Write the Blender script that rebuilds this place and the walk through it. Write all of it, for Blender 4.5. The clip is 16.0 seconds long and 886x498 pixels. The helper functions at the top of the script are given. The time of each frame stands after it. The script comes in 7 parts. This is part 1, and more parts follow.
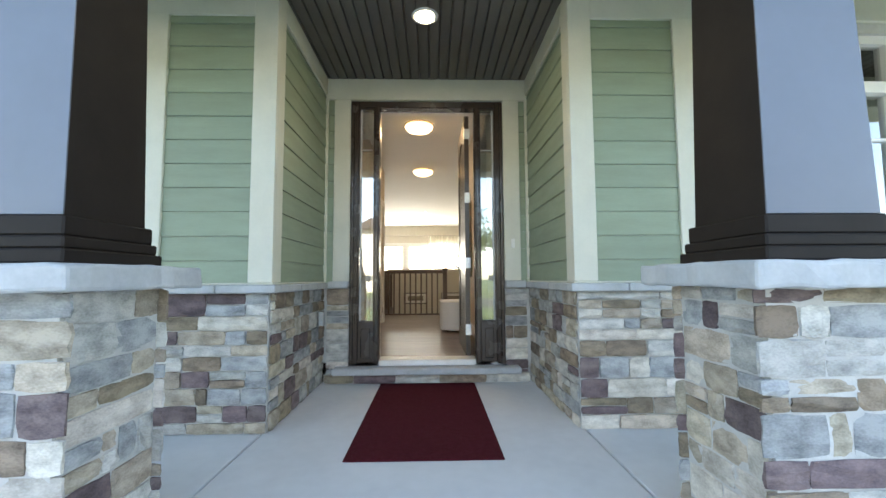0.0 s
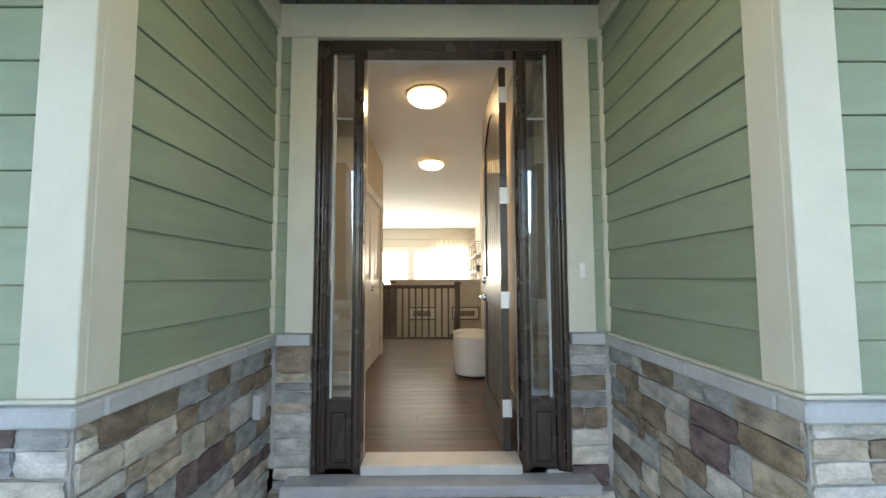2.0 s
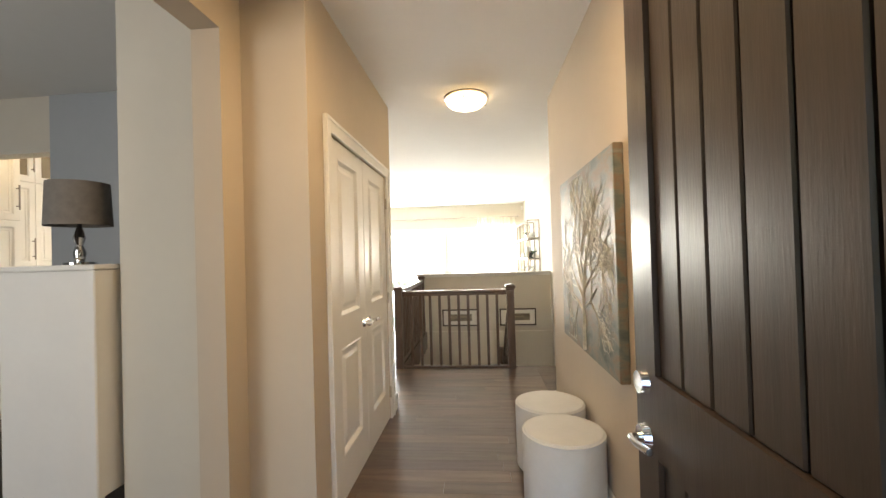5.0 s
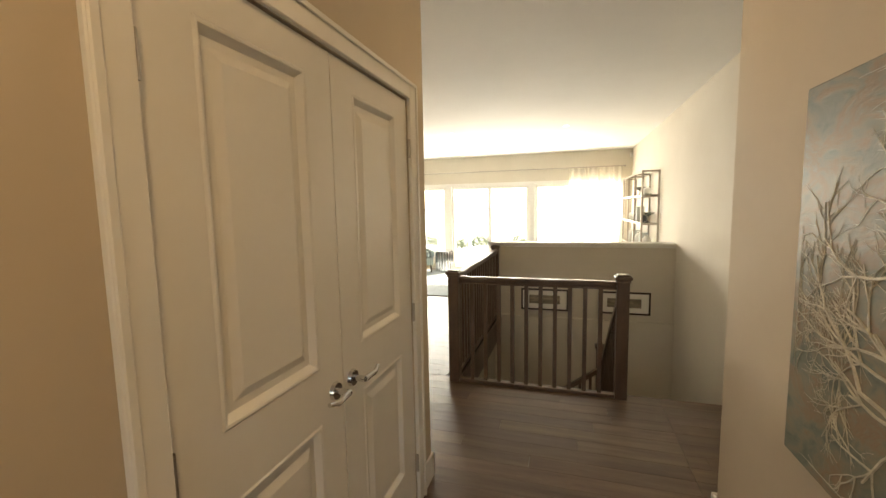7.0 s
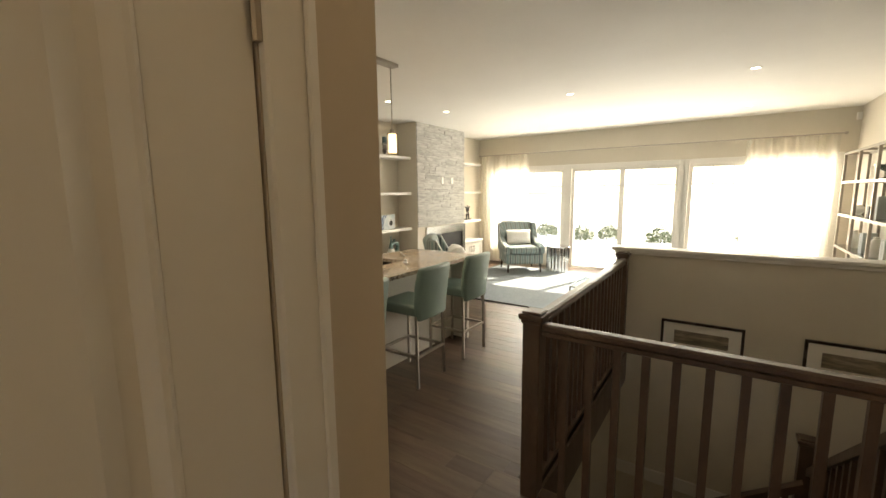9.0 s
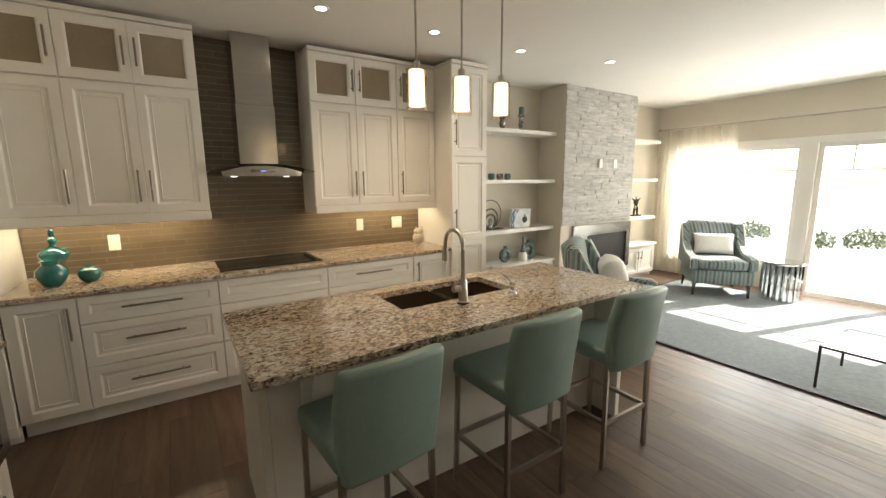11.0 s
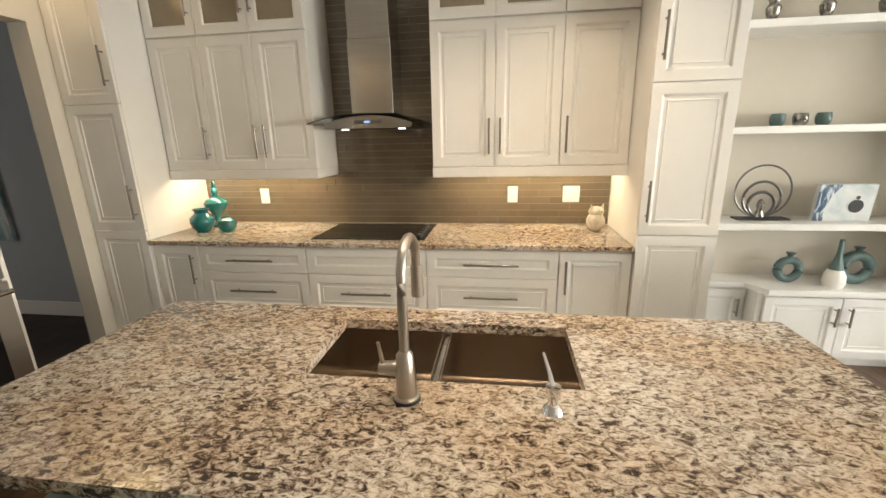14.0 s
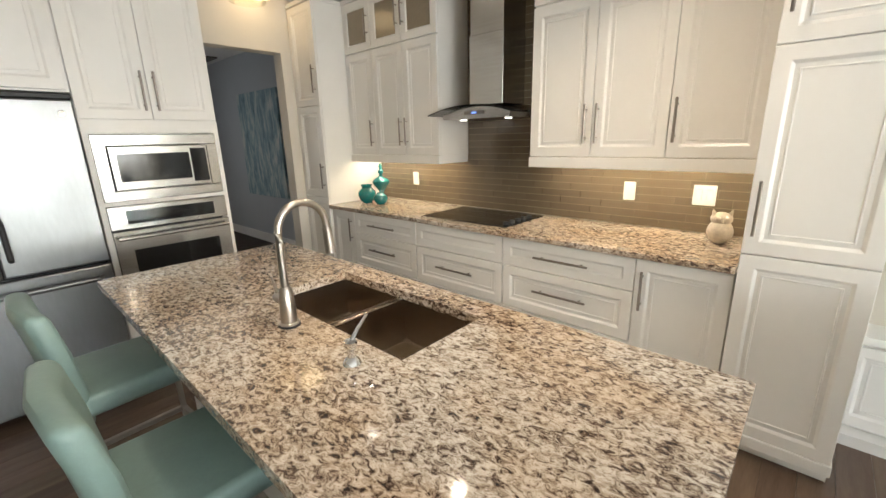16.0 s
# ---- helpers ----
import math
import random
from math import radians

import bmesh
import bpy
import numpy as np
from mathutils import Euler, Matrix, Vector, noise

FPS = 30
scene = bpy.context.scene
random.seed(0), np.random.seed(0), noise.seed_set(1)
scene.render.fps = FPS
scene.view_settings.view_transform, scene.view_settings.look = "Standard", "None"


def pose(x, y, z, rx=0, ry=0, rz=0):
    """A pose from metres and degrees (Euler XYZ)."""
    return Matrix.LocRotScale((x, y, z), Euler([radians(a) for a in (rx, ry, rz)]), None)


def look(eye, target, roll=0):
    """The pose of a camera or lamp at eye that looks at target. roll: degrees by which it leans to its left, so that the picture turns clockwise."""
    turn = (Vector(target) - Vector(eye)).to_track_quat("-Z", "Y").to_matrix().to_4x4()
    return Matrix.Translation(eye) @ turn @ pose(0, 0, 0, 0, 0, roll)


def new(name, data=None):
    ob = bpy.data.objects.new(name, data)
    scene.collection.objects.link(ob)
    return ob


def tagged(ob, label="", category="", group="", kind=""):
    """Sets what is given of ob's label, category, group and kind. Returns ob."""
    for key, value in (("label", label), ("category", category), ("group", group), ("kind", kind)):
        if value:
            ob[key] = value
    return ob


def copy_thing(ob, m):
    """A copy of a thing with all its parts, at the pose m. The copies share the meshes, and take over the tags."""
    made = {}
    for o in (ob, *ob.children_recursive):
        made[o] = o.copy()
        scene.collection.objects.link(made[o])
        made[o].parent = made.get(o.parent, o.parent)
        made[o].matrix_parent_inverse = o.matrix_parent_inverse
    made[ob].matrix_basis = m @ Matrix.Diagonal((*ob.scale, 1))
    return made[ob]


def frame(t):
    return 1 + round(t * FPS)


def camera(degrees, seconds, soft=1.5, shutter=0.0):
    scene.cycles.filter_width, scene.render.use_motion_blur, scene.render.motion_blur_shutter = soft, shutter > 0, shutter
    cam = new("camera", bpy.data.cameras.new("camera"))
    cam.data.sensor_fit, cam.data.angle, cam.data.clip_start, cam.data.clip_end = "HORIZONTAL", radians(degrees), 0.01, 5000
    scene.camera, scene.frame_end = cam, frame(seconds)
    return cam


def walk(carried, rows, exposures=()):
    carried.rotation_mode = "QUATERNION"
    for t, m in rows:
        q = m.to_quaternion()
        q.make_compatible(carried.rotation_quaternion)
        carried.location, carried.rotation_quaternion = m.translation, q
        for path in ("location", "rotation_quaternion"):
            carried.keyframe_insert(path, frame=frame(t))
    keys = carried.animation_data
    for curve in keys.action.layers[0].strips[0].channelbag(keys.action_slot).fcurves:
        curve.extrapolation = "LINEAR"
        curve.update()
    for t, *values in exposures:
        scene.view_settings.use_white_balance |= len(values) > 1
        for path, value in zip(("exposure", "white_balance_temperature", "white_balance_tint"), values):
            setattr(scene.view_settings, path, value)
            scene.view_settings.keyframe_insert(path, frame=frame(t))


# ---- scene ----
cam = camera(94.5, 16.0)
PATH = [
    (0, (0.052, -3.924, 0.765), (0.102, -1.93, 0.91), -0.3),
    (0.5, (0.026, -3.527, 0.788), (0.08, -1.532, 0.927), -0.3),
    (1, (0.018, -3.152, 0.848), (0.068, -1.156, 0.973), -0.3),
    (1.5, (0.016, -2.78, 0.952), (0.055, -0.785, 1.085), -0.2),
    (2, (-0.009, -2.406, 1.058), (0.009, -0.411, 1.201), -0.2),
    (2.5, (-0.057, -2.083, 1.196), (-0.044, -0.088, 1.341), -0.4),
    (3, (-0.038, -1.675, 1.288), (-0.043, 0.32, 1.423), -0.6),
    (3.5, (-0.042, -1.285, 1.338), (-0.062, 0.711, 1.464), -0.4),
    (4, (-0.021, -0.909, 1.385), (-0.081, 1.086, 1.513), -0.4),
    (4.5, (-0.016, -0.502, 1.397), (-0.126, 1.493, 1.484), -0.3),
    (4.7, (-0.028, -0.338, 1.379), (-0.161, 1.657, 1.442), -0.9),
    (7, (-0.09, 1.489, 1.547), (-0.681, 3.389, 1.343), -1.1),
    (7.5, (-0.125, 1.862, 1.552), (-0.835, 3.718, 1.322), -0.8),
    (8, (-0.189, 2.268, 1.557), (-1.021, 4.07, 1.309), -0.6),
    (8.5, (-0.257, 2.657, 1.554), (-1.217, 4.392, 1.293), -0.7),
    (9, (-0.309, 3.023, 1.585), (-1.434, 4.653, 1.309), -0.6),
    (9.5, (-0.439, 3.437, 1.587), (-1.714, 4.951, 1.299), -0.5),
    (9.7, (-0.465, 3.577, 1.597), (-1.801, 5.036, 1.304), -0.7),
    (11.8, (-1.482, 4.721, 1.56), (-3.25, 5.566, 1.159), -0.5),
    (12, (-1.561, 4.801, 1.555), (-3.351, 5.584, 1.129), -0.7),
    (12.5, (-1.699, 5.049, 1.561), (-3.559, 5.618, 1.098), -1.0),
    (13, (-1.772, 5.355, 1.547), (-3.684, 5.673, 1.055), -1.3),
    (13.5, (-1.851, 5.625, 1.539), (-3.785, 5.659, 1.03), -1.3),
    (14, (-1.924, 5.857, 1.548), (-3.837, 5.58, 1.033), -1.3),
    (14.5, (-1.961, 6.121, 1.553), (-3.814, 5.579, 1.03), -1.3),
    (15, (-2.006, 6.365, 1.544), (-3.776, 5.588, 1.035), -1.3),
    (15.5, (-2.094, 6.601, 1.523), (-3.711, 5.542, 1.008), -1.2),
    (16, (-2.228, 6.84, 1.5), (-3.655, 5.539, 0.98), -1.4),
]
walk(cam, [(t, look(eye, target, roll)) for t, eye, target, roll in PATH], exposures=((0, 2.75, 7100, 10), (1.5, 2.75, 7100, 10), (2.5, 2.98, 7100, 10), (3.5, 3.25, 6900, 10), (4.7, 3.5, 6600, 10), (7, 2.7, 7700, 10), (8.5, 2.25, 7900, 10), (9.5, 1.9, 7250, 10), (12, 2.0, 6900, 10), (13, 2.42, 6800, 10), (16, 2.4, 6100, 10)))

# ---- light ----
SUN_EL, SUN_AZ = 38.0, 16.0          # degrees above the horizon; from +y towards +x
world = bpy.data.worlds.new("sky")
scene.world = world
world.use_nodes = True
wn = world.node_tree
sky = wn.nodes.new("ShaderNodeTexSky")
sky.sky_type = "NISHITA"
sky.sun_disc = False
sky.sun_elevation = radians(SUN_EL)
sky.sun_rotation = radians(SUN_AZ)
wn.links.new(sky.outputs[0], wn.nodes["Background"].inputs[0])
wn.nodes["Background"].inputs[1].default_value = 0.15
sun_data = bpy.data.lights.new("sun", "SUN")
sun_data.energy, sun_data.angle, sun_data.color = 5.0, radians(0.5), (1.0, 0.95, 0.87)
sun = new("sun", sun_data)
sd = Vector((math.sin(radians(SUN_AZ)) * math.cos(radians(SUN_EL)), math.cos(radians(SUN_AZ)) * math.cos(radians(SUN_EL)), math.sin(radians(SUN_EL))))
sun.matrix_world = look(sd * 40, (0, 0, 0))


def area_lamp(name, m, size, power, color, size_y=0.0, spread=180.0):
    d = bpy.data.lights.new(name, "AREA")
    d.energy, d.color, d.size, d.spread = power, color, size, radians(spread)
    if size_y:
        d.shape, d.size_y = "RECTANGLE", size_y
    else:
        d.shape = "DISK"
    ob = new(name, d)
    ob.matrix_world = m
    return ob


WIN_W = 11.5
WARM = (1.0, 0.8, 0.57)

# ---- materials ----


def mat(name, c, rough=0.6, metal=0.0, var=0.06, scale=6.0, bump=0.0, bscale=80.0, rand=0.0, stretch=(1, 1, 1), c2=None, coat=0.0, hue=0.0, island=False, spec=0.5, span=(0.45, 1.0)):
    """A surface with two scales of variation in world metres, and a random shade for each piece."""
    m = bpy.data.materials.new(name)
    m.use_nodes = True
    n, l = m.node_tree.nodes, m.node_tree.links
    b = n["Principled BSDF"]
    b.inputs["Roughness"].default_value, b.inputs["Metallic"].default_value = rough, metal
    b.inputs["Coat Weight"].default_value = coat
    b.inputs["Specular IOR Level"].default_value = spec
    geo = n.new("ShaderNodeNewGeometry")
    mp = n.new("ShaderNodeMapping")
    mp.inputs["Scale"].default_value = stretch
    l.new(geo.outputs["Position"], mp.inputs[0])
    info = n.new("ShaderNodeObjectInfo")
    rnd = geo.outputs["Random Per Island"] if island else info.outputs["Random"]
    vec = mp.outputs[0]
    if rand:
        off = n.new("ShaderNodeVectorMath")
        off.operation = "MULTIPLY_ADD"
        l.new(rnd, off.inputs[0])
        off.inputs[1].default_value = (37.0, 53.0, 71.0)
        l.new(vec, off.inputs[2])
        vec = off.outputs[0]
    big, small = n.new("ShaderNodeTexNoise"), n.new("ShaderNodeTexNoise")
    big.inputs["Scale"].default_value, small.inputs["Scale"].default_value = scale, scale * 9
    big.inputs["Detail"].default_value, small.inputs["Detail"].default_value = 4, 5
    l.new(vec, big.inputs["Vector"]), l.new(vec, small.inputs["Vector"])
    mix = n.new("ShaderNodeMix")
    mix.data_type = "RGBA"
    c2 = c2 or tuple(min(1, v * (1 - 3.0 * var)) for v in c)
    mix.inputs[6].default_value, mix.inputs[7].default_value = (*c, 1), (*c2, 1)
    add = n.new("ShaderNodeMath")
    add.operation = "MULTIPLY_ADD"
    add.inputs[1].default_value = 0.45
    l.new(small.outputs[0], add.inputs[0]), l.new(big.outputs[0], add.inputs[2])
    ramp = n.new("ShaderNodeMapRange")
    ramp.inputs["From Min"].default_value, ramp.inputs["From Max"].default_value = span
    l.new(add.outputs[0], ramp.inputs[0])
    l.new(ramp.outputs[0], mix.inputs[0])
    col = mix.outputs[2]
    if rand:
        hsv = n.new("ShaderNodeHueSaturation")
        val = n.new("ShaderNodeMapRange")
        val.inputs["To Min"].default_value, val.inputs["To Max"].default_value = 1 - rand, 1 + rand
        l.new(rnd, val.inputs[0]), l.new(val.outputs[0], hsv.inputs["Value"])
        if hue:
            hv = n.new("ShaderNodeMapRange")
            tw = n.new("ShaderNodeMath")
            tw.operation = "FRACT"
            ml = n.new("ShaderNodeMath")
            ml.operation = "MULTIPLY"
            ml.inputs[1].default_value = 7.31
            l.new(rnd, ml.inputs[0]), l.new(ml.outputs[0], tw.inputs[0]), l.new(tw.outputs[0], hv.inputs[0])
            hv.inputs["To Min"].default_value, hv.inputs["To Max"].default_value = 0.5 - hue, 0.5 + hue
            l.new(hv.outputs[0], hsv.inputs["Hue"])
        l.new(col, hsv.inputs["Color"])
        col = hsv.outputs[0]
    l.new(col, b.inputs["Base Color"])
    rr = n.new("ShaderNodeMapRange")
    rr.inputs["To Min"].default_value, rr.inputs["To Max"].default_value = max(0.02, rough * 0.85), min(1, rough * 1.2)
    l.new(big.outputs[0], rr.inputs[0]), l.new(rr.outputs[0], b.inputs["Roughness"])
    if bump:
        bn = n.new("ShaderNodeTexNoise")
        bn.inputs["Scale"].default_value, bn.inputs["Detail"].default_value = bscale, 4
        l.new(vec, bn.inputs["Vector"])
        bp = n.new("ShaderNodeBump")
        bp.inputs["Strength"].default_value, bp.inputs["Distance"].default_value = bump, 0.004
        l.new(bn.outputs[0], bp.inputs["Height"]), l.new(bp.outputs[0], b.inputs["Normal"])
    return m


def ramp_mat(name, stops, scale, rough, stretch=(1, 1, 1), coat=0.0, second=None, turn=0.0, rand=False, bump=0.0, tint=None):
    """A speckled or veined surface: noise of that scale through a colour ramp, darkened by a second, larger one."""
    m = bpy.data.materials.new(name)
    m.use_nodes = True
    n, l = m.node_tree.nodes, m.node_tree.links
    b = n["Principled BSDF"]
    b.inputs["Roughness"].default_value = rough
    b.inputs["Coat Weight"].default_value = coat
    geo, mp, tex, cr = n.new("ShaderNodeNewGeometry"), n.new("ShaderNodeMapping"), n.new("ShaderNodeTexNoise"), n.new("ShaderNodeValToRGB")
    mp.inputs["Scale"].default_value = stretch
    mp.inputs["Rotation"].default_value = (0, 0, radians(turn))
    vec = geo.outputs["Position"]
    if rand:
        info, off = n.new("ShaderNodeObjectInfo"), n.new("ShaderNodeVectorMath")
        off.operation = "MULTIPLY_ADD"
        l.new(info.outputs["Random"], off.inputs[0])
        off.inputs[1].default_value = (41.0, 67.0, 23.0)
        l.new(vec, off.inputs[2])
        vec = off.outputs[0]
    l.new(vec, mp.inputs[0])
    tex.inputs["Scale"].default_value, tex.inputs["Detail"].default_value, tex.inputs["Roughness"].default_value = scale, 6, 0.62
    tex.inputs["Distortion"].default_value = 0.6
    l.new(mp.outputs[0], tex.inputs["Vector"]), l.new(tex.outputs[0], cr.inputs[0])
    e = cr.color_ramp.elements
    e[0].position, e[0].color = stops[0][0], (*stops[0][1], 1)
    e[1].position, e[1].color = stops[-1][0], (*stops[-1][1], 1)
    for p, c in stops[1:-1]:
        k = e.new(p)
        k.color = (*c, 1)
    col = cr.outputs[0]
    if second:
        t2, mx, r2 = n.new("ShaderNodeTexNoise"), n.new("ShaderNodeMix"), n.new("ShaderNodeMapRange")
        t2.inputs["Scale"].default_value, t2.inputs["Detail"].default_value = second[0], 3
        l.new(mp.outputs[0], t2.inputs["Vector"])
        r2.inputs["From Min"].default_value, r2.inputs["From Max"].default_value = second[2], second[2] + 0.1
        l.new(t2.outputs[0], r2.inputs[0]), l.new(r2.outputs[0], mx.inputs[0])
        mx.data_type = "RGBA"
        mx.inputs[7].default_value = (*second[1], 1)
        l.new(col, mx.inputs[6])
        col = mx.outputs[2]
    if tint:
        t3, m3, r3 = n.new("ShaderNodeTexNoise"), n.new("ShaderNodeMix"), n.new("ShaderNodeMapRange")
        t3.inputs["Scale"].default_value, t3.inputs["Detail"].default_value = tint[0], 2
        l.new(mp.outputs[0], t3.inputs["Vector"])
        r3.inputs["From Min"].default_value, r3.inputs["From Max"].default_value = 0.42, 0.62
        l.new(t3.outputs[0], r3.inputs[0]), l.new(r3.outputs[0], m3.inputs[0])
        m3.data_type, m3.blend_type = "RGBA", "MULTIPLY"
        m3.inputs[7].default_value = (*tint[1], 1)
        l.new(col, m3.inputs[6])
        col = m3.outputs[2]
    l.new(col, b.inputs["Base Color"])
    if bump:
        bp = n.new("ShaderNodeBump")
        bp.inputs["Strength"].default_value, bp.inputs["Distance"].default_value = bump, 0.004
        l.new(tex.outputs[0], bp.inputs["Height"]), l.new(bp.outputs[0], b.inputs["Normal"])
    return m


def granite_mat():
    """Cream granite with tan and dark brown flakes in drifting clusters."""
    m = bpy.data.materials.new("speckled granite")
    m.use_nodes = True
    n, l = m.node_tree.nodes, m.node_tree.links
    b = n["Principled BSDF"]
    b.inputs["Roughness"].default_value, b.inputs["Coat Weight"].default_value = 0.09, 0.2
    geo, mp = n.new("ShaderNodeNewGeometry"), n.new("ShaderNodeMapping")
    mp.inputs["Scale"].default_value = (1, 0.6, 1)
    mp.inputs["Rotation"].default_value = (0, 0, radians(25))
    l.new(geo.outputs["Position"], mp.inputs[0])

    def cloud(scale, detail, rough, bend=0.0):
        t = n.new("ShaderNodeTexNoise")
        t.inputs["Scale"].default_value, t.inputs["Detail"].default_value = scale, detail
        t.inputs["Roughness"].default_value, t.inputs["Distortion"].default_value = rough, bend
        l.new(mp.outputs[0], t.inputs["Vector"])
        return t.outputs[0]

    def shift(v, by, amount):
        q = n.new("ShaderNodeMath")
        q.operation = "MULTIPLY_ADD"
        l.new(by, q.inputs[0])
        q.inputs[1].default_value = amount
        l.new(v, q.inputs[2])
        return q.outputs[0]

    def ramp(v, stops):
        c = n.new("ShaderNodeValToRGB")
        e = c.color_ramp.elements
        e[0].position, e[0].color = stops[0][0], (*stops[0][1], 1)
        e[1].position, e[1].color = stops[-1][0], (*stops[-1][1], 1)
        for p, k in stops[1:-1]:
            e.new(p).color = (*k, 1)
        l.new(v, c.inputs[0])
        return c.outputs[0]

    drift = cloud(2.6, 2, 0.5)
    flakes = shift(cloud(66, 7, 0.66, 1.0), drift, 0.2)
    base = ramp(flakes, ((0.458, (0.033, 0.024, 0.02)), (0.513, (0.13, 0.092, 0.072)), (0.55, (0.28, 0.228, 0.18)), (0.592, (0.43, 0.37, 0.3)), (0.645, (0.59, 0.53, 0.455)), (0.76, (0.71, 0.67, 0.61))))
    grey = ramp(cloud(38, 4, 0.6, 0.5), ((0.52, (1, 1, 1)), (0.64, (0.74, 0.69, 0.64))))
    fine = ramp(cloud(190, 3, 0.6), ((0.34, (0.5, 0.45, 0.42)), (0.41, (1, 1, 1))))
    warm = ramp(cloud(3.4, 2, 0.5), ((0.4, (1, 1, 1)), (0.62, (0.93, 0.82, 0.7))))
    col = base
    for k in (grey, fine, warm):
        x = n.new("ShaderNodeMix")
        x.data_type, x.blend_type = "RGBA", "MULTIPLY"
        x.inputs[0].default_value = 1.0
        l.new(col, x.inputs[6]), l.new(k, x.inputs[7])
        col = x.outputs[2]
    l.new(col, b.inputs["Base Color"])
    return m


def glass_mat(name, tint=(1, 1, 1), rough=0.0, gloss=1.0):
    m = bpy.data.materials.new(name)
    m.use_nodes = True
    n, l = m.node_tree.nodes, m.node_tree.links
    tr, gl, fr, mx = n.new("ShaderNodeBsdfTransparent"), n.new("ShaderNodeBsdfGlossy"), n.new("ShaderNodeFresnel"), n.new("ShaderNodeMixShader")
    tr.inputs[0].default_value = (*tint, 1)
    gl.inputs["Roughness"].default_value = rough
    fr.inputs["IOR"].default_value = 1.5
    k = n.new("ShaderNodeMath")
    k.operation = "MULTIPLY"
    k.use_clamp = True
    k.inputs[1].default_value = gloss
    l.new(fr.outputs[0], k.inputs[0])
    l.new(k.outputs[0], mx.inputs[0]), l.new(tr.outputs[0], mx.inputs[1]), l.new(gl.outputs[0], mx.inputs[2])
    l.new(mx.outputs[0], n["Material Output"].inputs[0])
    return m


def glow(name, c, power):
    m = bpy.data.materials.new(name)
    m.use_nodes = True
    b = m.node_tree.nodes["Principled BSDF"]
    b.inputs["Base Color"].default_value = (*c, 1)
    b.inputs["Emission Color"].default_value = (*c, 1)
    b.inputs["Emission Strength"].default_value = power
    return m


M = {}
M["siding"] = mat("sage siding", (0.29, 0.345, 0.242), 0.55, var=0.05, scale=3, bump=0.16, bscale=40, rand=0.07, stretch=(1, 1, 6))
M["trim_out"] = mat("cream trim board", (0.66, 0.64, 0.53), 0.55, var=0.03, bump=0.08, bscale=50)
M["soffit"] = mat("bronze soffit board", (0.13, 0.112, 0.094), 0.42, var=0.06, scale=2)
M["brown"] = mat("dark brown paint", (0.05, 0.034, 0.026), 0.26, var=0.08, scale=5, bump=0.03, coat=0.3)
# sky reflection on the brown columns' front, put into the colour
M["column_sky_sheen"] = mat("column paint in reflected sky blue", (0.15, 0.165, 0.2), 0.4, var=0.03, scale=3)
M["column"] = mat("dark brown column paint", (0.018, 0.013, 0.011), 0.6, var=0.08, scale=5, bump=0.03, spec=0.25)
M["door_wood"] = mat("dark stained door", (0.05, 0.031, 0.02), 0.36, var=0.15, scale=5, bump=0.1, bscale=30, stretch=(6, 6, 0.6), coat=0.1)
M["mortar"] = mat("pale grey mortar", (0.58, 0.565, 0.53), 0.9, var=0.1, bump=0.4, bscale=120)
M["cap"] = mat("blue grey capstone", (0.5, 0.51, 0.51), 0.75, var=0.08, scale=7, bump=0.35, bscale=25)
M["concrete"] = mat("pale concrete", (0.66, 0.67, 0.66), 0.85, var=0.05, scale=1.6, bump=0.2, bscale=160)
M["mat_red"] = mat("maroon mat", (0.075, 0.006, 0.013), 0.95, var=0.1, scale=40, bump=0.5, bscale=260, spec=0.15)
STONE = [mat("ledge stone " + k, c, 0.82, var=0.12, scale=11, bump=1.0, bscale=34, rand=0.2, hue=0.012, c2=d, stretch=(1, 1, 1.8), span=(0.56, 1.0)) for k, c, d in (
    ("pale grey", (0.56, 0.54, 0.49), (0.24, 0.235, 0.215)), ("tan", (0.52, 0.45, 0.35), (0.2, 0.165, 0.12)),
    ("cream", (0.66, 0.61, 0.53), (0.32, 0.28, 0.23)), ("blue grey", (0.4, 0.405, 0.395), (0.15, 0.156, 0.16)),
    ("brown", (0.3, 0.235, 0.165), (0.1, 0.075, 0.052)), ("plum", (0.2, 0.145, 0.14), (0.06, 0.042, 0.045)))]
M["wall"] = mat("warm greige wall paint", (0.66, 0.61, 0.52), 0.75, var=0.015, scale=2, bump=0.04, bscale=220)
M["wall_hall"] = mat("cream wall paint", (0.57, 0.485, 0.38), 0.72, var=0.015, scale=2, bump=0.04, bscale=220)
M["wall_den"] = mat("slate wall paint", (0.42, 0.44, 0.46), 0.75, var=0.02, scale=2)
M["ceiling"] = mat("white ceiling paint", (0.83, 0.81, 0.77), 0.8, var=0.012, scale=2)
M["white"] = mat("white trim paint", (0.8, 0.78, 0.74), 0.4, var=0.015, scale=4)
M["cab"] = mat("cream cabinet paint", (0.8, 0.775, 0.725), 0.36, var=0.012, scale=4)
M["plank"] = mat("walnut plank", (0.15, 0.1, 0.067), 0.35, var=0.2, scale=3.0, bump=0.1, bscale=22, rand=0.24, stretch=(0.7, 7, 1), hue=0.008, c2=(0.075, 0.044, 0.027))
M["plank_stuff"] = mat("walnut plank run", (0.15, 0.1, 0.067), 0.35, var=0.2, scale=3.0, bump=0.1, bscale=22, rand=0.24, stretch=(0.7, 7, 1), hue=0.008, c2=(0.075, 0.044, 0.027), island=True)
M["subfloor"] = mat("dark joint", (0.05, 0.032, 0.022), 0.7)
M["rail"] = mat("stained oak", (0.12, 0.075, 0.05), 0.34, var=0.2, scale=4, bump=0.08, bscale=30, stretch=(3, 3, 1), c2=(0.065, 0.04, 0.028))
M["granite"] = granite_mat()
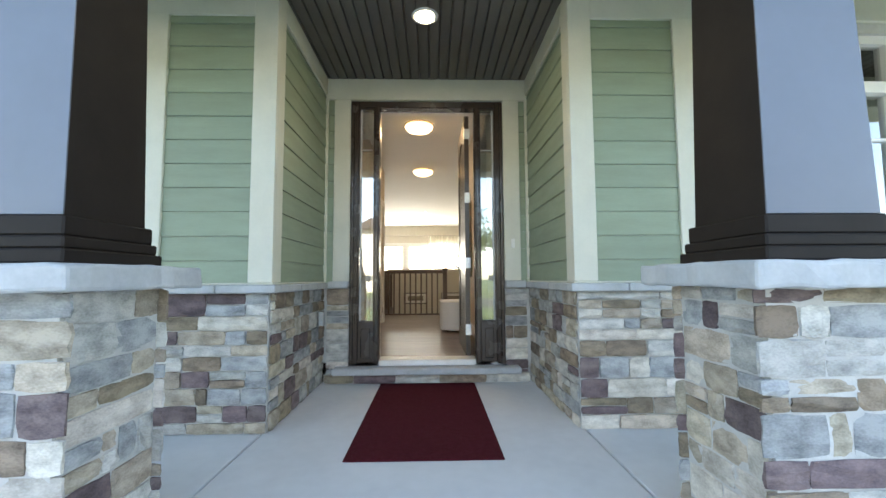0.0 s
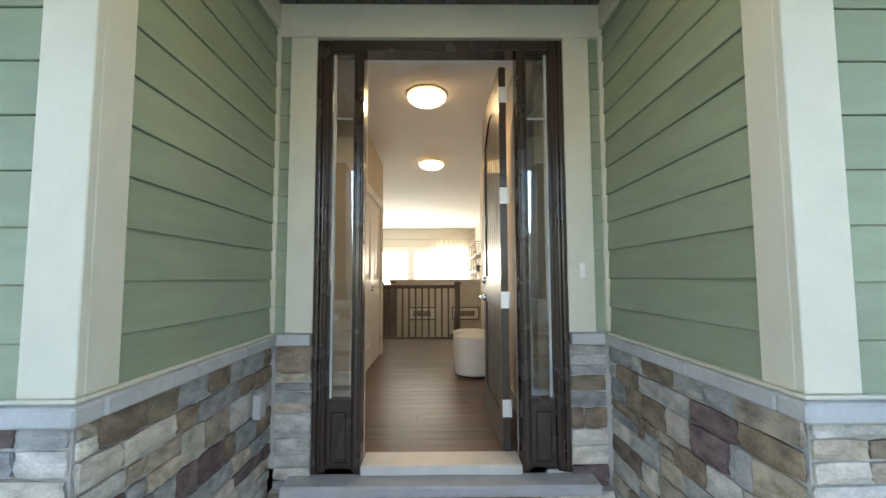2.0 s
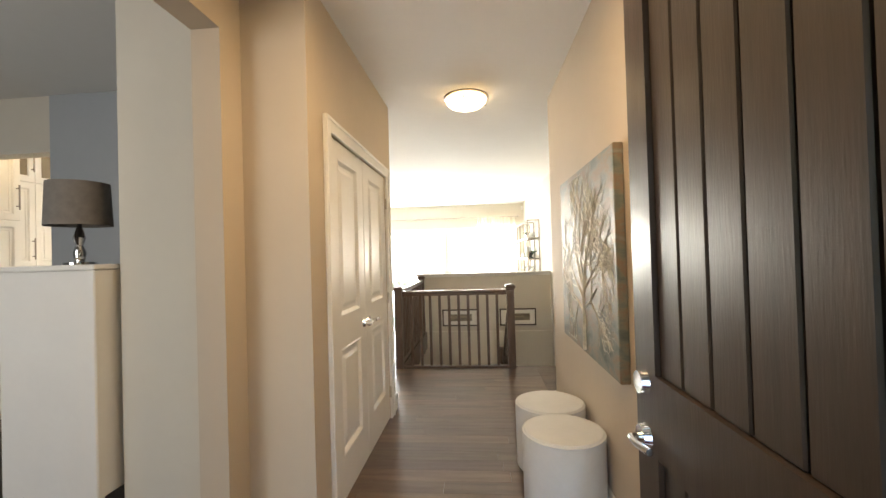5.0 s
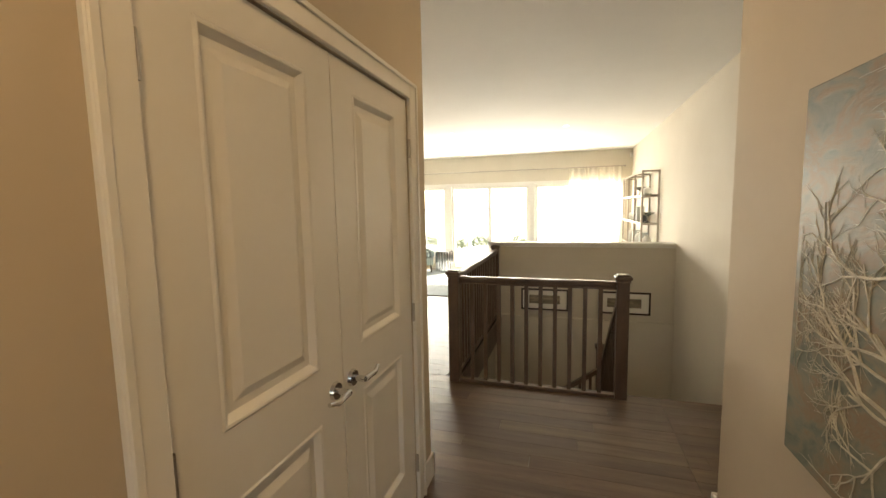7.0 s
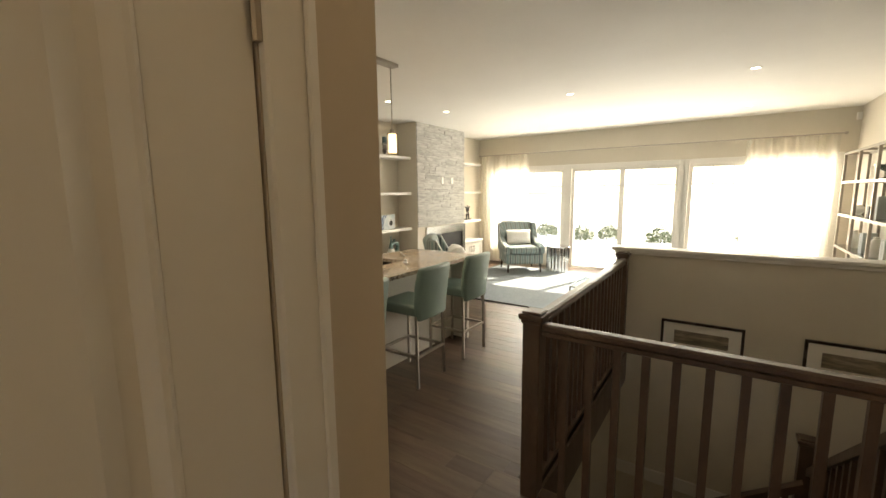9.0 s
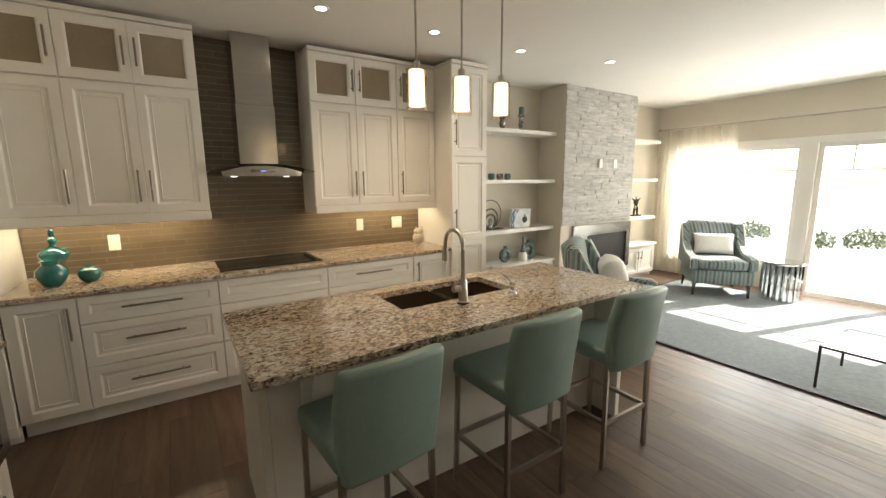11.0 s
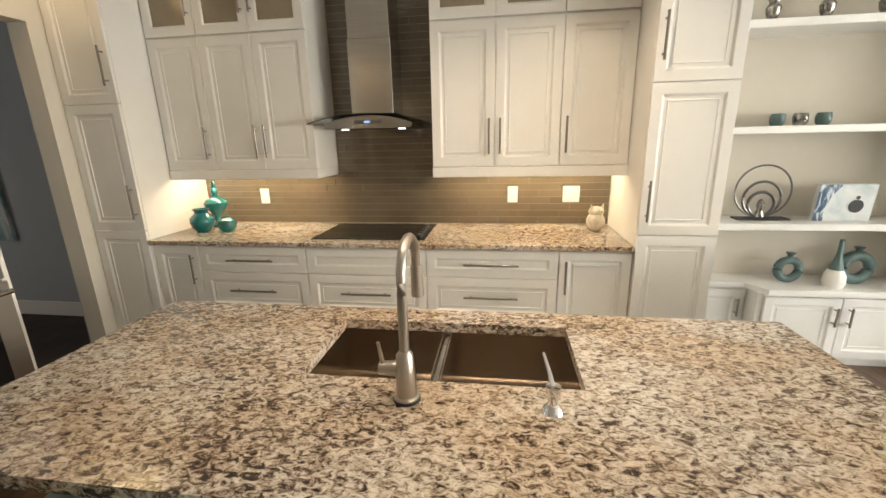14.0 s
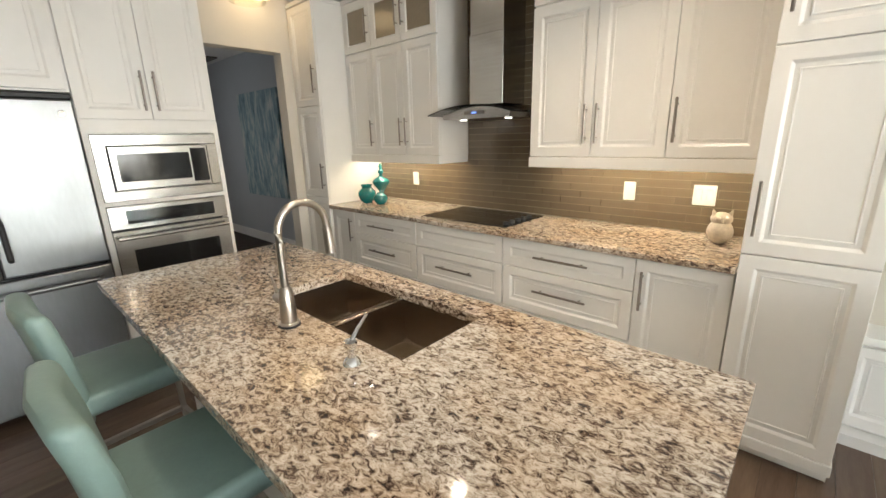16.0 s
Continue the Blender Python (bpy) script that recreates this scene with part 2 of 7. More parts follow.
M["steel"] = mat("brushed steel", (0.5, 0.485, 0.46), 0.2, 1.0, var=0.05, scale=3, stretch=(1, 1, 25))
M["steel_h"] = mat("brushed nickel", (0.5, 0.46, 0.41), 0.3, 1.0, var=0.05, scale=8)
M["threshold"] = mat("satin aluminium", (0.8, 0.8, 0.78), 0.5, 0.6, var=0.05, scale=8)
M["handle"] = mat("dark brushed nickel", (0.3, 0.265, 0.23), 0.36, 1.0, var=0.05, scale=8)
M["chrome"] = mat("polished chrome", (0.75, 0.75, 0.75), 0.08, 1.0, var=0.02)
M["black_glass"] = mat("black glass", (0.012, 0.012, 0.013), 0.07, var=0.02)
M["black"] = mat("matt black", (0.02, 0.02, 0.021), 0.5, var=0.05)
M["tile"] = mat("taupe glass tile", (0.165, 0.126, 0.08), 0.13, var=0.05, scale=9, rand=0.14, coat=0.5)
M["grout"] = mat("tan grout", (0.36, 0.29, 0.19), 0.8, var=0.04)
M["fp_stone"] = mat("pale ledger tile", (0.58, 0.57, 0.54), 0.85, var=0.13, scale=14, bump=0.7, bscale=40, rand=0.1, stretch=(1, 0.5, 1.6))
M["leather"] = mat("seafoam leather", (0.24, 0.345, 0.315), 0.4, var=0.05, scale=6, bump=0.15, bscale=140)
M["steel_f"] = mat("brushed appliance steel", (0.25, 0.255, 0.26), 0.31, 1.0, var=0.06, scale=3, stretch=(2, 2, 0.5))
# plain steel; the warm reflections in the bowls are put into its colour
M["steel_s"] = mat("brushed sink steel with warm reflection tint", (0.47, 0.395, 0.32), 0.24, 1.0, var=0.05, scale=4, stretch=(1, 12, 1))
M["teal"] = mat("teal glaze", (0.01, 0.2, 0.2), 0.1, var=0.2, scale=8, coat=0.6)
M["teal_pale"] = mat("muted teal ceramic", (0.12, 0.2, 0.195), 0.45, var=0.15, scale=12)
M["owl"] = mat("bisque ceramic", (0.68, 0.6, 0.48), 0.4, var=0.15, scale=30, bump=0.4, bscale=90)
M["ottoman"] = mat("pale grey leatherette", (0.62, 0.62, 0.6), 0.5, var=0.03, scale=5, bump=0.1, bscale=160)
M["plate"] = mat("white switch plastic", (0.82, 0.8, 0.75), 0.35, var=0.01)
M["glass"] = glass_mat("window glass", (0.96, 0.98, 0.97))
M["glass_dark"] = glass_mat("coated window glass", (0.6, 0.63, 0.62), 0.0, 7.0)
M["glass_side"] = glass_mat("side light glass", (0.9, 0.92, 0.91), 0.0, 6.5)
M["glass_shade"] = glass_mat("clear lamp glass", (0.97, 0.95, 0.9), 0.0, 0.25)
M["glass_green"] = glass_mat("hood glass", (0.75, 0.86, 0.82), 0.0, 1.5)
# opaque pane colour imitates the lit tan cabinet interior behind clear glass
M["glass_cab_lit"] = mat("cabinet glass in lit interior tan", (0.3, 0.245, 0.17), 0.16, var=0.06, scale=5)
M["lamp_glow"] = glow("lit frosted lamp glass", (1.0, 0.72, 0.37), 0.8)
M["pend_glow"] = glow("lit frosted pendant glass", (1.0, 0.8, 0.52), 0.75)
M["hood_glow"] = glow("dim spot lens", (1.0, 0.92, 0.8), 0.7)
M["pot_glow"] = glow("lit spot lens", (1.0, 0.88, 0.7), 4.0)
M["led"] = glow("blue display", (0.2, 0.35, 1.0), 0.4)
sh = bpy.data.materials.new("sheer cream cloth")
sh.use_nodes = True
_n, _l = sh.node_tree.nodes, sh.node_tree.links
_t, _d, _tr, _a, _b = _n.new("ShaderNodeBsdfTranslucent"), _n.new("ShaderNodeBsdfDiffuse"), _n.new("ShaderNodeBsdfTransparent"), _n.new("ShaderNodeMixShader"), _n.new("ShaderNodeMixShader")
for q in (_t, _d):
    q.inputs[0].default_value = (0.84, 0.8, 0.71, 1)
_a.inputs[0].default_value, _b.inputs[0].default_value = 0.5, 0.3
_l.new(_t.outputs[0], _a.inputs[1]), _l.new(_d.outputs[0], _a.inputs[2]), _l.new(_a.outputs[0], _b.inputs[1]), _l.new(_tr.outputs[0], _b.inputs[2])
_l.new(_b.outputs[0], _n["Material Output"].inputs[0])
M["sheer"] = sh

# ---- mesh helpers ----


def box(bm, x0, y0, z0, x1, y1, z1, bevel=0.0, seg=1):
    """Adds a box between two corners, with bevelled edges if asked."""
    r = bmesh.ops.create_cube(bm, size=1.0)
    vs = r["verts"]
    for v in vs:
        v.co = Vector(((x0 + x1) / 2 + v.co.x * (x1 - x0), (y0 + y1) / 2 + v.co.y * (y1 - y0), (z0 + z1) / 2 + v.co.z * (z1 - z0)))
    if bevel:
        es = list({e for v in vs for e in v.link_edges})
        vs = bmesh.ops.bevel(bm, geom=es, offset=bevel, segments=seg, affect="EDGES", profile=0.5)["verts"]
    return vs


def rod(bm, a, b, r, r2=None, seg=12):
    """Adds a round bar from a to b."""
    a, b = Vector(a), Vector(b)
    d = b - a
    vs = bmesh.ops.create_cone(bm, cap_ends=True, segments=seg, radius1=r, radius2=r if r2 is None else r2, depth=d.length)["verts"]
    m = Matrix.Translation((a + b) / 2) @ d.to_track_quat("Z", "Y").to_matrix().to_4x4()
    bmesh.ops.transform(bm, matrix=m, verts=vs)
    return vs


def lathe(bm, prof, x=0.0, y=0.0, z=0.0, seg=28):
    """Turns a profile of (radius, height) round the upright axis."""
    rings = []
    for r, h in prof:
        if r < 1e-5:
            rings.append([bm.verts.new((x, y, z + h))])
        else:
            rings.append([bm.verts.new((x + r * math.cos(2 * math.pi * i / seg), y + r * math.sin(2 * math.pi * i / seg), z + h)) for i in range(seg)])
    for p, q in zip(rings, rings[1:]):
        for i in range(seg):
            j = (i + 1) % seg
            if len(p) == 1 and len(q) == 1:
                continue
            if len(p) == 1:
                bm.faces.new((p[0], q[j], q[i]))
            elif len(q) == 1:
                bm.faces.new((p[i], p[j], q[0]))
            else:
                bm.faces.new((p[i], p[j], q[j], q[i]))
    bmesh.ops.recalc_face_normals(bm, faces=bm.faces)


def tube(bm, pts, r, seg=10, closed=False, fix=True):
    """A round tube along a line of points."""
    pts = [Vector(p) for p in pts]
    n = len(pts)
    rings = []
    up = Vector((0, 0, 1))
    for i, p in enumerate(pts):
        a = pts[i - 1] if (i or closed) else p
        b = pts[(i + 1) % n] if (i < n - 1 or closed) else p
        d = (b - a).normalized()
        s = d.cross(up)
        if s.length < 0.05:
            s = d.cross(Vector((0, 1, 0)))
        s.normalize()
        u = s.cross(d)
        rr = r[i] if isinstance(r, (list, tuple)) else r
        rings.append([bm.verts.new(p + rr * (math.cos(2 * math.pi * k / seg) * s + math.sin(2 * math.pi * k / seg) * u)) for k in range(seg)])
    for i in range(n if closed else n - 1):
        p, q = rings[i], rings[(i + 1) % n]
        for k in range(seg):
            bm.faces.new((p[k], p[(k + 1) % seg], q[(k + 1) % seg], q[k]))
    if not closed:
        bm.faces.new(rings[0]), bm.faces.new(rings[-1])
    if fix:
        bmesh.ops.recalc_face_normals(bm, faces=bm.faces)


def prism(bm, outline, axis, a, b):
    """Extrudes a closed outline along an axis (0 x, 1 y, 2 z) from a to b."""
    def at(p, v):
        c = list(p)
        c.insert(axis, v)
        return c
    lo, hi = [bm.verts.new(at(p, a)) for p in outline], [bm.verts.new(at(p, b)) for p in outline]
    bm.faces.new(lo), bm.faces.new(hi)
    for i in range(len(lo)):
        j = (i + 1) % len(lo)
        bm.faces.new((lo[i], lo[j], hi[j], hi[i]))
    bmesh.ops.recalc_face_normals(bm, faces=bm.faces)


def smooth(me, angle=35):
    for p in me.polygons:
        p.use_smooth = True
    me.set_sharp_from_angle(angle=radians(angle))


def mesh_of(name, bm, material, soft=False):
    me = bpy.data.meshes.new(name)
    bm.to_mesh(me)
    bm.free()
    me.materials.append(material)
    if soft:
        smooth(me)
    return me


def part(name, bm, material, parent=None, label="", soft=False):
    """Links a bmesh as one mesh object, under a thing if one is given."""
    ob = new(name, mesh_of(name, bm, material, soft))
    ob.parent = parent
    if label:
        ob["label"] = label
    return ob


def thing(name, label, category, m=None, group="", kind=""):
    """An Empty at the base of a thing that holds its parts."""
    ob = new(name)
    ob.empty_display_size = 0.1
    if m is not None:
        ob.matrix_world = m
    return tagged(ob, label, category, group, kind)


def boxes(*specs):
    bm = bmesh.new()
    for s in specs:
        box(bm, *s)
    return bm


def structure(name, bm, material, label, category):
    return tagged(part(name, bm, material), label, category, kind="structure")

# daylight through the side room's front window
area_lamp("window_sky_lamp", pose(-2.6, -1.06, 1.6, 90, 0, 0), 1.4, 3.5, (1.0, 0.99, 0.97), 1.5)

# daylight of the bright sky in the upper half of the living room's window openings
for _x0, _x1 in ((-4.66, -3.14), (-2.86, -1.09), (-0.82, 0.92)):
    area_lamp("window_sky_lamp", pose((_x0 + _x1) / 2, 11.55, 1.55, -86, 0, 0), _x1 - _x0, WIN_W * (_x1 - _x0), (1.0, 0.97, 0.92), 0.8)

# ---- setting: the house shell ----
CEIL = 2.74
HALL_L, HALL_R = -0.84, 0.60           # the hall's two walls
STAIR_R = 1.20                         # the stairwell's outer wall
KIT = -5.05                            # the range wall
WIN = 11.40                            # the window wall
PORCH = -0.19                          # the porch slab's top
FACE = -1.27                           # the front wall of the two wings


def boards_x(parent, x0, x1, y, z0, z1, step=0.163):
    """Lap siding along x on a wall facing -y; each board is a wedge with a dark gap to the one below."""
    z = z0
    me = None
    while z < z1 - 0.01:
        h = min(step, z1 - z)
        if me is None or h < step:
            bm = bmesh.new()
            prism(bm, [(0.0, 0.003), (-0.016, 0.0015), (-0.018, 0.005), (-0.009, h - 0.0005), (0.0, h - 0.0005)], 0, 0, x1 - x0)
            me = mesh_of("siding_board", bm, M["siding"])
        ob = new("siding_board", me)
        ob.parent = parent
        ob.location = (x0, y, z)
        z += step


def boards_y(parent, y0, y1, x, z0, z1, sign):
    """Lap siding along y on a wall whose face looks along sign * x."""
    step = 0.163
    z = z0
    me = None
    while z < z1 - 0.01:
        h = min(step, z1 - z)
        if me is None or h < step:
            bm = bmesh.new()
            prism(bm, [(0.0, 0.003), (sign * 0.016, 0.0015), (sign * 0.018, 0.005), (sign * 0.009, h - 0.0005), (0.0, h - 0.0005)], 1, 0, y1 - y0)
            me = mesh_of("siding_board", bm, M["siding"])
        ob = new("siding_board", me)
        ob.parent = parent
        ob.location = (x, y0, z)
        z += step


# rough stone blocks: a few unit shapes, each used at many sizes
stone_rng = random.Random(7)
UNIT = []
for k in range(10):
    bm = bmesh.new()
    box(bm, 0, 0, 0, 1, 1, 1)
    bmesh.ops.subdivide_edges(bm, edges=bm.edges[:], cuts=2, use_grid_fill=True)
    for v in bm.verts:
        c = [abs(q - 0.5) > 0.49 for q in v.co]
        rim = c[0] + c[2]
        pull = (0.0, 0.3, 0.55)[rim] * c[1]
        v.co.y += (0.5 - v.co.y) * pull + (stone_rng.uniform(-0.26, 0.26) if c[1] else 0)
        v.co.x += (0.5 - v.co.x) * (0.03 if rim == 2 else 0) + stone_rng.uniform(-0.02, 0.02)
        v.co.z += (0.5 - v.co.z) * (0.07 if rim == 2 else 0) + stone_rng.uniform(-0.035, 0.035)
    row = []
    for s in STONE:
        b2 = bm.copy()
        row.append(mesh_of("ledge_stone", b2, s))
    bm.free()
    UNIT.append(row)


def stones(parent, origin, along, out, length, z0, z1, mean=0.24, seed=1, start=0.0):
    """Courses of ledge stone on a wall face: from origin along one way, standing out along another."""
    rng = random.Random(seed)
    along, out, origin = Vector(along), Vector(out), Vector(origin)
    z = z0
    flip = along.cross(out).z > 0
    while z < z1 - 0.02:
        h = rng.choice((0.07, 0.09, 0.105, 0.12, 0.135))
        if z + h > z1 - 0.045:
            h = z1 - z
        u = start
        while u < length - 0.01:
            w = max(0.09, rng.gauss(mean, mean * 0.35)) * (0.8 if h > 0.1 else 1.15)
            if u + w > length - 0.08:
                w = length - u
            mine = []
            if h > 0.1 and rng.random() < 0.22:
                mine = [(z, h * 0.5), (z + h * 0.5, h * 0.5)]
            else:
                mine = [(z, h)]
            for zz, hh in mine:
                kind = rng.choices(range(6), (4, 4, 2.6, 3.2, 2.8, 1.8))[0]
                d = rng.uniform(0.012, 0.024)
                g = 0.004
                ob = new("ledge_stone", UNIT[rng.randrange(10)][kind])
                ob.parent = parent
                a = origin + along * ((u + g) if not flip else (u + w - g))
                ax = along * (w - 2 * g) * (1 if not flip else -1)
                m = Matrix(((ax.x, out.x * d, 0, a.x), (ax.y, out.y * d, 0, a.y), (0, 0, hh - 2 * g, zz + g), (0, 0, 0, 1)))
                if m.to_3x3().determinant() < 0:
                    a2 = a + out * d
                    m = Matrix(((ax.x, -out.x * d, 0, a2.x), (ax.y, -out.y * d, 0, a2.y), (0, 0, hh - 2 * g, zz + g), (0, 0, 0, 1)))
                ob.matrix_local = m
            u += w
        z += h


# ground, porch slab, street
structure("ground", boxes((-400, -400, -0.6, 400, -1.0, -0.36), (-400, -1.0, -0.6, -5.3, WIN + 0.1, -0.36), (3.3, -1.0, -0.6, 400, WIN + 0.1, -0.36), (-400, WIN + 0.1, -0.6, 400, 400, -0.36)), mat("lawn", (0.09, 0.13, 0.045), 0.95, var=0.2, scale=0.7, bump=0.6, bscale=60), "mown green lawn reaching to the horizon", "lawn")
structure("road", boxes((-200, -19.5, -0.4, 200, -12.5, -0.352)), mat("asphalt", (0.06, 0.06, 0.062), 0.9, var=0.15, scale=1.5, bump=0.4), "grey asphalt street in front of the house", "road")
slab = thing("porch_floor", "pale concrete porch slab with tooled joints", "porch floor", kind="structure")
for x0, x1 in ((-6.0, -1.022), (-1.014, 1.014), (1.022, 6.0)):
    for y0, y1 in ((-3.1, 0.0), (-5.4, -3.108)):
        if x0 < 0 < x1 or y1 < -3:
            part("slab_panel", boxes((x0, y0, -0.36, x1, y1, PORCH, 0.006, 1)), M["concrete"], slab)
        else:
            part("slab_panel", boxes((x0, y0, -0.36, x1, FACE, PORCH, 0.006, 1)), M["concrete"], slab)
structure("pavement", boxes((-0.8, -12.0, -0.36, 0.8, -5.41, -0.30)), M["concrete"], "concrete front path to the street", "path")

# wing walls of the porch
for s, nm in ((-1, "wall_porch_west"), (1, "wall_porch_east")):
    xa, xb = (-1.86, -0.99) if s < 0 else (0.99, 1.86)
    w = tagged(part(nm, boxes((min(s * 0.99, s * 1.86), FACE, -0.36, max(s * 0.99, s * 1.86), FACE + 0.2, 2.72), (min(s * 0.99, s * 1.16), FACE + 0.2, -0.36, max(s * 0.99, s * 1.16), 0.0, 2.72)), M["mortar"]), "sage green lap siding over ledge stone with cream corner boards", "wall", kind="structure")
    stones(w, (min(xa, xb), FACE, 0), (1, 0, 0), (0, -1, 0), 0.87, PORCH, 0.68, 0.26, seed=3 + s)
    stones(w, (s * 0.99, FACE, 0), (0, 1, 0), (-s, 0, 0), -FACE, PORCH, 0.68, 0.22, seed=13 + s)
    # capstone
    for u0, u1 in ((0.93, 1.3), (1.304, 1.755), (1.759, 2.2), (2.204, 2.6)):
        part("ledge_block", boxes((min(s * u0, s * u1), FACE - 0.07, 0.68, max(s * u0, s * u1), FACE + 0.03, 0.733, 0.007)), M["cap"], w, "blue-grey stone ledge block")
    for v0, v1 in ((FACE + 0.034, -0.82), (-0.816, -0.4), (-0.396, 0.0)):
        part("ledge_block", boxes((min(s * 0.93, s * 1.0), v0, 0.68, max(s * 0.93, s * 1.0), v1, 0.733, 0.007)), M["cap"], w, "blue-grey stone ledge block")
    part("flashing", boxes((min(s * 0.953, s * 1.86), FACE - 0.04, 0.7335, max(s * 0.953, s * 1.86), FACE, 0.745, 0.003), (min(s * 0.953, s * 0.99), FACE, 0.7335, max(s * 0.953, s * 0.99), -0.036, 0.745, 0.003)), M["trim_out"], w, "pale drip strip above the ledge")
    boards_x(w, min(s * 1.12, s * 1.68), max(s * 1.12, s * 1.68), FACE, 0.726, 2.52, 0.158)
    boards_y(w, FACE + 0.12, -0.03, s * 0.99, 0.726, 2.56, -s)
    # corner board, window casing and frieze
    part("corner_board", boxes((min(s * 0.965, s * 1.12), FACE - 0.03, 0.746, max(s * 0.965, s * 1.12), FACE, 2.72, 0.003), (min(s * 0.965, s * 0.99), FACE, 0.746, max(s * 0.965, s * 0.99), FACE + 0.12, 2.72, 0.003)), M["trim_out"], w)
    part("window_casing", boxes((min(s * 1.68, s * 1.83), FACE - 0.032, 0.746, max(s * 1.68, s * 1.83), FACE + 0.02, 2.52, 0.003)), M["trim_out"], w)
    part("frieze_board", boxes((min(s * 1.12, s * 3.4), FACE - 0.028, 2.52, max(s * 1.12, s * 3.4), FACE, 2.72, 0.003)), M["trim_out"], w)
    part("side_frieze", boxes((min(s * 0.962, s * 0.99), FACE + 0.12, 2.56, max(s * 0.962, s * 0.99), -0.0, 2.72, 0.003)), M["trim_out"], w)
    part("corner_strip", boxes((min(s * 0.955, s * 0.99), -0.035, 0.75, max(s * 0.955, s * 0.99), -0.003, 2.56, 0.003)), M["trim_out"], w)
    # wall round the front window
    xo = s * 3.3
    far = tagged(part(nm + "_outer", boxes((min(s * 1.86, xo), FACE, -0.36, max(s * 1.86, xo), FACE + 0.2, 0.76), (min(s * 1.86, xo), FACE, 2.45, max(s * 1.86, xo), FACE + 0.2, 2.72), (min(xo, s * 6.2), FACE, -0.36, max(xo, s * 6.2), FACE + 0.2, 2.9)), M["mortar"]), "front wing wall with ledge stone base and siding", "wall", kind="structure")
    stones(far, (min(s * 1.86, s * 3.3), FACE, 0), (1, 0, 0), (0, -1, 0), 1.44, PORCH, 0.68, 0.3, seed=31 + s)
    boards_x(far, min(xo + s * 0.15, s * 4.6), max(xo + s * 0.15, s * 4.6), FACE, 0.0, 2.6)
    part("window_casing", boxes((min(xo, xo + s * 0.15), FACE - 0.032, 0.746, max(xo, xo + s * 0.15), FACE, 2.52, 0.003)), M["trim_out"], far)
    win = thing("window_front", "tall white front window with transom lights reflecting the sky", "window", kind="structure")
    x0, x1 = min(s * 1.86, xo), max(s * 1.86, xo)
    fy0, fy1 = FACE + 0.03, FACE + 0.1
    part("window_frame", boxes((x0, fy0, 0.76, x0 + 0.07, fy1, 2.45), (x1 - 0.07, fy0, 0.76, x1, fy1, 2.45), (x0 + 0.07, fy0, 0.76, x1 - 0.07, fy1, 0.83), (x0 + 0.07, fy0, 2.39, x1 - 0.07, fy1, 2.45), (x0 + 0.07, fy0 - 0.02, 2.03, x1 - 0.07, fy1, 2.11), ((x0 + x1) / 2 - 0.05, fy0, 0.83, (x0 + x1) / 2 + 0.05, fy1, 2.03)), M["white"], win)
    mb = bmesh.new()
    for i in range(1, 6):
        xm = x0 + (x1 - x0) * i / 6
        if i == 3:
            continue
        box(mb, xm - 0.011, fy0 + 0.02, 1.72, xm + 0.011, fy1 - 0.01, 2.03)
        box(mb, xm - 0.011, fy0 + 0.02, 2.11, xm + 0.011, fy1 - 0.01, 2.39)
    box(mb, x0 + 0.07, fy0 + 0.02, 1.70, x1 - 0.07, fy1 - 0.012, 1.72)
    part("muntin", mb, M["white"], win)
    pane = part("pane", boxes((x0 + 0.05, fy1 - 0.03, 0.8, x1 - 0.05, fy1 - 0.022, 2.42)), M["glass_dark"], win)
    if s > 0:
        part("roller_shade", boxes((x0 + 0.06, fy1 + 0.03, 1.2, x1 - 0.06, fy1 + 0.034, 2.44)), M["black"], win, "dark blind behind the glass")

# front door wall
dw = tagged(part("wall_front", boxes((-1.16, 0.0, -0.36, -0.735, 0.16, CEIL + 0.1), (0.735, 0.0, -0.36, 1.16, 0.16, CEIL + 0.1), (-0.735, 0.0, 2.50, 0.735, 0.16, CEIL + 0.1), (-0.735, 0.0, -0.36, 0.735, 0.16, -0.02)), M["mortar"]), "entry wall with sage siding, cream trim and stone base", "wall", kind="structure")
for s in (-1, 1):
    stones(dw, (min(s * 0.74, s * 0.95), 0.0, 0), (1, 0, 0), (0, -1, 0), 0.21, PORCH, 0.68, 0.24, seed=51 + s)
    part("stone_ledge", boxes((min(s * 0.74, s * 0.93), -0.07, 0.68, max(s * 0.74, s * 0.93), 0.0, 0.745, 0.006)), M["cap"], dw)
    boards_x(dw, min(s * 0.895, s * 0.96), max(s * 0.895, s * 0.96), 0.0, 0.726, 2.51)
    part("door_trim_board", boxes((min(s * 0.737, s * 0.895), -0.03, 0.746, max(s * 0.737, s * 0.895), 0.0, 2.51, 0.003)), M["trim_out"], dw)
part("head_trim_board", boxes((-0.962, -0.032, 2.51, 0.962, 0.0, 2.719, 0.003)), M["trim_out"], dw)
stones(dw, (-0.95, -0.075, 0), (1, 0, 0), (0, -1, 0), 1.9, PORCH, -0.105, 0.27, seed=77)
part("riser_core", boxes((-0.95, -0.08, -0.36, 0.95, 0.0, -0.11)), M["mortar"], dw)
part("stone_step", boxes((-0.865, -0.15, -0.105, 0.86, 0.03, -0.045, 0.01)), M["cap"], dw, "blue-grey stone door step")
part("threshold", boxes((-0.458, -0.03, -0.044, 0.458, 0.16, 0.012, 0.006)), M["threshold"], dw, "bright aluminium threshold")

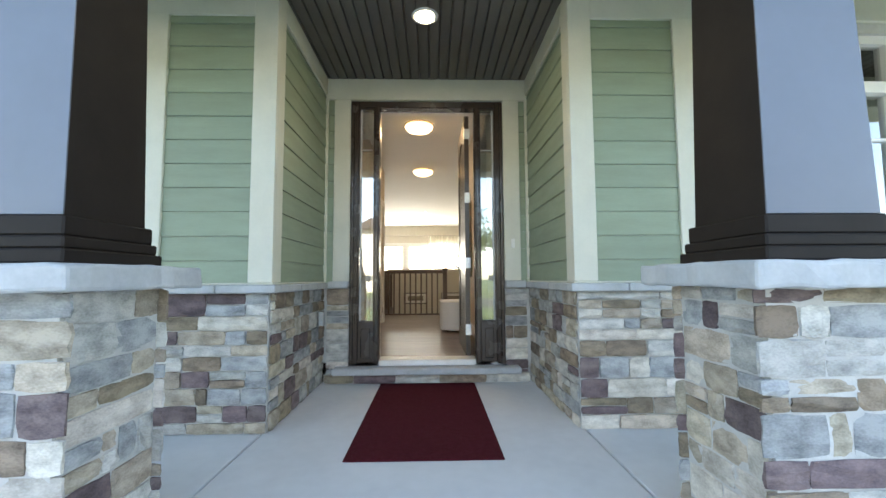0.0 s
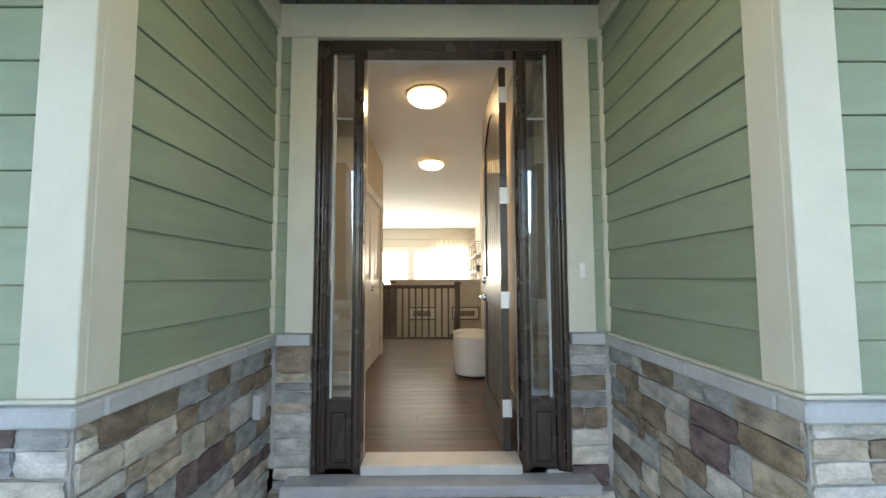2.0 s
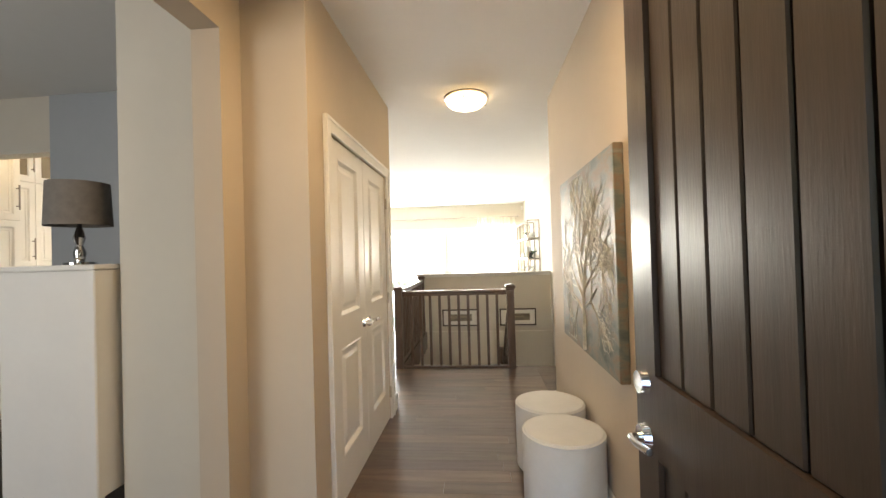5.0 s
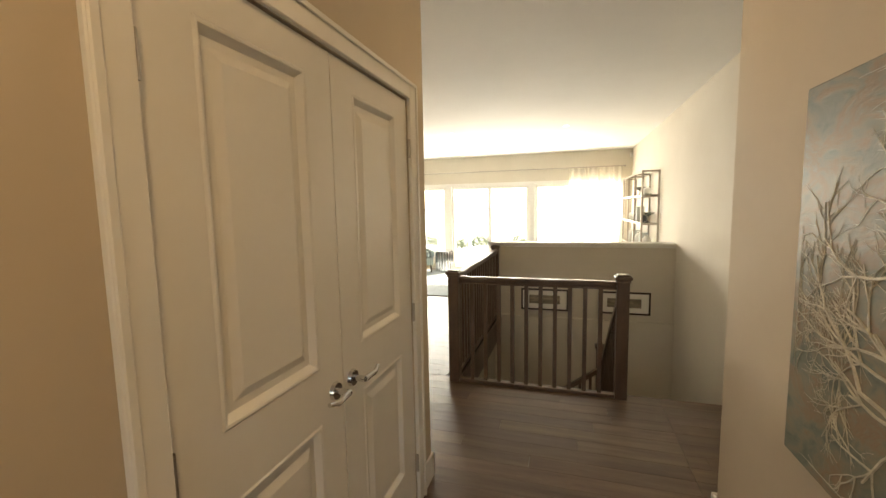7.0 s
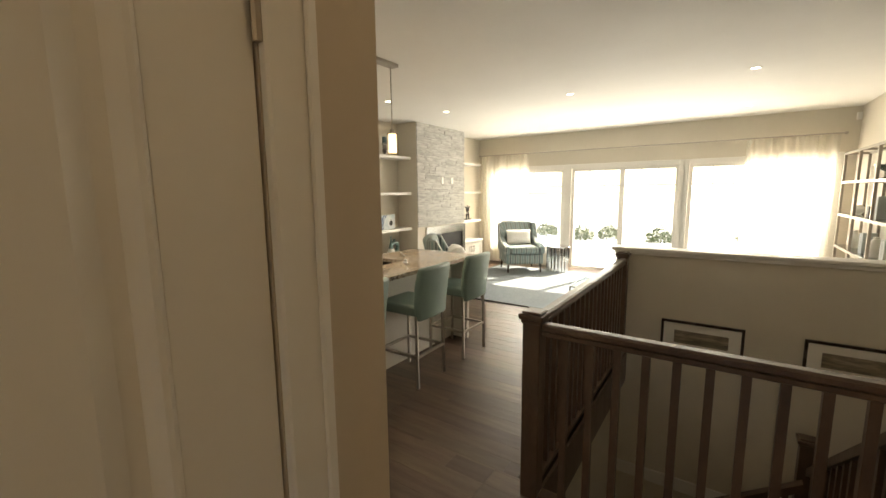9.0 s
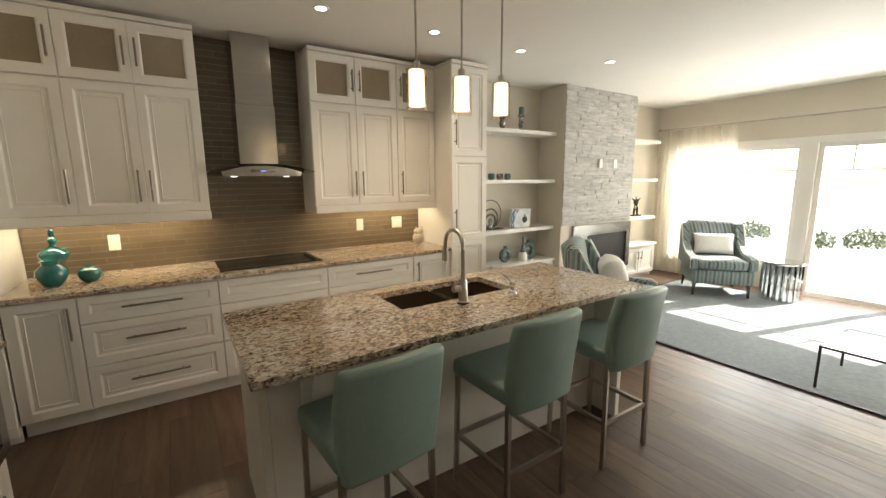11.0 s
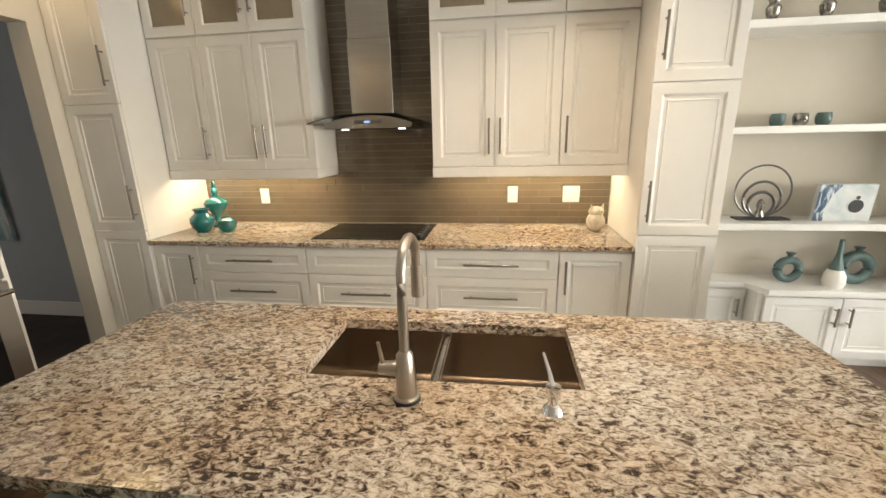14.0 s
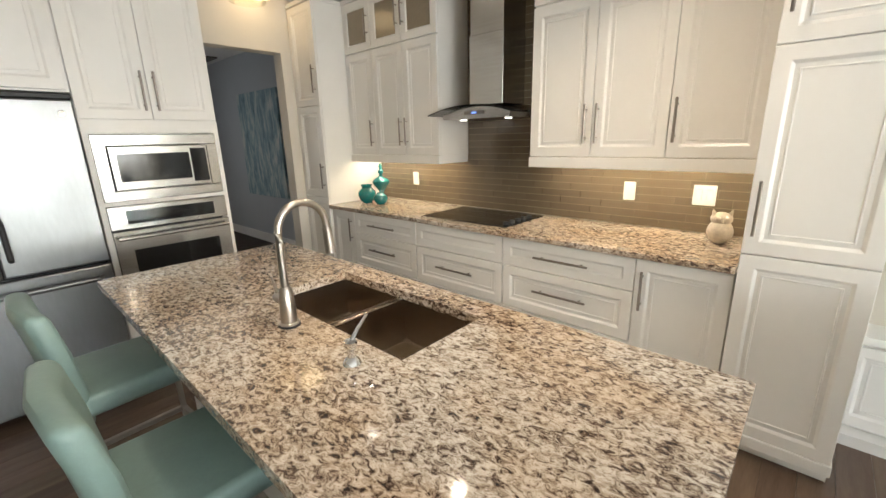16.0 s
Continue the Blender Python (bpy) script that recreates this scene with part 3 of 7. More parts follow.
# porch ceiling: grooved boards in one mesh
cv_, cf_ = [], []
for i in range(112):
    x = -4.9 + 0.088 * i
    k = len(cv_)
    for y in (-3.0, -0.002):
        cv_ += [(x, y, 2.74), (x + 0.004, y, 2.72), (x + 0.074, y, 2.72), (x + 0.078, y, 2.74)]
    cf_ += [(k, k + 1, k + 5, k + 4), (k + 1, k + 2, k + 6, k + 5), (k + 2, k + 3, k + 7, k + 6), (k, k + 3, k + 2, k + 1), (k + 4, k + 5, k + 6, k + 7)]
k = len(cv_)
cv_ += [(x, y, z) for z in (2.741, 2.8) for x, y in ((-6.2, -3.2), (6.2, -3.2), (6.2, -0.0), (-6.2, -0.0))]
cf_ += [(k, k + 1, k + 2, k + 3), (k + 4, k + 5, k + 6, k + 7), (k, k + 1, k + 5, k + 4), (k + 1, k + 2, k + 6, k + 5), (k + 2, k + 3, k + 7, k + 6), (k + 3, k, k + 4, k + 7)]
me = bpy.data.meshes.new("ceiling_porch")
me.from_pydata(cv_, [], cf_)
me.materials.append(M["soffit"])
tagged(new("ceiling_porch", me), "bronze grooved soffit boards over the porch", "ceiling", kind="structure")
structure("beam_porch", boxes((-6.2, -2.66, 2.42, 6.2, -2.26, 2.719)), M["trim_out"], "cream boxed porch beam on the columns", "beam")
pl = thing("porch_light", "round white recessed porch light, lit", "ceiling light")
bm = bmesh.new()
lathe(bm, [(0.0, -0.004), (0.075, -0.004), (0.09, -0.008), (0.1, 0.0), (0.1, 0.004), (0.0, 0.004)], 0, -1.0, 2.718)
part("trim_ring", bm, M["white"], pl, soft=True)
bm = bmesh.new()
lathe(bm, [(0.0, -0.012), (0.07, -0.0085), (0.0, -0.006)], 0, -1.0, 2.718)
part("lens", bm, M["pot_glow"], pl)
area_lamp("porch_lamp", pose(0, -1.0, 2.69, 0, 0, 0), 0.12, 0.7, (1, 0.87, 0.64))

# porch piers with tapered columns
for s in (-1, 1):
    pier = thing("stone_pier", "square ledge stone pier with a rough blue-grey capstone", "pier", pose(s * 1.29 + 0.015, -2.45, PORCH), group="porch piers")
    h = 0.733 - PORCH
    part("core", boxes((-0.22, -0.22, 0, 0.22, 0.22, h)), M["mortar"], pier)
    for i, (o, a, q) in enumerate((((-0.26, -0.21, 0), (1, 0, 0), (0, -1, 0)), ((-0.26, 0.21, 0), (1, 0, 0), (0, 1, 0)), ((-0.21, -0.21, 0), (0, 1, 0), (-1, 0, 0)), ((0.21, -0.21, 0), (0, 1, 0), (1, 0, 0)))):
        stones(pier, o, a, q, 0.52 if i < 2 else 0.42, 0.0, h, 0.2, seed=90 + i + 10 * s)
    bm = bmesh.new()
    box(bm, -0.33, -0.33, h, 0.33, 0.33, h + 0.082, 0.012, 2)
    bmesh.ops.subdivide_edges(bm, edges=[e for e in bm.edges if e.calc_length() > 0.3], cuts=9)
    for v in bm.verts:
        v.co += noise.noise_vector(v.co * 11 + Vector((s * 5, 0, 0))) * 0.011
    part("capstone", bm, M["cap"], pier, "rough split-face capstone")
    col = thing("porch_column", "square tapered dark brown porch column with a stepped base", "column", pose(s * 1.29 + 0.02, -2.46, 0.818), group="porch columns")
    bm = bmesh.new()
    for (a, z0, z1) in ((0.225, 0.0, 0.045), (0.212, 0.045, 0.085), (0.2, 0.085, 0.15)):
        box(bm, -a, -a, z0, a, a, z1, 0.006)
    part("base_moulding", bm, M["column"], col)
    bm = bmesh.new()
    vs = box(bm, -0.185, -0.183, 0.15, 0.185, 0.172, 1.602)
    for v in vs:
        if v.co.z > 1:
            v.co.x *= 0.84
            v.co.y *= 0.84
    part("shaft", bm, M["column"], col)
    # added board: its slate blue stands in for sky reflected in brown paint
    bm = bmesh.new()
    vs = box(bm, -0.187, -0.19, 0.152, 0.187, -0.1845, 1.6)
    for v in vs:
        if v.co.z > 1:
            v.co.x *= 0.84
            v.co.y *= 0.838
    part("face_board", bm, M["column_sky_sheen"], col, "thin added board coloured slate blue for the sky's reflection")

# entry door unit: jambs, mullions, side lights
du = thing("door_front_frame", "dark brown entry frame with two tall glass side lights", "door frame", kind="structure")
bm = bmesh.new()
for x0, x1, y0 in ((-0.737, -0.66, -0.02), (0.66, 0.737, -0.02), (-0.512, -0.46, -0.01), (0.46, 0.512, -0.01)):
    box(bm, x0, y0, -0.03, x1, 0.1, 2.50, 0.006)
    if x1 - x0 > 0.07:
        o = x0 if x0 < 0 else x1
        q = 1 if x0 < 0 else -1
        for a, b, d in ((o + q * 0.004, o + q * 0.034, 0.02), (o + q * 0.034, o + q * 0.054, 0.01)):
            box(bm, min(a, b), y0 - d, -0.03, max(a, b), y0, 2.485, 0.009, 3)
    else:
        box(bm, x0 + 0.012, y0 - 0.012, -0.03, x1 - 0.012, y0, 2.485, 0.004)
box(bm, -0.66, -0.02, 2.435, 0.66, 0.1, 2.50, 0.006)
part("jamb", bm, M["brown"], du)
bm = bmesh.new()
for x0, x1 in ((-0.735, -0.66), (0.66, 0.735), (-0.512, -0.462), (0.462, 0.512)):
    box(bm, x0, 0.1015, 0.0, x1, 0.15, 2.50, 0.004)
box(bm, -0.66, 0.1015, 2.435, 0.66, 0.15, 2.50, 0.004)
part("inner_jamb", bm, M["white"], du, "white inner side of the frame")
for s in (-1, 1):
    a, b = min(s * 0.512, s * 0.66), max(s * 0.512, s * 0.66)
    part("bottom_panel", boxes((a, 0.0, -0.03, b, 0.05, 0.36, 0.004), (a + 0.03, -0.012, 0.02, b - 0.03, 0.0, 0.3, 0.006)), M["brown"], du)
    part("glazing_bead", boxes((a, 0.0, 0.36, a + 0.008, 0.05, 2.435), (b - 0.008, 0.0, 0.36, b, 0.05, 2.435), (a + 0.008, 0.0, 0.36, b - 0.008, 0.05, 0.37), (a + 0.008, 0.0, 2.425, b - 0.008, 0.05, 2.435)), M["brown"], du)
    e = s * 0.634
    part("glass_border", boxes((min(e, e + s * 0.014), 0.018, 0.37, max(e, e + s * 0.014), 0.034, 2.425), (a + 0.009, 0.018, 2.02, b - 0.024, 0.034, 2.03)), M["cap"], du, "pale leaded border strip in the glass")
    g = part("side_light_pane", boxes((a + 0.01, 0.022, 0.37, b - 0.01, 0.03, 2.42)), M["glass_side"], du)
    g.visible_shadow = False

# ---- interior shell ----
structure("ceiling", boxes((-5.2, 0.0, CEIL, 1.35, WIN + 0.15, CEIL + 0.14), (-5.2, FACE + 0.2, CEIL, -0.99, 0.0, CEIL + 0.14), (0.99, FACE + 0.2, CEIL, 3.2, 3.4, CEIL + 0.14)), M["ceiling"], "smooth white painted ceiling", "ceiling")
structure("roof", boxes((-6.6, -3.4, 2.9, 4.2, WIN + 0.7, 3.05)), M["soffit"], "flat dark roof slab closing the house", "roof")
structure("wall_west", boxes((KIT - 0.15, FACE + 0.2, -0.36, KIT, WIN + 0.15, CEIL)), M["wall"], "greige painted wall behind kitchen and fireplace", "wall")
structure("wall_stairs", boxes((STAIR_R, 3.64, -2.9, STAIR_R + 0.15, WIN + 0.15, CEIL)), M["wall"], "tall greige painted wall along the stairwell", "wall")
structure("wall_hall_right", boxes((HALL_R, 0.16, -0.1, HALL_R + 0.14, 3.62, CEIL), (HALL_R + 0.14, 3.48, -0.1, STAIR_R + 0.15, 3.64, CEIL)), M["wall_hall"], "cream painted hall wall", "wall")
structure("wall_room_right", boxes((3.1, FACE + 0.2, -0.1, 3.2, 3.5, CEIL), (HALL_R + 0.14, 3.4, -0.1, 3.2, 3.48, CEIL)), M["wall_den"], "painted wall of the closed front room", "wall")
# hall left: foyer stub with a cased opening, closet block
structure("wall_foyer_left", boxes((-1.30, 0.16, -0.1, -1.165, 0.32, CEIL), (-1.30, 1.62, -0.1, -1.165, 1.78, CEIL), (-1.30, 0.32, 2.42, -1.165, 1.62, CEIL)), M["wall_hall"], "cream foyer wall with a wide opening to a side room", "wall")
structure("wall_side_room", boxes((-1.82, 1.79, -0.1, -1.302, 1.898, CEIL), (-1.82, 1.774, 0.0, -1.302, 1.79, 0.14)), M["wall"], "greige painted return wall inside the side room", "wall")
structure("wall_closet", boxes((-1.30, 1.78, -0.1, HALL_L, 1.90, CEIL), (HALL_L - 0.1, 1.90, -0.1, HALL_L, 2.05, CEIL), (HALL_L - 0.1, 3.36, -0.1, HALL_L, 3.59, CEIL), (HALL_L - 0.1, 2.05, 2.06, HALL_L, 3.36, CEIL), (-1.62, 3.45, -0.1, HALL_L - 0.1, 3.59, CEIL), (-1.62, 1.90, -0.1, -1.52, 3.45, CEIL)), M["wall_hall"], "cream painted walls round the hall closet", "wall")
# kitchen back wall with the opening to the dim room
KS = 3.02
structure("wall_kitchen_south", boxes((KIT, KS - 0.14, -0.1, -4.28, KS, CEIL), (-3.42, KS - 0.14, -0.1, -1.62, KS, CEIL), (-4.28, KS - 0.14, 2.29, -3.42, KS, CEIL)), M["wall"], "greige kitchen wall with an uncased opening", "wall")
structure("wall_den", boxes((-5.045, FACE + 0.2, 0, -5.03, 2.88, CEIL - 0.003), (-5.03, 2.865, 0, -4.285, 2.879, CEIL - 0.003), (-3.415, 2.865, 0, -1.63, 2.879, CEIL - 0.003), (-5.03, FACE + 0.2, 0, -3.4, FACE + 0.215, CEIL - 0.003), (-1.83, FACE + 0.2, 0, -1.30, FACE + 0.215, CEIL - 0.003), (-1.635, 1.9, 0, -1.622, 2.865, CEIL - 0.003)), M["wall_den"], "slate painted walls of the dim side room", "wall")
structure("wall_kitchen_side", boxes((-1.62, KS, -0.1, -1.56, 3.45, CEIL)), M["wall"], "greige return wall beside the refrigerator", "wall")
# window wall
wx = [(-4.72, -3.08, 0.35), (-2.92, -1.03, 0.0), (-0.88, 0.98, 0.35)]
TOP = 2.02
bm = bmesh.new()
xs = [KIT] + [v for w in wx for v in w[:2]] + [STAIR_R]
for i in range(0, len(xs), 2):
    box(bm, xs[i], WIN, -0.36, xs[i + 1], WIN + 0.16, CEIL)
for a, b, z in wx:
    box(bm, a, WIN, TOP, b, WIN + 0.16, CEIL)
    box(bm, a, WIN, -0.36, b, WIN + 0.16, z)
structure("wall_north", bm, M["wall"], "greige window wall of the living room", "wall")


def window_unit(nm, a, b, z0, z1, mids, label):
    w = thing(nm, label, "window", kind="structure")
    f = 0.055
    bm = boxes((a, WIN + 0.04, z0, a + f, WIN + 0.13, z1), (b - f, WIN + 0.04, z0, b, WIN + 0.13, z1), (a + f, WIN + 0.04, z0, b - f, WIN + 0.13, z0 + f), (a + f, WIN + 0.04, z1 - f, b - f, WIN + 0.13, z1))
    for m in mids:
        box(bm, m - 0.045, WIN + 0.045, z0 + f, m + 0.045, WIN + 0.125, z1 - f)
    part("window_frame", bm, M["white"], w)
    c = 0.085
    part("casing", boxes((a - c, WIN - 0.022, max(z0 - c, 0.0), a, WIN - 0.0, z1 + c, 0.003), (b, WIN - 0.022, max(z0 - c, 0.0), b + c, WIN, z1 + c, 0.003), (a, WIN - 0.022, z1, b, WIN, z1 + c, 0.003), *([(a, WIN - 0.05, z0 - c, b, WIN + 0.04, z0, 0.003)] if z0 > 0.1 else [])), M["white"], w)
    ys = [a + f] + [v for m in mids for v in (m - 0.045, m + 0.045)] + [b - f]
    for i in range(0, len(ys), 2):
        g = part("pane", boxes((ys[i] - 0.005, WIN + 0.082, z0 + f - 0.005, ys[i + 1] + 0.005, WIN + 0.09, z1 - f + 0.005)), M["glass"], w)
        g.visible_shadow = False
    bm = bmesh.new()
    zz = z1 - f - 0.3
    for i in range(0, len(ys), 2):
        box(bm, ys[i], WIN + 0.076, zz, ys[i + 1], WIN + 0.096, zz + 0.02)
        n = max(2, round((ys[i + 1] - ys[i]) / 0.3))
        for k in range(1, n):
            xm = ys[i] + (ys[i + 1] - ys[i]) * k / n
            box(bm, xm - 0.009, WIN + 0.077, zz + 0.02, xm + 0.009, WIN + 0.095, z1 - f)
    part("grille", bm, M["white"], w)
    return w


window_unit("window_west", -4.72, -3.08, 0.35, TOP, [], "white framed living room window with a top grille")
window_unit("door_patio", -2.92, -1.03, 0.0, TOP, [-1.97], "white sliding glass patio door to the garden")
window_unit("window_east", -0.88, 0.98, 0.35, TOP, [], "wide white framed living room window, overbright outside")

# floors (planks come last); stairwell is left open
FLOORS = ((-1.30, 0.0, HALL_R, 4.97), (-5.05, 3.03, -1.30, 4.97), (HALL_R, 3.64, STAIR_R, 4.97), (-5.05, 4.97, -1.16, 7.40), (-5.05, 7.40, STAIR_R, WIN))
structure("floor", boxes((-1.30, 0.0, -0.3, HALL_R, 4.96, -0.012), (-5.05, 3.03, -0.3, -1.302, 4.96, -0.012), (HALL_R + 0.002, 3.64, -0.3, STAIR_R, 4.96, -0.012), (-5.05, 4.962, -0.3, -1.12, 7.40, -0.012), (-5.05, 7.402, -0.3, STAIR_R, WIN, -0.012)), M["subfloor"], "walnut hardwood plank floor running across the house", "floor")
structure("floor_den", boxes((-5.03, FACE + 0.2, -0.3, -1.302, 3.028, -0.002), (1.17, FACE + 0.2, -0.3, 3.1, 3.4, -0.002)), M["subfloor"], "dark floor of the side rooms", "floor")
structure("floor_lower", boxes((-3.0, 4.8, -3.0, STAIR_R, 7.4, -2.85)), M["plank_stuff"], "basement floor below the stairwell", "floor")
structure("wall_stairwell", boxes((-1.16, 7.26, -2.85, STAIR_R, 7.40, -0.012), (-1.18, 4.962, -2.85, -1.121, 7.26, -0.30), (-3.0, 4.8, -2.85, STAIR_R, 4.96, -0.301)), M["wall"], "greige painted stairwell walls", "wall")
hw = tagged(part("wall_half", boxes((-1.16, 7.30, -0.011, STAIR_R, 7.42, 1.0)), M["wall"]), "greige half wall closing the stairwell, white cap", "half wall", kind="structure")
part("cap", boxes((-1.21, 7.26, 1.001, STAIR_R - 0.002, 7.46, 1.035, 0.006), (-1.185, 7.28, 0.97, STAIR_R - 0.002, 7.299, 1.0, 0.004)), M["white"], hw, "white painted cap moulding")

# baseboards and casings
bb = bmesh.new()
for s in ((HALL_R - 0.016, 0.2, 0, HALL_R, 3.636, 0.14), (HALL_R - 0.016, 3.64, 0, STAIR_R - 0.0, 3.656, 0.14), (HALL_L, 1.78, 0, HALL_L + 0.016, 1.955, 0.14), (HALL_L, 3.45, 0, HALL_L + 0.016, 3.606, 0.14), (-1.165, 1.764, 0, HALL_L + 0.016, 1.78, 0.14), (-1.165, 0.17, 0, -1.149, 0.32, 0.14), (-1.165, 1.62, 0, -1.149, 1.764, 0.14), (-1.62, 3.59, 0, HALL_L + 0.016, 3.606, 0.14), (KIT, 10.03, 0, KIT + 0.016, WIN, 0.14), (KIT + 0.016, WIN - 0.016, 0, -4.82, WIN, 0.14), (1.07, WIN - 0.016, 0, STAIR_R - 0.016, WIN, 0.14), (STAIR_R - 0.016, 7.42, 0, STAIR_R, WIN, 0.14), (-1.16, 7.42, 0, STAIR_R - 0.016, 7.436, 0.14), (-1.302, 3.0, 0, -1.30, 3.02, 0.1), (-5.03, 2.849, 0, -4.285, 2.865, 0.14), (-5.03, FACE + 0.22, 0, -5.014, 2.845, 0.14), (-1.16, 7.244, -1.3, STAIR_R, 7.26, -1.17)):
    box(bb, *s, 0.004)
structure("baseboard", bb, M["white"], "white painted baseboards", "baseboard")

# closet: double doors with casing
cas = boxes((HALL_L, 1.97, 0.0, HALL_L + 0.02, 2.05, 2.14, 0.004), (HALL_L, 3.36, 0.0, HALL_L + 0.02, 3.44, 2.14, 0.004), (HALL_L, 2.05, 2.06, HALL_L + 0.02, 3.36, 2.14, 0.004), (HALL_L + 0.02, 1.97, 0.0, HALL_L + 0.028, 1.99, 2.14, 0.003), (HALL_L + 0.02, 3.42, 0.0, HALL_L + 0.028, 3.44, 2.14, 0.003), (HALL_L + 0.02, 1.99, 2.12, HALL_L + 0.028, 3.42, 2.14, 0.003))
structure("trim", cas, M["white"], "white moulded casing round the closet doors", "trim")


def panel_door(bm, w, h, panels, th=0.035, rail=0.016):
    """A moulded door in the x-z plane, front towards -y, with raised panels in sunk fields."""
    zs = sorted({0.0, h} | {v for p in panels for v in (p[1], p[3])})
    xs = sorted({0.0, w} | {v for p in panels for v in (p[0], p[2])})
    for i in range(len(xs) - 1):
        for j in range(len(zs) - 1):
            cx, cz = (xs[i] + xs[i + 1]) / 2, (zs[j] + zs[j + 1]) / 2
            sunk = any(p[0] < cx < p[2] and p[1] < cz < p[3] for p in panels)
            box(bm, xs[i], rail if sunk else 0.0, zs[j], xs[i + 1], th, zs[j + 1])
    for a, b, c, d in panels:
        rings = [[bm.verts.new(v) for v in ((a + e, y, b + e), (c - e, y, b + e), (c - e, y, d - e), (a + e, y, d - e))]
                 for e, y in ((0.0, 0.001), (0.006, -0.003), (0.013, -0.002), (0.03, rail - 0.001), (0.05, rail - 0.001), (0.075, 0.004))]
        for p, q in zip(rings, rings[1:]):
            for k in range(4):
                bm.faces.new((p[k], p[(k + 1) % 4], q[(k + 1) % 4], q[k]))
        bm.faces.new(rings[-1])
    bmesh.ops.recalc_face_normals(bm, faces=bm.faces)


def lever(parent, x, z, way):
    """A chrome lever handle on a round rose, front towards -y."""
    bm = bmesh.new()
    rod(bm, (x, 0, z), (x, -0.012, z), 0.032, 0.028, 20)
    rod(bm, (x, -0.012, z), (x, -0.055, z), 0.011, seg=12)
    tube(bm, [(x, -0.055, z), (x + way * 0.03, -0.06, z + 0.004), (x + way * 0.07, -0.058, z - 0.003), (x + way * 0.11, -0.05, z + 0.008)], [0.012, 0.011, 0.01, 0.007], 10)
    return part("lever_handle", bm, M["chrome"], parent, "polished chrome lever handle", True)


leafw = 0.65
for k in (0, 1):
    d = thing("closet_door", "white two-panel moulded closet door, closed, chrome lever", "door", pose(HALL_L - 0.004, 2.054 + k * (leafw + 0.004), 0.008, 0, 0, 90), group="closet doors", kind="structure")
    bm = bmesh.new()
    panel_door(bm, leafw - 0.002, 2.045, [(0.135, 0.24, leafw - 0.135, 0.85), (0.135, 1.03, leafw - 0.135, 1.95)])
    part("leaf", bm, M["white"], d)
    lever(d, leafw - 0.055 if k == 0 else 0.055, 0.927, -1 if k == 0 else 1)
    hx = -0.002 if k == 0 else leafw
    for z in (0.22, 1.02, 1.82):
        bm = bmesh.new()
        rod(bm, (hx, -0.012, z - 0.045), (hx, -0.012, z + 0.045), 0.008, seg=8)
        part("hinge", bm, M["steel_h"], d)

# front door leaf, standing open against the hall
fd = thing("front_door", "dark stained plank entry door standing open inwards", "door", pose(0.422, 0.165, 0.012, 0, 0, 90.5))
bm = bmesh.new()
W, Hh = 0.905, 2.415
box(bm, 0, 0.0, 0, 0.12, 0.045, Hh), box(bm, W - 0.12, 0.0, 0, W, 0.045, Hh), box(bm, 0.12, 0.0, 0, W - 0.12, 0.045, 0.2), box(bm, 0.12, 0.0, 0.86, W - 0.12, 0.045, 1.06)
arch = [(0.12, Hh), (0.12, 2.1)] + [(0.12 + (W - 0.24) * i / 14, 2.1 + 0.16 * math.sin(math.pi * i / 14)) for i in range(1, 14)] + [(W - 0.12, 2.1), (W - 0.12, Hh)]
prism(bm, arch, 1, 0.0, 0.045)
part("door_frame", bm, M["door_wood"], fd)
for i in range(6):
    a = 0.12 + (W - 0.24) * i / 6
    b = 0.12 + (W - 0.24) * (i + 1) / 6
    part("plank", boxes((a + 0.003, 0.012, 1.06, b - 0.003, 0.033, 2.27, 0.004)), M["door_wood"], fd)
    part("plank", boxes((a + 0.003, 0.012, 0.2, b - 0.003, 0.033, 0.86, 0.004)), M["door_wood"], fd)
bm = bmesh.new()
for a, b, c, e in ((0.12, 1.06, 0.14, 2.1), (W - 0.14, 1.06, W - 0.12, 2.1), (0.14, 1.06, W - 0.14, 1.08), (0.12, 0.2, 0.14, 0.86), (W - 0.14, 0.2, W - 0.12, 0.86), (0.14, 0.2, W - 0.14, 0.22), (0.14, 0.84, W - 0.14, 0.86)):
    box(bm, a, -0.004, b, c, 0.012, e, 0.003)
tube(bm, [(0.13 + (W - 0.26) * i / 14, 0.002, 2.09 + 0.16 * math.sin(math.pi * i / 14)) for i in range(15)], 0.009, 6)
part("panel_moulding", bm, M["door_wood"], fd)
bm = bmesh.new()
for sgn in (1, -1):
    y0 = 0.0 if sgn > 0 else 0.045
    rod(bm, (W - 0.06, y0, 1.03), (W - 0.06, y0 - sgn * 0.02, 1.03), 0.032, 0.028, 18)
    rod(bm, (W - 0.06, y0, 0.89), (W - 0.06, y0 - sgn * 0.018, 0.89), 0.034, 0.03, 18)
part("deadbolt", bm, M["chrome"], fd, "chrome deadbolt and handle rose", True)
bm = bmesh.new()
tube(bm, [(W - 0.06, 0.0, 0.89), (W - 0.06, -0.045, 0.89), (W - 0.06, -0.06, 0.85), (W - 0.06, -0.06, 0.68), (W - 0.06, -0.045, 0.62), (W - 0.06, 0.0, 0.61)], 0.011, 10)
rod(bm, (W - 0.06, 0.045, 0.89), (W - 0.06, 0.085, 0.89), 0.01)
tube(bm, [(W - 0.06, 0.085, 0.89), (W - 0.1, 0.088, 0.89), (W - 0.17, 0.083, 0.9)], 0.009, 8)
part("grip_handle", bm, M["chrome"], fd, "chrome grip handle", True)
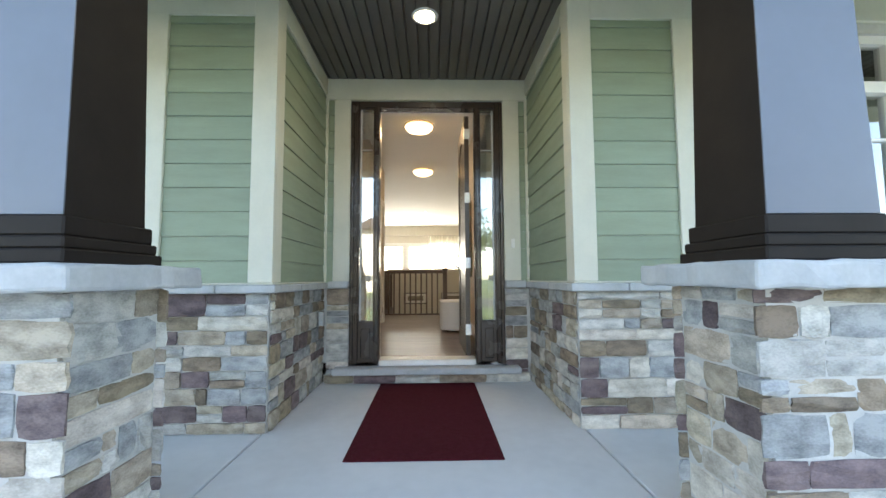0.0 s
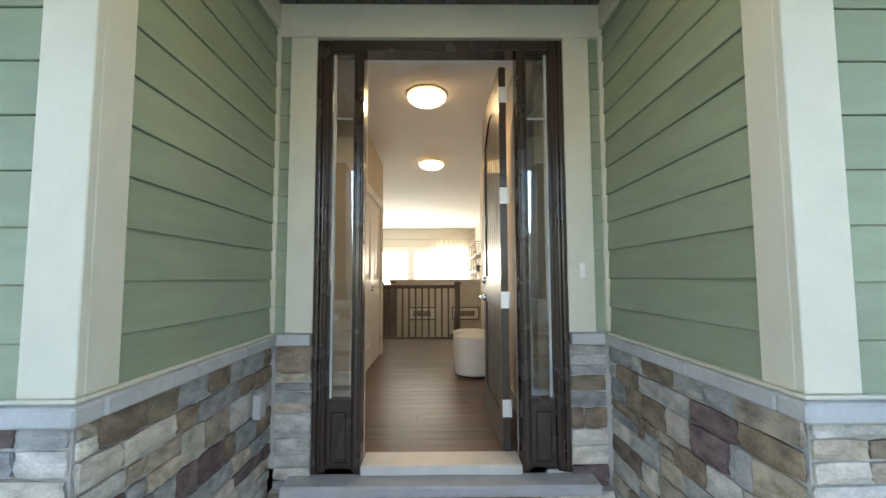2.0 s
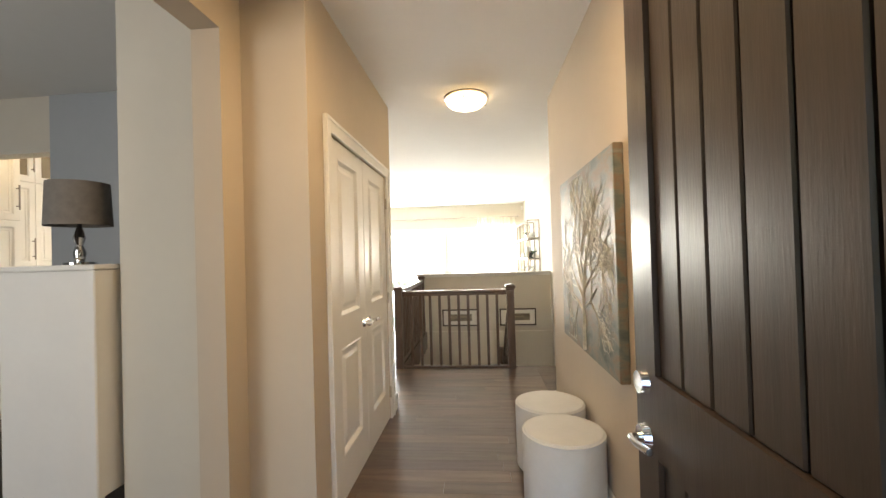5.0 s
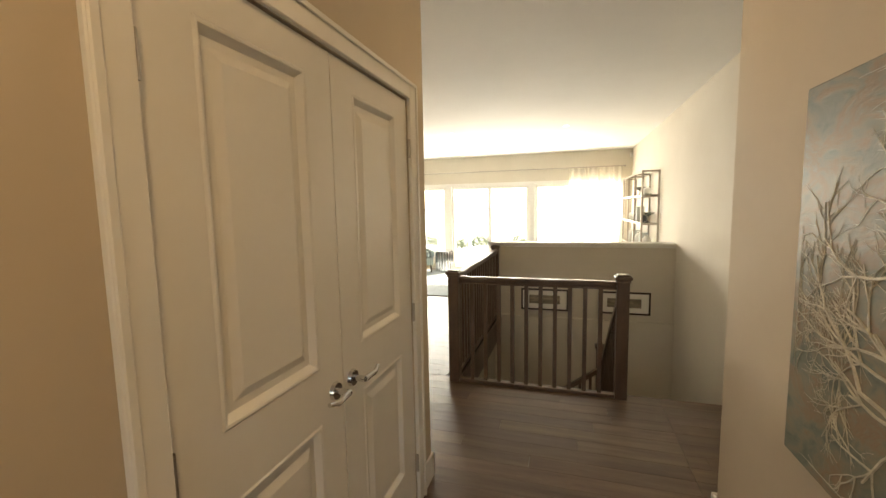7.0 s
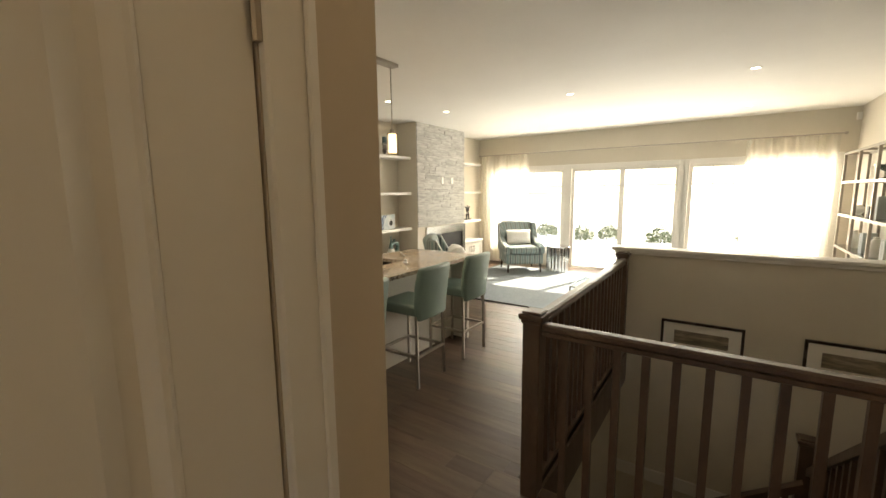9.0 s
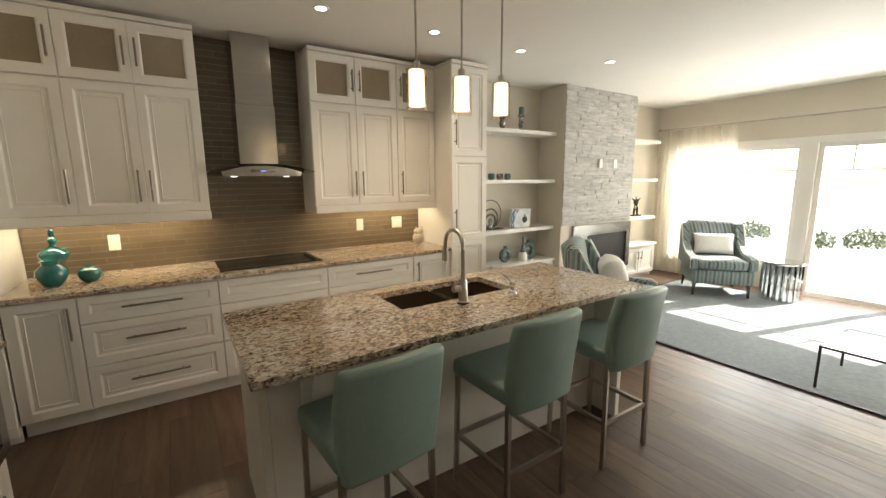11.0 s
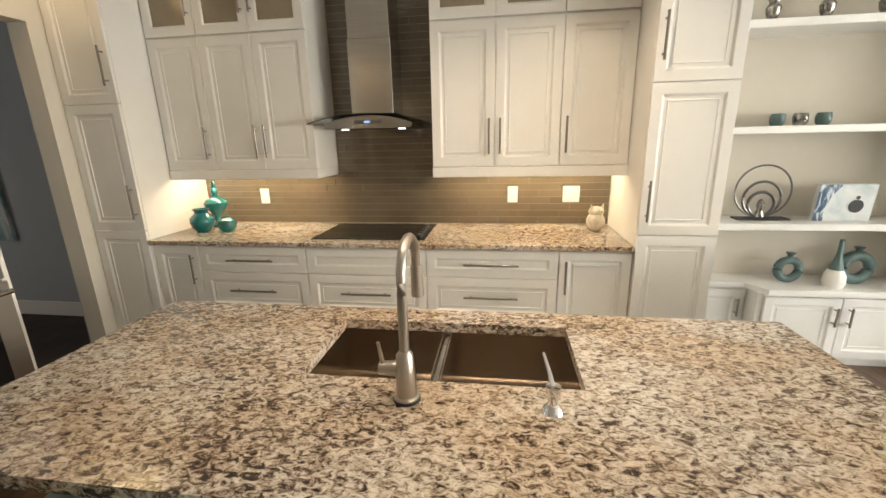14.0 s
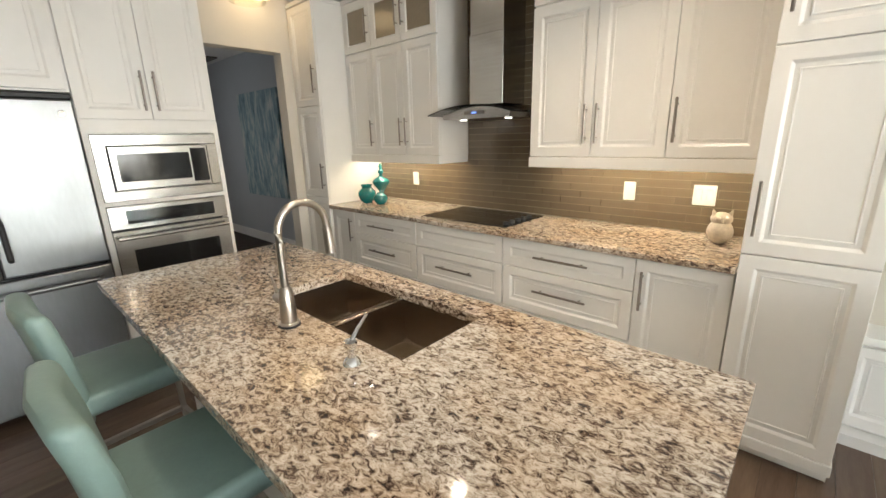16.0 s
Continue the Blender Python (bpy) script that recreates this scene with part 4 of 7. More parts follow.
for z in (0.25, 0.91, 1.57, 2.23):
    part("hinge", boxes((-0.004, -0.002, z - 0.052, 0.0, 0.047, z + 0.052), (-0.016, -0.012, z - 0.052, 0.0, 0.0, z + 0.052, 0.004)), M["threshold"], fd, "bright steel hinge")

# ---- hall things ----
for y in (1.23, 3.45):
    cl = thing("ceiling_light", "round flush ceiling light with lit frosted glass bowl", "ceiling light", pose(-0.12, y, CEIL), group="hall ceiling lights")
    if y > 2:
        LAMP_COPY = cl
    bm = bmesh.new()
    lathe(bm, [(0.0, -0.0), (0.19, 0.0), (0.19, -0.012), (0.15, -0.028), (0.0, -0.028)], seg=36)
    part("base", bm, M["steel_h"], cl, soft=True)
    bm = bmesh.new()
    lathe(bm, [(0.178, -0.026), (0.17, -0.05), (0.14, -0.078), (0.09, -0.097), (0.03, -0.105), (0.0, -0.106)], seg=36)
    part("bowl", bm, M["lamp_glow"], cl, "lit frosted glass bowl", True)
    bm = bmesh.new()
    for k in range(3):
        a = 2.1 * k + 0.4
        rod(bm, (0.168 * math.cos(a), 0.168 * math.sin(a), -0.06), (0.182 * math.cos(a), 0.182 * math.sin(a), -0.05), 0.008)
    part("clip", bm, M["steel_h"], cl)
    area_lamp("hall_lamp", pose(-0.12, y, CEIL - 0.115), 0.3, 1.75 if y < 2 else 0.15, (1.0, 0.7, 0.39))

for y in (2.16, 2.575):
    o = thing("ottoman", "pale grey round leatherette ottoman on chrome feet", "ottoman", pose(0.372, y, 0), group="hall ottomans")
    bm = bmesh.new()
    lathe(bm, [(0.0, 0.028), (0.205, 0.028), (0.215, 0.04), (0.217, 0.39), (0.212, 0.42), (0.2, 0.432), (0.0, 0.436)], seg=40)
    part("drum", bm, M["ottoman"], o, soft=True)
    bm = bmesh.new()
    tube(bm, [(0.212 * math.cos(k * math.pi / 20), 0.212 * math.sin(k * math.pi / 20), 0.421) for k in range(40)], 0.005, 6, True)
    part("seam", bm, M["ottoman"], o)
    for k in range(4):
        a = 0.785 + k * math.pi / 2
        bm = bmesh.new()
        rod(bm, (0.15 * math.cos(a), 0.15 * math.sin(a), 0.0), (0.15 * math.cos(a), 0.15 * math.sin(a), 0.028), 0.022, 0.026, 14)
        part("foot", bm, M["chrome"], o)

# canvas with a silver tree in relief
cv = thing("canvas_art", "textured grey-green canvas with a silver tree in relief", "painting", pose(HALL_R - 0.002, 2.95, 0.79, 0, 0, -90))
bm = bmesh.new()
box(bm, 0, -0.045, 0, 1.18, 0.0, 1.07, 0.004)
part("canvas", bm, ramp_mat("weathered verdigris canvas", ((0.28, (0.07, 0.09, 0.08)), (0.42, (0.15, 0.165, 0.14)), (0.5, (0.21, 0.195, 0.145)), (0.57, (0.23, 0.16, 0.105)), (0.64, (0.21, 0.2, 0.155)), (0.76, (0.3, 0.3, 0.25))), 6, 0.5, stretch=(1, 1, 2), bump=0.8), cv)
rng = random.Random(4)
bm = bmesh.new()


def branch(p, ang, ln, r, depth):
    pts = [p]
    a = ang
    for k in range(4):
        a += rng.uniform(-0.25, 0.25)
        q = pts[-1] + Vector((math.sin(a) * ln / 4, 0, math.cos(a) * ln / 4))
        q.x, q.z = min(max(q.x, 0.03), 1.15), min(max(q.z, 0.03), 1.04)
        pts.append(q)
    tube(bm, pts, [r, r * 0.9, r * 0.8, r * 0.7, r * 0.6], 5, fix=False)
    if depth:
        for k in range(3 if depth > 1 else 2):
            branch(pts[rng.choice((2, 3, 4))], a + rng.uniform(-1.1, 1.1), ln * rng.uniform(0.55, 0.8), r * 0.62, depth - 1)


tube(bm, [(0.6, -0.046, 0.02), (0.605, -0.046, 0.2), (0.597, -0.046, 0.36)], [0.017, 0.014, 0.011], 7, fix=False)
for z, a in ((0.22, -0.9), (0.26, 0.95), (0.3, -1.15), (0.33, 0.5), (0.36, -0.35), (0.36, 0.1), (0.36, 1.2), (0.34, -0.65)):
    branch(Vector((0.6, -0.046, z)), a, 0.3, 0.0075, 5)
bmesh.ops.recalc_face_normals(bm, faces=bm.faces)
part("tree_relief", bm, mat("silver leaf", (0.66, 0.61, 0.5), 0.45, 0.1, var=0.15, scale=30, bump=0.4), cv, "raised silver tree")

# side room seen through the foyer opening
ch = thing("side_cabinet", "tall white cabinet on tapered legs in the side room", "cabinet", pose(-2.1, 1.9, 0))
part("body", boxes((-0.25, -0.22, 0.28, 0.25, 0.22, 1.36, 0.006), (-0.26, -0.23, 1.36, 0.26, 0.23, 1.385, 0.004)), M["white"], ch)
for x, y in ((-0.22, -0.19), (0.22, -0.19), (-0.22, 0.19), (0.22, 0.19)):
    bm = bmesh.new()
    rod(bm, (x * 0.95, y * 0.95, 0.0), (x, y, 0.28), 0.014, 0.026, 4)
    part("leg", bm, M["white"], ch)
tl = thing("table_lamp", "chrome table lamp with a dark drum shade on the cabinet", "lamp", pose(-2.1, 1.85, 1.386))
bm = bmesh.new()
lathe(bm, [(0.0, 0), (0.07, 0), (0.07, 0.012), (0.02, 0.02), (0.03, 0.06), (0.015, 0.1), (0.028, 0.14), (0.012, 0.19), (0.01, 0.24), (0.0, 0.24)])
part("base", bm, M["chrome"], tl, soft=True)
bm = bmesh.new()
lathe(bm, [(0.14, 0.2), (0.13, 0.42), (0.127, 0.42), (0.137, 0.2), (0.14, 0.2)])
part("shade", bm, mat("taupe linen", (0.2, 0.18, 0.16), 0.9, var=0.08, scale=30), tl, soft=True)
vt = thing("air_vent", "white wall return vent with two grilles", "vent", pose(-2.4, 2.863, 1.9))
bm = boxes((-0.2, -0.012, 0, 0.2, 0.0, 0.2, 0.003))
part("frame", bm, M["white"], vt)
for k in range(12):
    z = 0.025 + 0.0135 * k
    for sx in (-0.18, 0.01):
        part("slat", boxes((sx, -0.018, z, sx + 0.17, -0.012, z + 0.006)), M["white"], vt)

# ---- stairs, guard rails and pictures ----


def newel(nm, x, y, z0, z1, label="square dark stained oak newel post with a moulded cap"):
    p = thing(nm, label, "newel post", pose(x, y, z0), group="newel posts")
    h = z1 - z0
    part("post", boxes((-0.045, -0.045, 0, 0.045, 0.045, h - 0.04, 0.004)), M["rail"], p)
    part("cap", boxes((-0.062, -0.062, h - 0.04, 0.062, 0.062, h - 0.012, 0.005), (-0.052, -0.052, h - 0.06, 0.052, 0.052, h - 0.04, 0.004), (-0.05, -0.05, h - 0.012, 0.05, 0.05, h, 0.008)), M["rail"], p)
    return p


NY = 4.90
newel("newel_post", -1.055, NY, 0.0, 1.0)
newel("newel_post", 0.31, NY, 0.0, 1.0)
newel("newel_post", -1.09, 7.20, -0.3, 1.0)
rl = thing("guard_rail", "dark stained oak guard rail with square balusters", "railing", pose(0, NY, 0), group="stair guards")
part("handrail", boxes((-1.01, -0.032, 0.905, 0.265, 0.032, 0.945, 0.01), (-1.01, -0.022, 0.88, 0.265, 0.022, 0.905, 0.004)), M["rail"], rl)
part("shoe_rail", boxes((-1.01, -0.03, 0.0, 0.265, 0.03, 0.03, 0.004)), M["rail"], rl)
for k in range(10):
    x = -1.01 + 1.275 * (k + 1) / 11
    part("baluster", boxes((x - 0.016, -0.016, 0.03, x + 0.016, 0.016, 0.88)), M["rail"], rl)
r2 = thing("guard_rail", "dark stained oak guard rail with square balusters", "railing", pose(-1.08, 0, 0), group="stair guards")
part("handrail", boxes((-0.032, NY + 0.05, 0.905, 0.032, 7.155, 0.945, 0.01), (-0.022, NY + 0.05, 0.88, 0.022, 7.155, 0.905, 0.004)), M["rail"], r2)
part("shoe_rail", boxes((-0.03, NY + 0.05, 0.0, 0.03, 7.155, 0.03, 0.004)), M["rail"], r2)
part("skirt_board", boxes((0.045, NY + 0.06, -0.3, 0.06, 7.24, 0.0)), M["rail"], r2)
for k in range(19):
    y = NY + 0.05 + 2.2 * (k + 1) / 20
    part("baluster", boxes((-0.016, y - 0.016, 0.03, 0.016, y + 0.016, 0.88)), M["rail"], r2)

st = thing("stairs", "oak stairs going down beside the guard, with a landing", "stairs", kind="structure")
for k in range(7):
    y0, z = 4.97 + 0.25 * k, -0.185 * (k + 1)
    part("tread", boxes((0.30, y0 - 0.02, z - 0.035, STAIR_R, y0 + 0.25, z, 0.006)), M["plank"], st)
    part("riser", boxes((0.30, y0 - 0.0, z, STAIR_R, y0 + 0.015, z + 0.15)), M["white"], st)
part("landing", boxes((0.26, 6.72, -1.36, STAIR_R, 7.26, -1.295)), M["plank"], st)
for k in range(7):
    x1, z = 0.26 - 0.25 * k, -1.295 - 0.185 * (k + 1)
    part("tread", boxes((x1 - 0.25, 6.36, z - 0.035, x1 + 0.02, 7.26, z, 0.006)), M["plank"], st)
part("stringer", boxes((0.265, 4.98, -2.8, 0.299, 6.72, -1.3)), M["wall"], st)
newel("newel_post", 0.28, 6.66, -1.3, -0.15, "lower square oak newel post on the landing")
dr = thing("stair_rail", "sloping dark oak stair rail with square balusters", "railing")
bm = bmesh.new()
prism(bm, [(4.945, 0.86), (6.62, -0.36), (6.62, -0.42), (4.945, 0.80)], 0, 0.28, 0.34)
part("handrail", bm, M["rail"], dr)
bm = bmesh.new()
prism(bm, [(4.945, -0.02), (6.62, -1.24), (6.62, -1.45), (4.945, -0.28)], 0, 0.295, 0.325)
part("stringer", bm, M["rail"], dr)
for k in range(14):
    y = 5.03 + 0.115 * k
    zt = 0.82 - (y - 4.945) * 0.728
    part("baluster", boxes((0.294, y - 0.016, zt - 0.88, 0.326, y + 0.016, zt)), M["rail"], dr)
d3 = thing("stair_rail", "lower sloping dark oak stair rail", "railing")
bm = bmesh.new()
prism(bm, [(0.24, -0.36), (-1.3, -1.5), (-1.3, -1.56), (0.24, -0.42)], 1, 6.4, 6.46)
part("handrail", bm, M["rail"], d3)
for k in range(12):
    x = 0.16 - 0.115 * k
    zt = -0.42 + (x - 0.24) * 0.74
    part("baluster", boxes((x - 0.016, 6.414, zt - 0.85, x + 0.016, 6.446, zt)), M["rail"], d3)

for x0 in (-0.735, 0.285):
    pc = thing("picture", "landscape print in a dark frame with white mount", "picture", pose(x0, 7.259, 0.09), group="stairwell pictures")
    w, h = 0.635, 0.30
    part("frame", boxes((0, -0.022, 0, 0.022, 0, h), (w - 0.022, -0.022, 0, w, 0, h), (0.022, -0.022, 0, w - 0.022, 0, 0.022), (0.022, -0.022, h - 0.022, w - 0.022, 0, h)), M["brown"], pc)
    part("mount", boxes((0.02, -0.012, 0.02, w - 0.02, -0.002, h - 0.02)), M["plate"], pc, "white mount")
    part("print", boxes((0.11, -0.014, 0.09, w - 0.11, -0.0122, h - 0.09)), ramp_mat("sepia landscape print", ((0.3, (0.09, 0.075, 0.055)), (0.5, (0.22, 0.18, 0.13)), (0.7, (0.4, 0.34, 0.25))), 5, 0.5, stretch=(1, 1, 6)), pc, "sepia landscape print")

# ---- kitchen ----


def shaker(bm, w, h, f=0.055, glass=False, th=0.02, x=0.0, z=0.0):
    """A cabinet front in the x-z plane facing -y: frame, bevelled bead, a fine raised line and a sunk panel, in one skin."""
    f = min(f, h * 0.3)
    steps = [(0.0, th), (0.0, 0.002), (0.002, 0.0), (f, 0.0), (f + 0.004, 0.002), (f + 0.014, 0.009)]
    if not glass:
        if min(w, h) > 2 * f + 0.09:
            steps += [(f + 0.03, 0.009), (f + 0.032, 0.0055), (f + 0.036, 0.0055), (f + 0.038, 0.009)]
    else:
        steps += [(f + 0.014, th)]
    rings = [[bm.verts.new(p) for p in ((x + e, y, z + e), (x + w - e, y, z + e), (x + w - e, y, z + h - e), (x + e, y, z + h - e))] for e, y in steps]
    for p, q in zip(rings, rings[1:]):
        for k in range(4):
            bm.faces.new((p[k], p[(k + 1) % 4], q[(k + 1) % 4], q[k]))
    if glass:
        for k in range(4):
            bm.faces.new((rings[-1][k], rings[-1][(k + 1) % 4], rings[0][(k + 1) % 4], rings[0][k]))
    else:
        bm.faces.new(rings[-1])
        bm.faces.new(rings[0])
    bmesh.ops.recalc_face_normals(bm, faces=bm.faces)


def bar_handle(parent, x, z, ln, upright):
    bm = bmesh.new()
    a, b = ((x, -0.034, z - ln / 2), (x, -0.034, z + ln / 2)) if upright else ((x - ln / 2, -0.034, z), (x + ln / 2, -0.034, z))
    r = 0.0065
    box(bm, a[0] - r, -0.04, a[2] - r, b[0] + r, -0.028, b[2] + r, 0.003)
    for k in (0.12, 0.88):
        q = [a[i] + (b[i] - a[i]) * k for i in range(3)]
        rod(bm, (q[0], -0.03, q[2]), (q[0], 0.001, q[2]), 0.005, seg=8)
    return part("handle", bm, M["handle"], parent, "brushed nickel bar handle")


def front(cab, x, z, w, h, handle=None, glass=False, nm="door"):
    """A door or drawer front on a cabinet; handle: (x, z, length, upright) within the front."""
    bm = bmesh.new()
    shaker(bm, w - 0.004, h - 0.004, glass=glass, x=x + 0.002, z=z + 0.002)
    d = part(nm, bm, M["cab"], cab)
    if glass:
        part("glass_pane", boxes((x + 0.05, 0.008, z + 0.05, x + w - 0.05, 0.012, z + h - 0.05)), M["glass_cab_lit"], d, "glass pane")
    if handle:
        bar_handle(d, x + handle[0], z + handle[1], handle[2], handle[3])
    return d


def unit(nm, label, y, x=-4.40, rz=90, group="", z=0.0, cat="cabinet"):
    return thing(nm, label, cat, pose(x, y, z, 0, 0, rz), group=group)


DEPTH = 0.63
# base run, from the pantry to the tall cabinet
rows3 = ((0.695, 0.182), (0.405, 0.287), (0.115, 0.287))
for y0, w, kind in ((3.44, 0.34, "door_l"), (3.782, 0.79, "drawers"), (4.574, 0.811, "cooktop"), (5.387, 0.825, "drawers"), (6.214, 0.424, "door_r")):
    lab = {"door_l": "cream base cabinet with one panelled door", "door_r": "cream base cabinet with one panelled door", "drawers": "cream base cabinet with three panelled drawers", "cooktop": "cream drawer cabinet below the cooktop"}[kind]
    c = unit("base_cabinet", lab, y0, group="base cabinets")
    part("body", boxes((0, 0.021, 0.105, w, DEPTH, 0.884)), M["cab"], c)
    part("toe_kick", boxes((0, 0.075, 0.0, w, 0.09, 0.105)), M["cab"], c)
    if kind.startswith("door"):
        front(c, 0, 0.115, w, 0.762, ((w - 0.04) if kind == "door_l" else 0.04, 0.60, 0.2, True))
    else:
        for i, (z, h) in enumerate(rows3):
            front(c, 0, z, w, h, None if (kind == "cooktop" and i == 0) else (w / 2, h / 2 + (0.0 if i == 0 else 0.02), 0.33, False), nm="drawer")
ct = tagged(part("countertop", boxes((KIT + 0.012, 3.435, 0.885, -4.365, 6.637, 0.92, 0.005, 2)), M["granite"]), "speckled brown and cream granite worktop along the range wall", "countertop")

# uppers
for y0, ws in ((3.44, (0.381, 0.383, 0.386)), (5.402, (0.408, 0.41, 0.42))):
    y = y0
    for i, w in enumerate(ws):
        c = unit("wall_cabinet", "cream wall cabinet with a panelled door under a small glass door", y, -4.68, group="wall cabinets", z=0)
        part("body", boxes((0, 0.021, 1.372, 0.012, 0.366, 2.665), (w - 0.012, 0.021, 1.372, w, 0.366, 2.665), (0.012, 0.021, 1.372, w - 0.012, 0.366, 1.385), (0.012, 0.021, 2.645, w - 0.012, 0.366, 2.665), (0.012, 0.021, 2.25, w - 0.012, 0.366, 2.265), (0.012, 0.35, 1.385, w - 0.012, 0.366, 2.645)), M["cab"], c)
        if y0 < 5:
            hx = (w - 0.035, w - 0.035, 0.035)[i]
        else:
            hx = (w - 0.035, 0.035, 0.035)[i]
        front(c, 0, 1.374, w, 0.876, (hx, 0.19, 0.21, True))
        front(c, 0, 2.258, w, 0.405, (hx, 0.2, 0.17, True), glass=True)
        y += w
    t = unit("light_valance", "cream valance moulding under the wall cabinets", y0, -4.68, group="valances", cat="moulding")
    tot = sum(ws)
    part("moulding", boxes((0.0, -0.012, 1.305, tot + 0.004, 0.012, 1.371, 0.003), (-0.001 if y0 > 5 else 0.0, 0.012, 1.305, 0.012, 0.362, 1.371), (tot - 0.012, 0.012, 1.305, tot, 0.362, 1.371)), M["cab"], t)
    part("cornice", boxes((0.0, -0.006, 2.667, tot, 0.362, 2.7, 0.003)), M["cab"], t)
    area_lamp("under_cabinet_lamp", pose(-4.86, y0 + tot / 2, 1.365), 0.05, 1.6, (1.0, 0.83, 0.56), tot - 0.15)

# tall cabinets
for y0, w, lab in ((3.026, 0.406, "narrow tall cream pantry cabinet with three doors"), (6.642, 0.436, "tall cream pantry cabinet with three doors")):
    c = unit("tall_cabinet", lab, y0, -4.375, group="tall cabinets")
    part("body", boxes((0, 0.021, 0.105, w, 0.67, 2.665)), M["cab"], c)
    part("toe_kick", boxes((0, 0.05, 0, w, 0.066, 0.105), (0, -0.004, 0.06, w + 0.004, 0.05, 0.114, 0.003)), M["cab"], c)
    hx = w - 0.035 if y0 < 4 else 0.035
    for z, h, hz in ((0.115, 0.87, None), (0.987, 0.828, 0.2), (1.817, 0.842, 0.22)):
        front(c, 0, z, w, h, (hx, hz, 0.22, True) if hz else None)
    part("cornice", boxes((-0.0, -0.006, 2.667, w, 0.66, 2.7, 0.003)), M["cab"], c)

# backsplash: glass strips in running bond
bs = tagged(part("wall_backsplash", boxes((KIT + 0.001, 3.435, 0.92, KIT + 0.006, 6.64, 1.37), (KIT + 0.001, 4.595, 1.37, KIT + 0.006, 5.40, CEIL - 0.002)), M["grout"]), "taupe glass strip tile backsplash", "backsplash", kind="structure")
bm = bmesh.new()
box(bm, 0, 0, 0, 1, 1, 1)
tile_me = mesh_of("tile", bm, M["tile"])
TILES = []
z, k = 0.922, 0
while z < CEIL - 0.02:
    y0, y1 = (3.436, 6.639) if z + 0.05 < 1.375 else (4.598, 5.398)
    L = 0.30
    y = y0 - (L * (0.0, 0.5, 0.25, 0.75)[k % 4])
    while y < y1:
        a, b = max(y, y0), min(y + L, y1)
        if b - a > 0.02:
            TILES.append((a + 0.0012, z + 0.0012, b - 0.0012, min(z + 0.048, CEIL - 0.004)))
        y += L
    z += 0.0505
    k += 1

# cooktop, hood
ck = thing("cooktop", "black glass induction cooktop with five knobs", "cooktop", pose(-4.46, 4.60, 0.921, 0, 0, 90))
part("glass_top", boxes((0, 0, 0, 0.77, 0.5, 0.007, 0.003)), M["black_glass"], ck)
for k in range(5):
    bm = bmesh.new()
    lathe(bm, [(0.0, 0.007), (0.019, 0.007), (0.018, 0.024), (0.015, 0.027), (0.0, 0.027)], 0.725, 0.07 + 0.075 * k, 0, 16)
    part("knob", bm, M["black"], ck, soft=True)
hd = thing("range_hood", "stainless chimney range hood with a curved glass canopy", "range hood", pose(KIT, 4.985, 0, 0, 0, 90))
part("chimney", boxes((-0.14, -0.29, 1.73, 0.14, -0.007, 2.735, 0.003)), M["steel"], hd)
part("chimney_sleeve", boxes((-0.146, -0.296, 1.73, 0.146, -0.007, 2.2, 0.003)), M["steel"], hd)
bm = bmesh.new()
n = 24
prof = [(-0.30 + 0.6 * i / n, 1.664 + 0.05 * (1 - (2 * i / n - 1) ** 2)) for i in range(n + 1)]
prism(bm, prof + [(0.29, 1.632), (-0.29, 1.632)], 1, -0.43, -0.008)
part("canopy_body", bm, M["steel"], hd)
bm = bmesh.new()
prof = [(-0.385 + 0.77 * i / n, 1.662 + 0.056 * (1 - (2 * i / n - 1) ** 2)) for i in range(n + 1)]
prism(bm, prof + [(a, b + 0.006) for a, b in reversed(prof)], 1, -0.50, -0.008)
part("glass_canopy", bm, M["glass_green"], hd, "curved clear glass canopy")
part("control_panel", boxes((-0.09, -0.433, 1.66, 0.09, -0.4305, 1.683)), M["handle"], hd, "grey control strip")
part("display", boxes((-0.02, -0.4345, 1.667, 0.02, -0.4332, 1.676)), M["led"], hd, "blue lit display")
for k in (-0.2, 0.2):
    bm = bmesh.new()
    rod(bm, (k, -0.3, 1.6315), (k, -0.3, 1.626), 0.025, seg=16)
    part("spot", bm, M["hood_glow"], hd)

# island
isl = thing("kitchen_island", "cream panelled kitchen island with a knee space for stools", "kitchen island", pose(0, 0, 0))
part("body", boxes((-3.30, 4.60, 0.105, -2.76, 6.70, 0.70)), M["cab"], isl)
part("upper_band", boxes((-3.30, 4.60, 0.701, -3.26, 6.70, 0.884), (-2.86 + 0.08, 4.60, 0.701, -2.76, 6.70, 0.884)), M["cab"], isl)
part("end_panel", boxes((-3.32, 4.56, 0.0, -2.735, 4.598, 0.884, 0.003)), M["cab"], isl)
part("end_panel", boxes((-3.32, 6.702, 0.0, -2.54, 6.742, 0.884, 0.003)), M["cab"], isl)
part("back_panel", boxes((-2.758, 4.60, 0.0, -2.74, 6.70, 0.884)), M["cab"], isl)
part("toe_kick", boxes((-3.24, 4.60, 0.0, -3.2, 6.70, 0.104)), M["cab"], isl)
for y in (4.75, 6.55):
    bm = bmesh.new()
    prism(bm, [(-2.739, 0.884), (-2.56, 0.884), (-2.57, 0.85), (-2.66, 0.80), (-2.71, 0.72), (-2.739, 0.62)], 1, y - 0.02, y + 0.02)
    part("bracket", bm, M["cab"], isl)
for i in range(3):
    d = bmesh.new()
    shaker(d, 0.69, 0.75, x=0.0, z=0.0)
    ob = part("door", d, M["cab"], isl)
    ob.matrix_local = pose(-3.322, 5.295 + 0.7 * i, 0.118, 0, 0, -90)


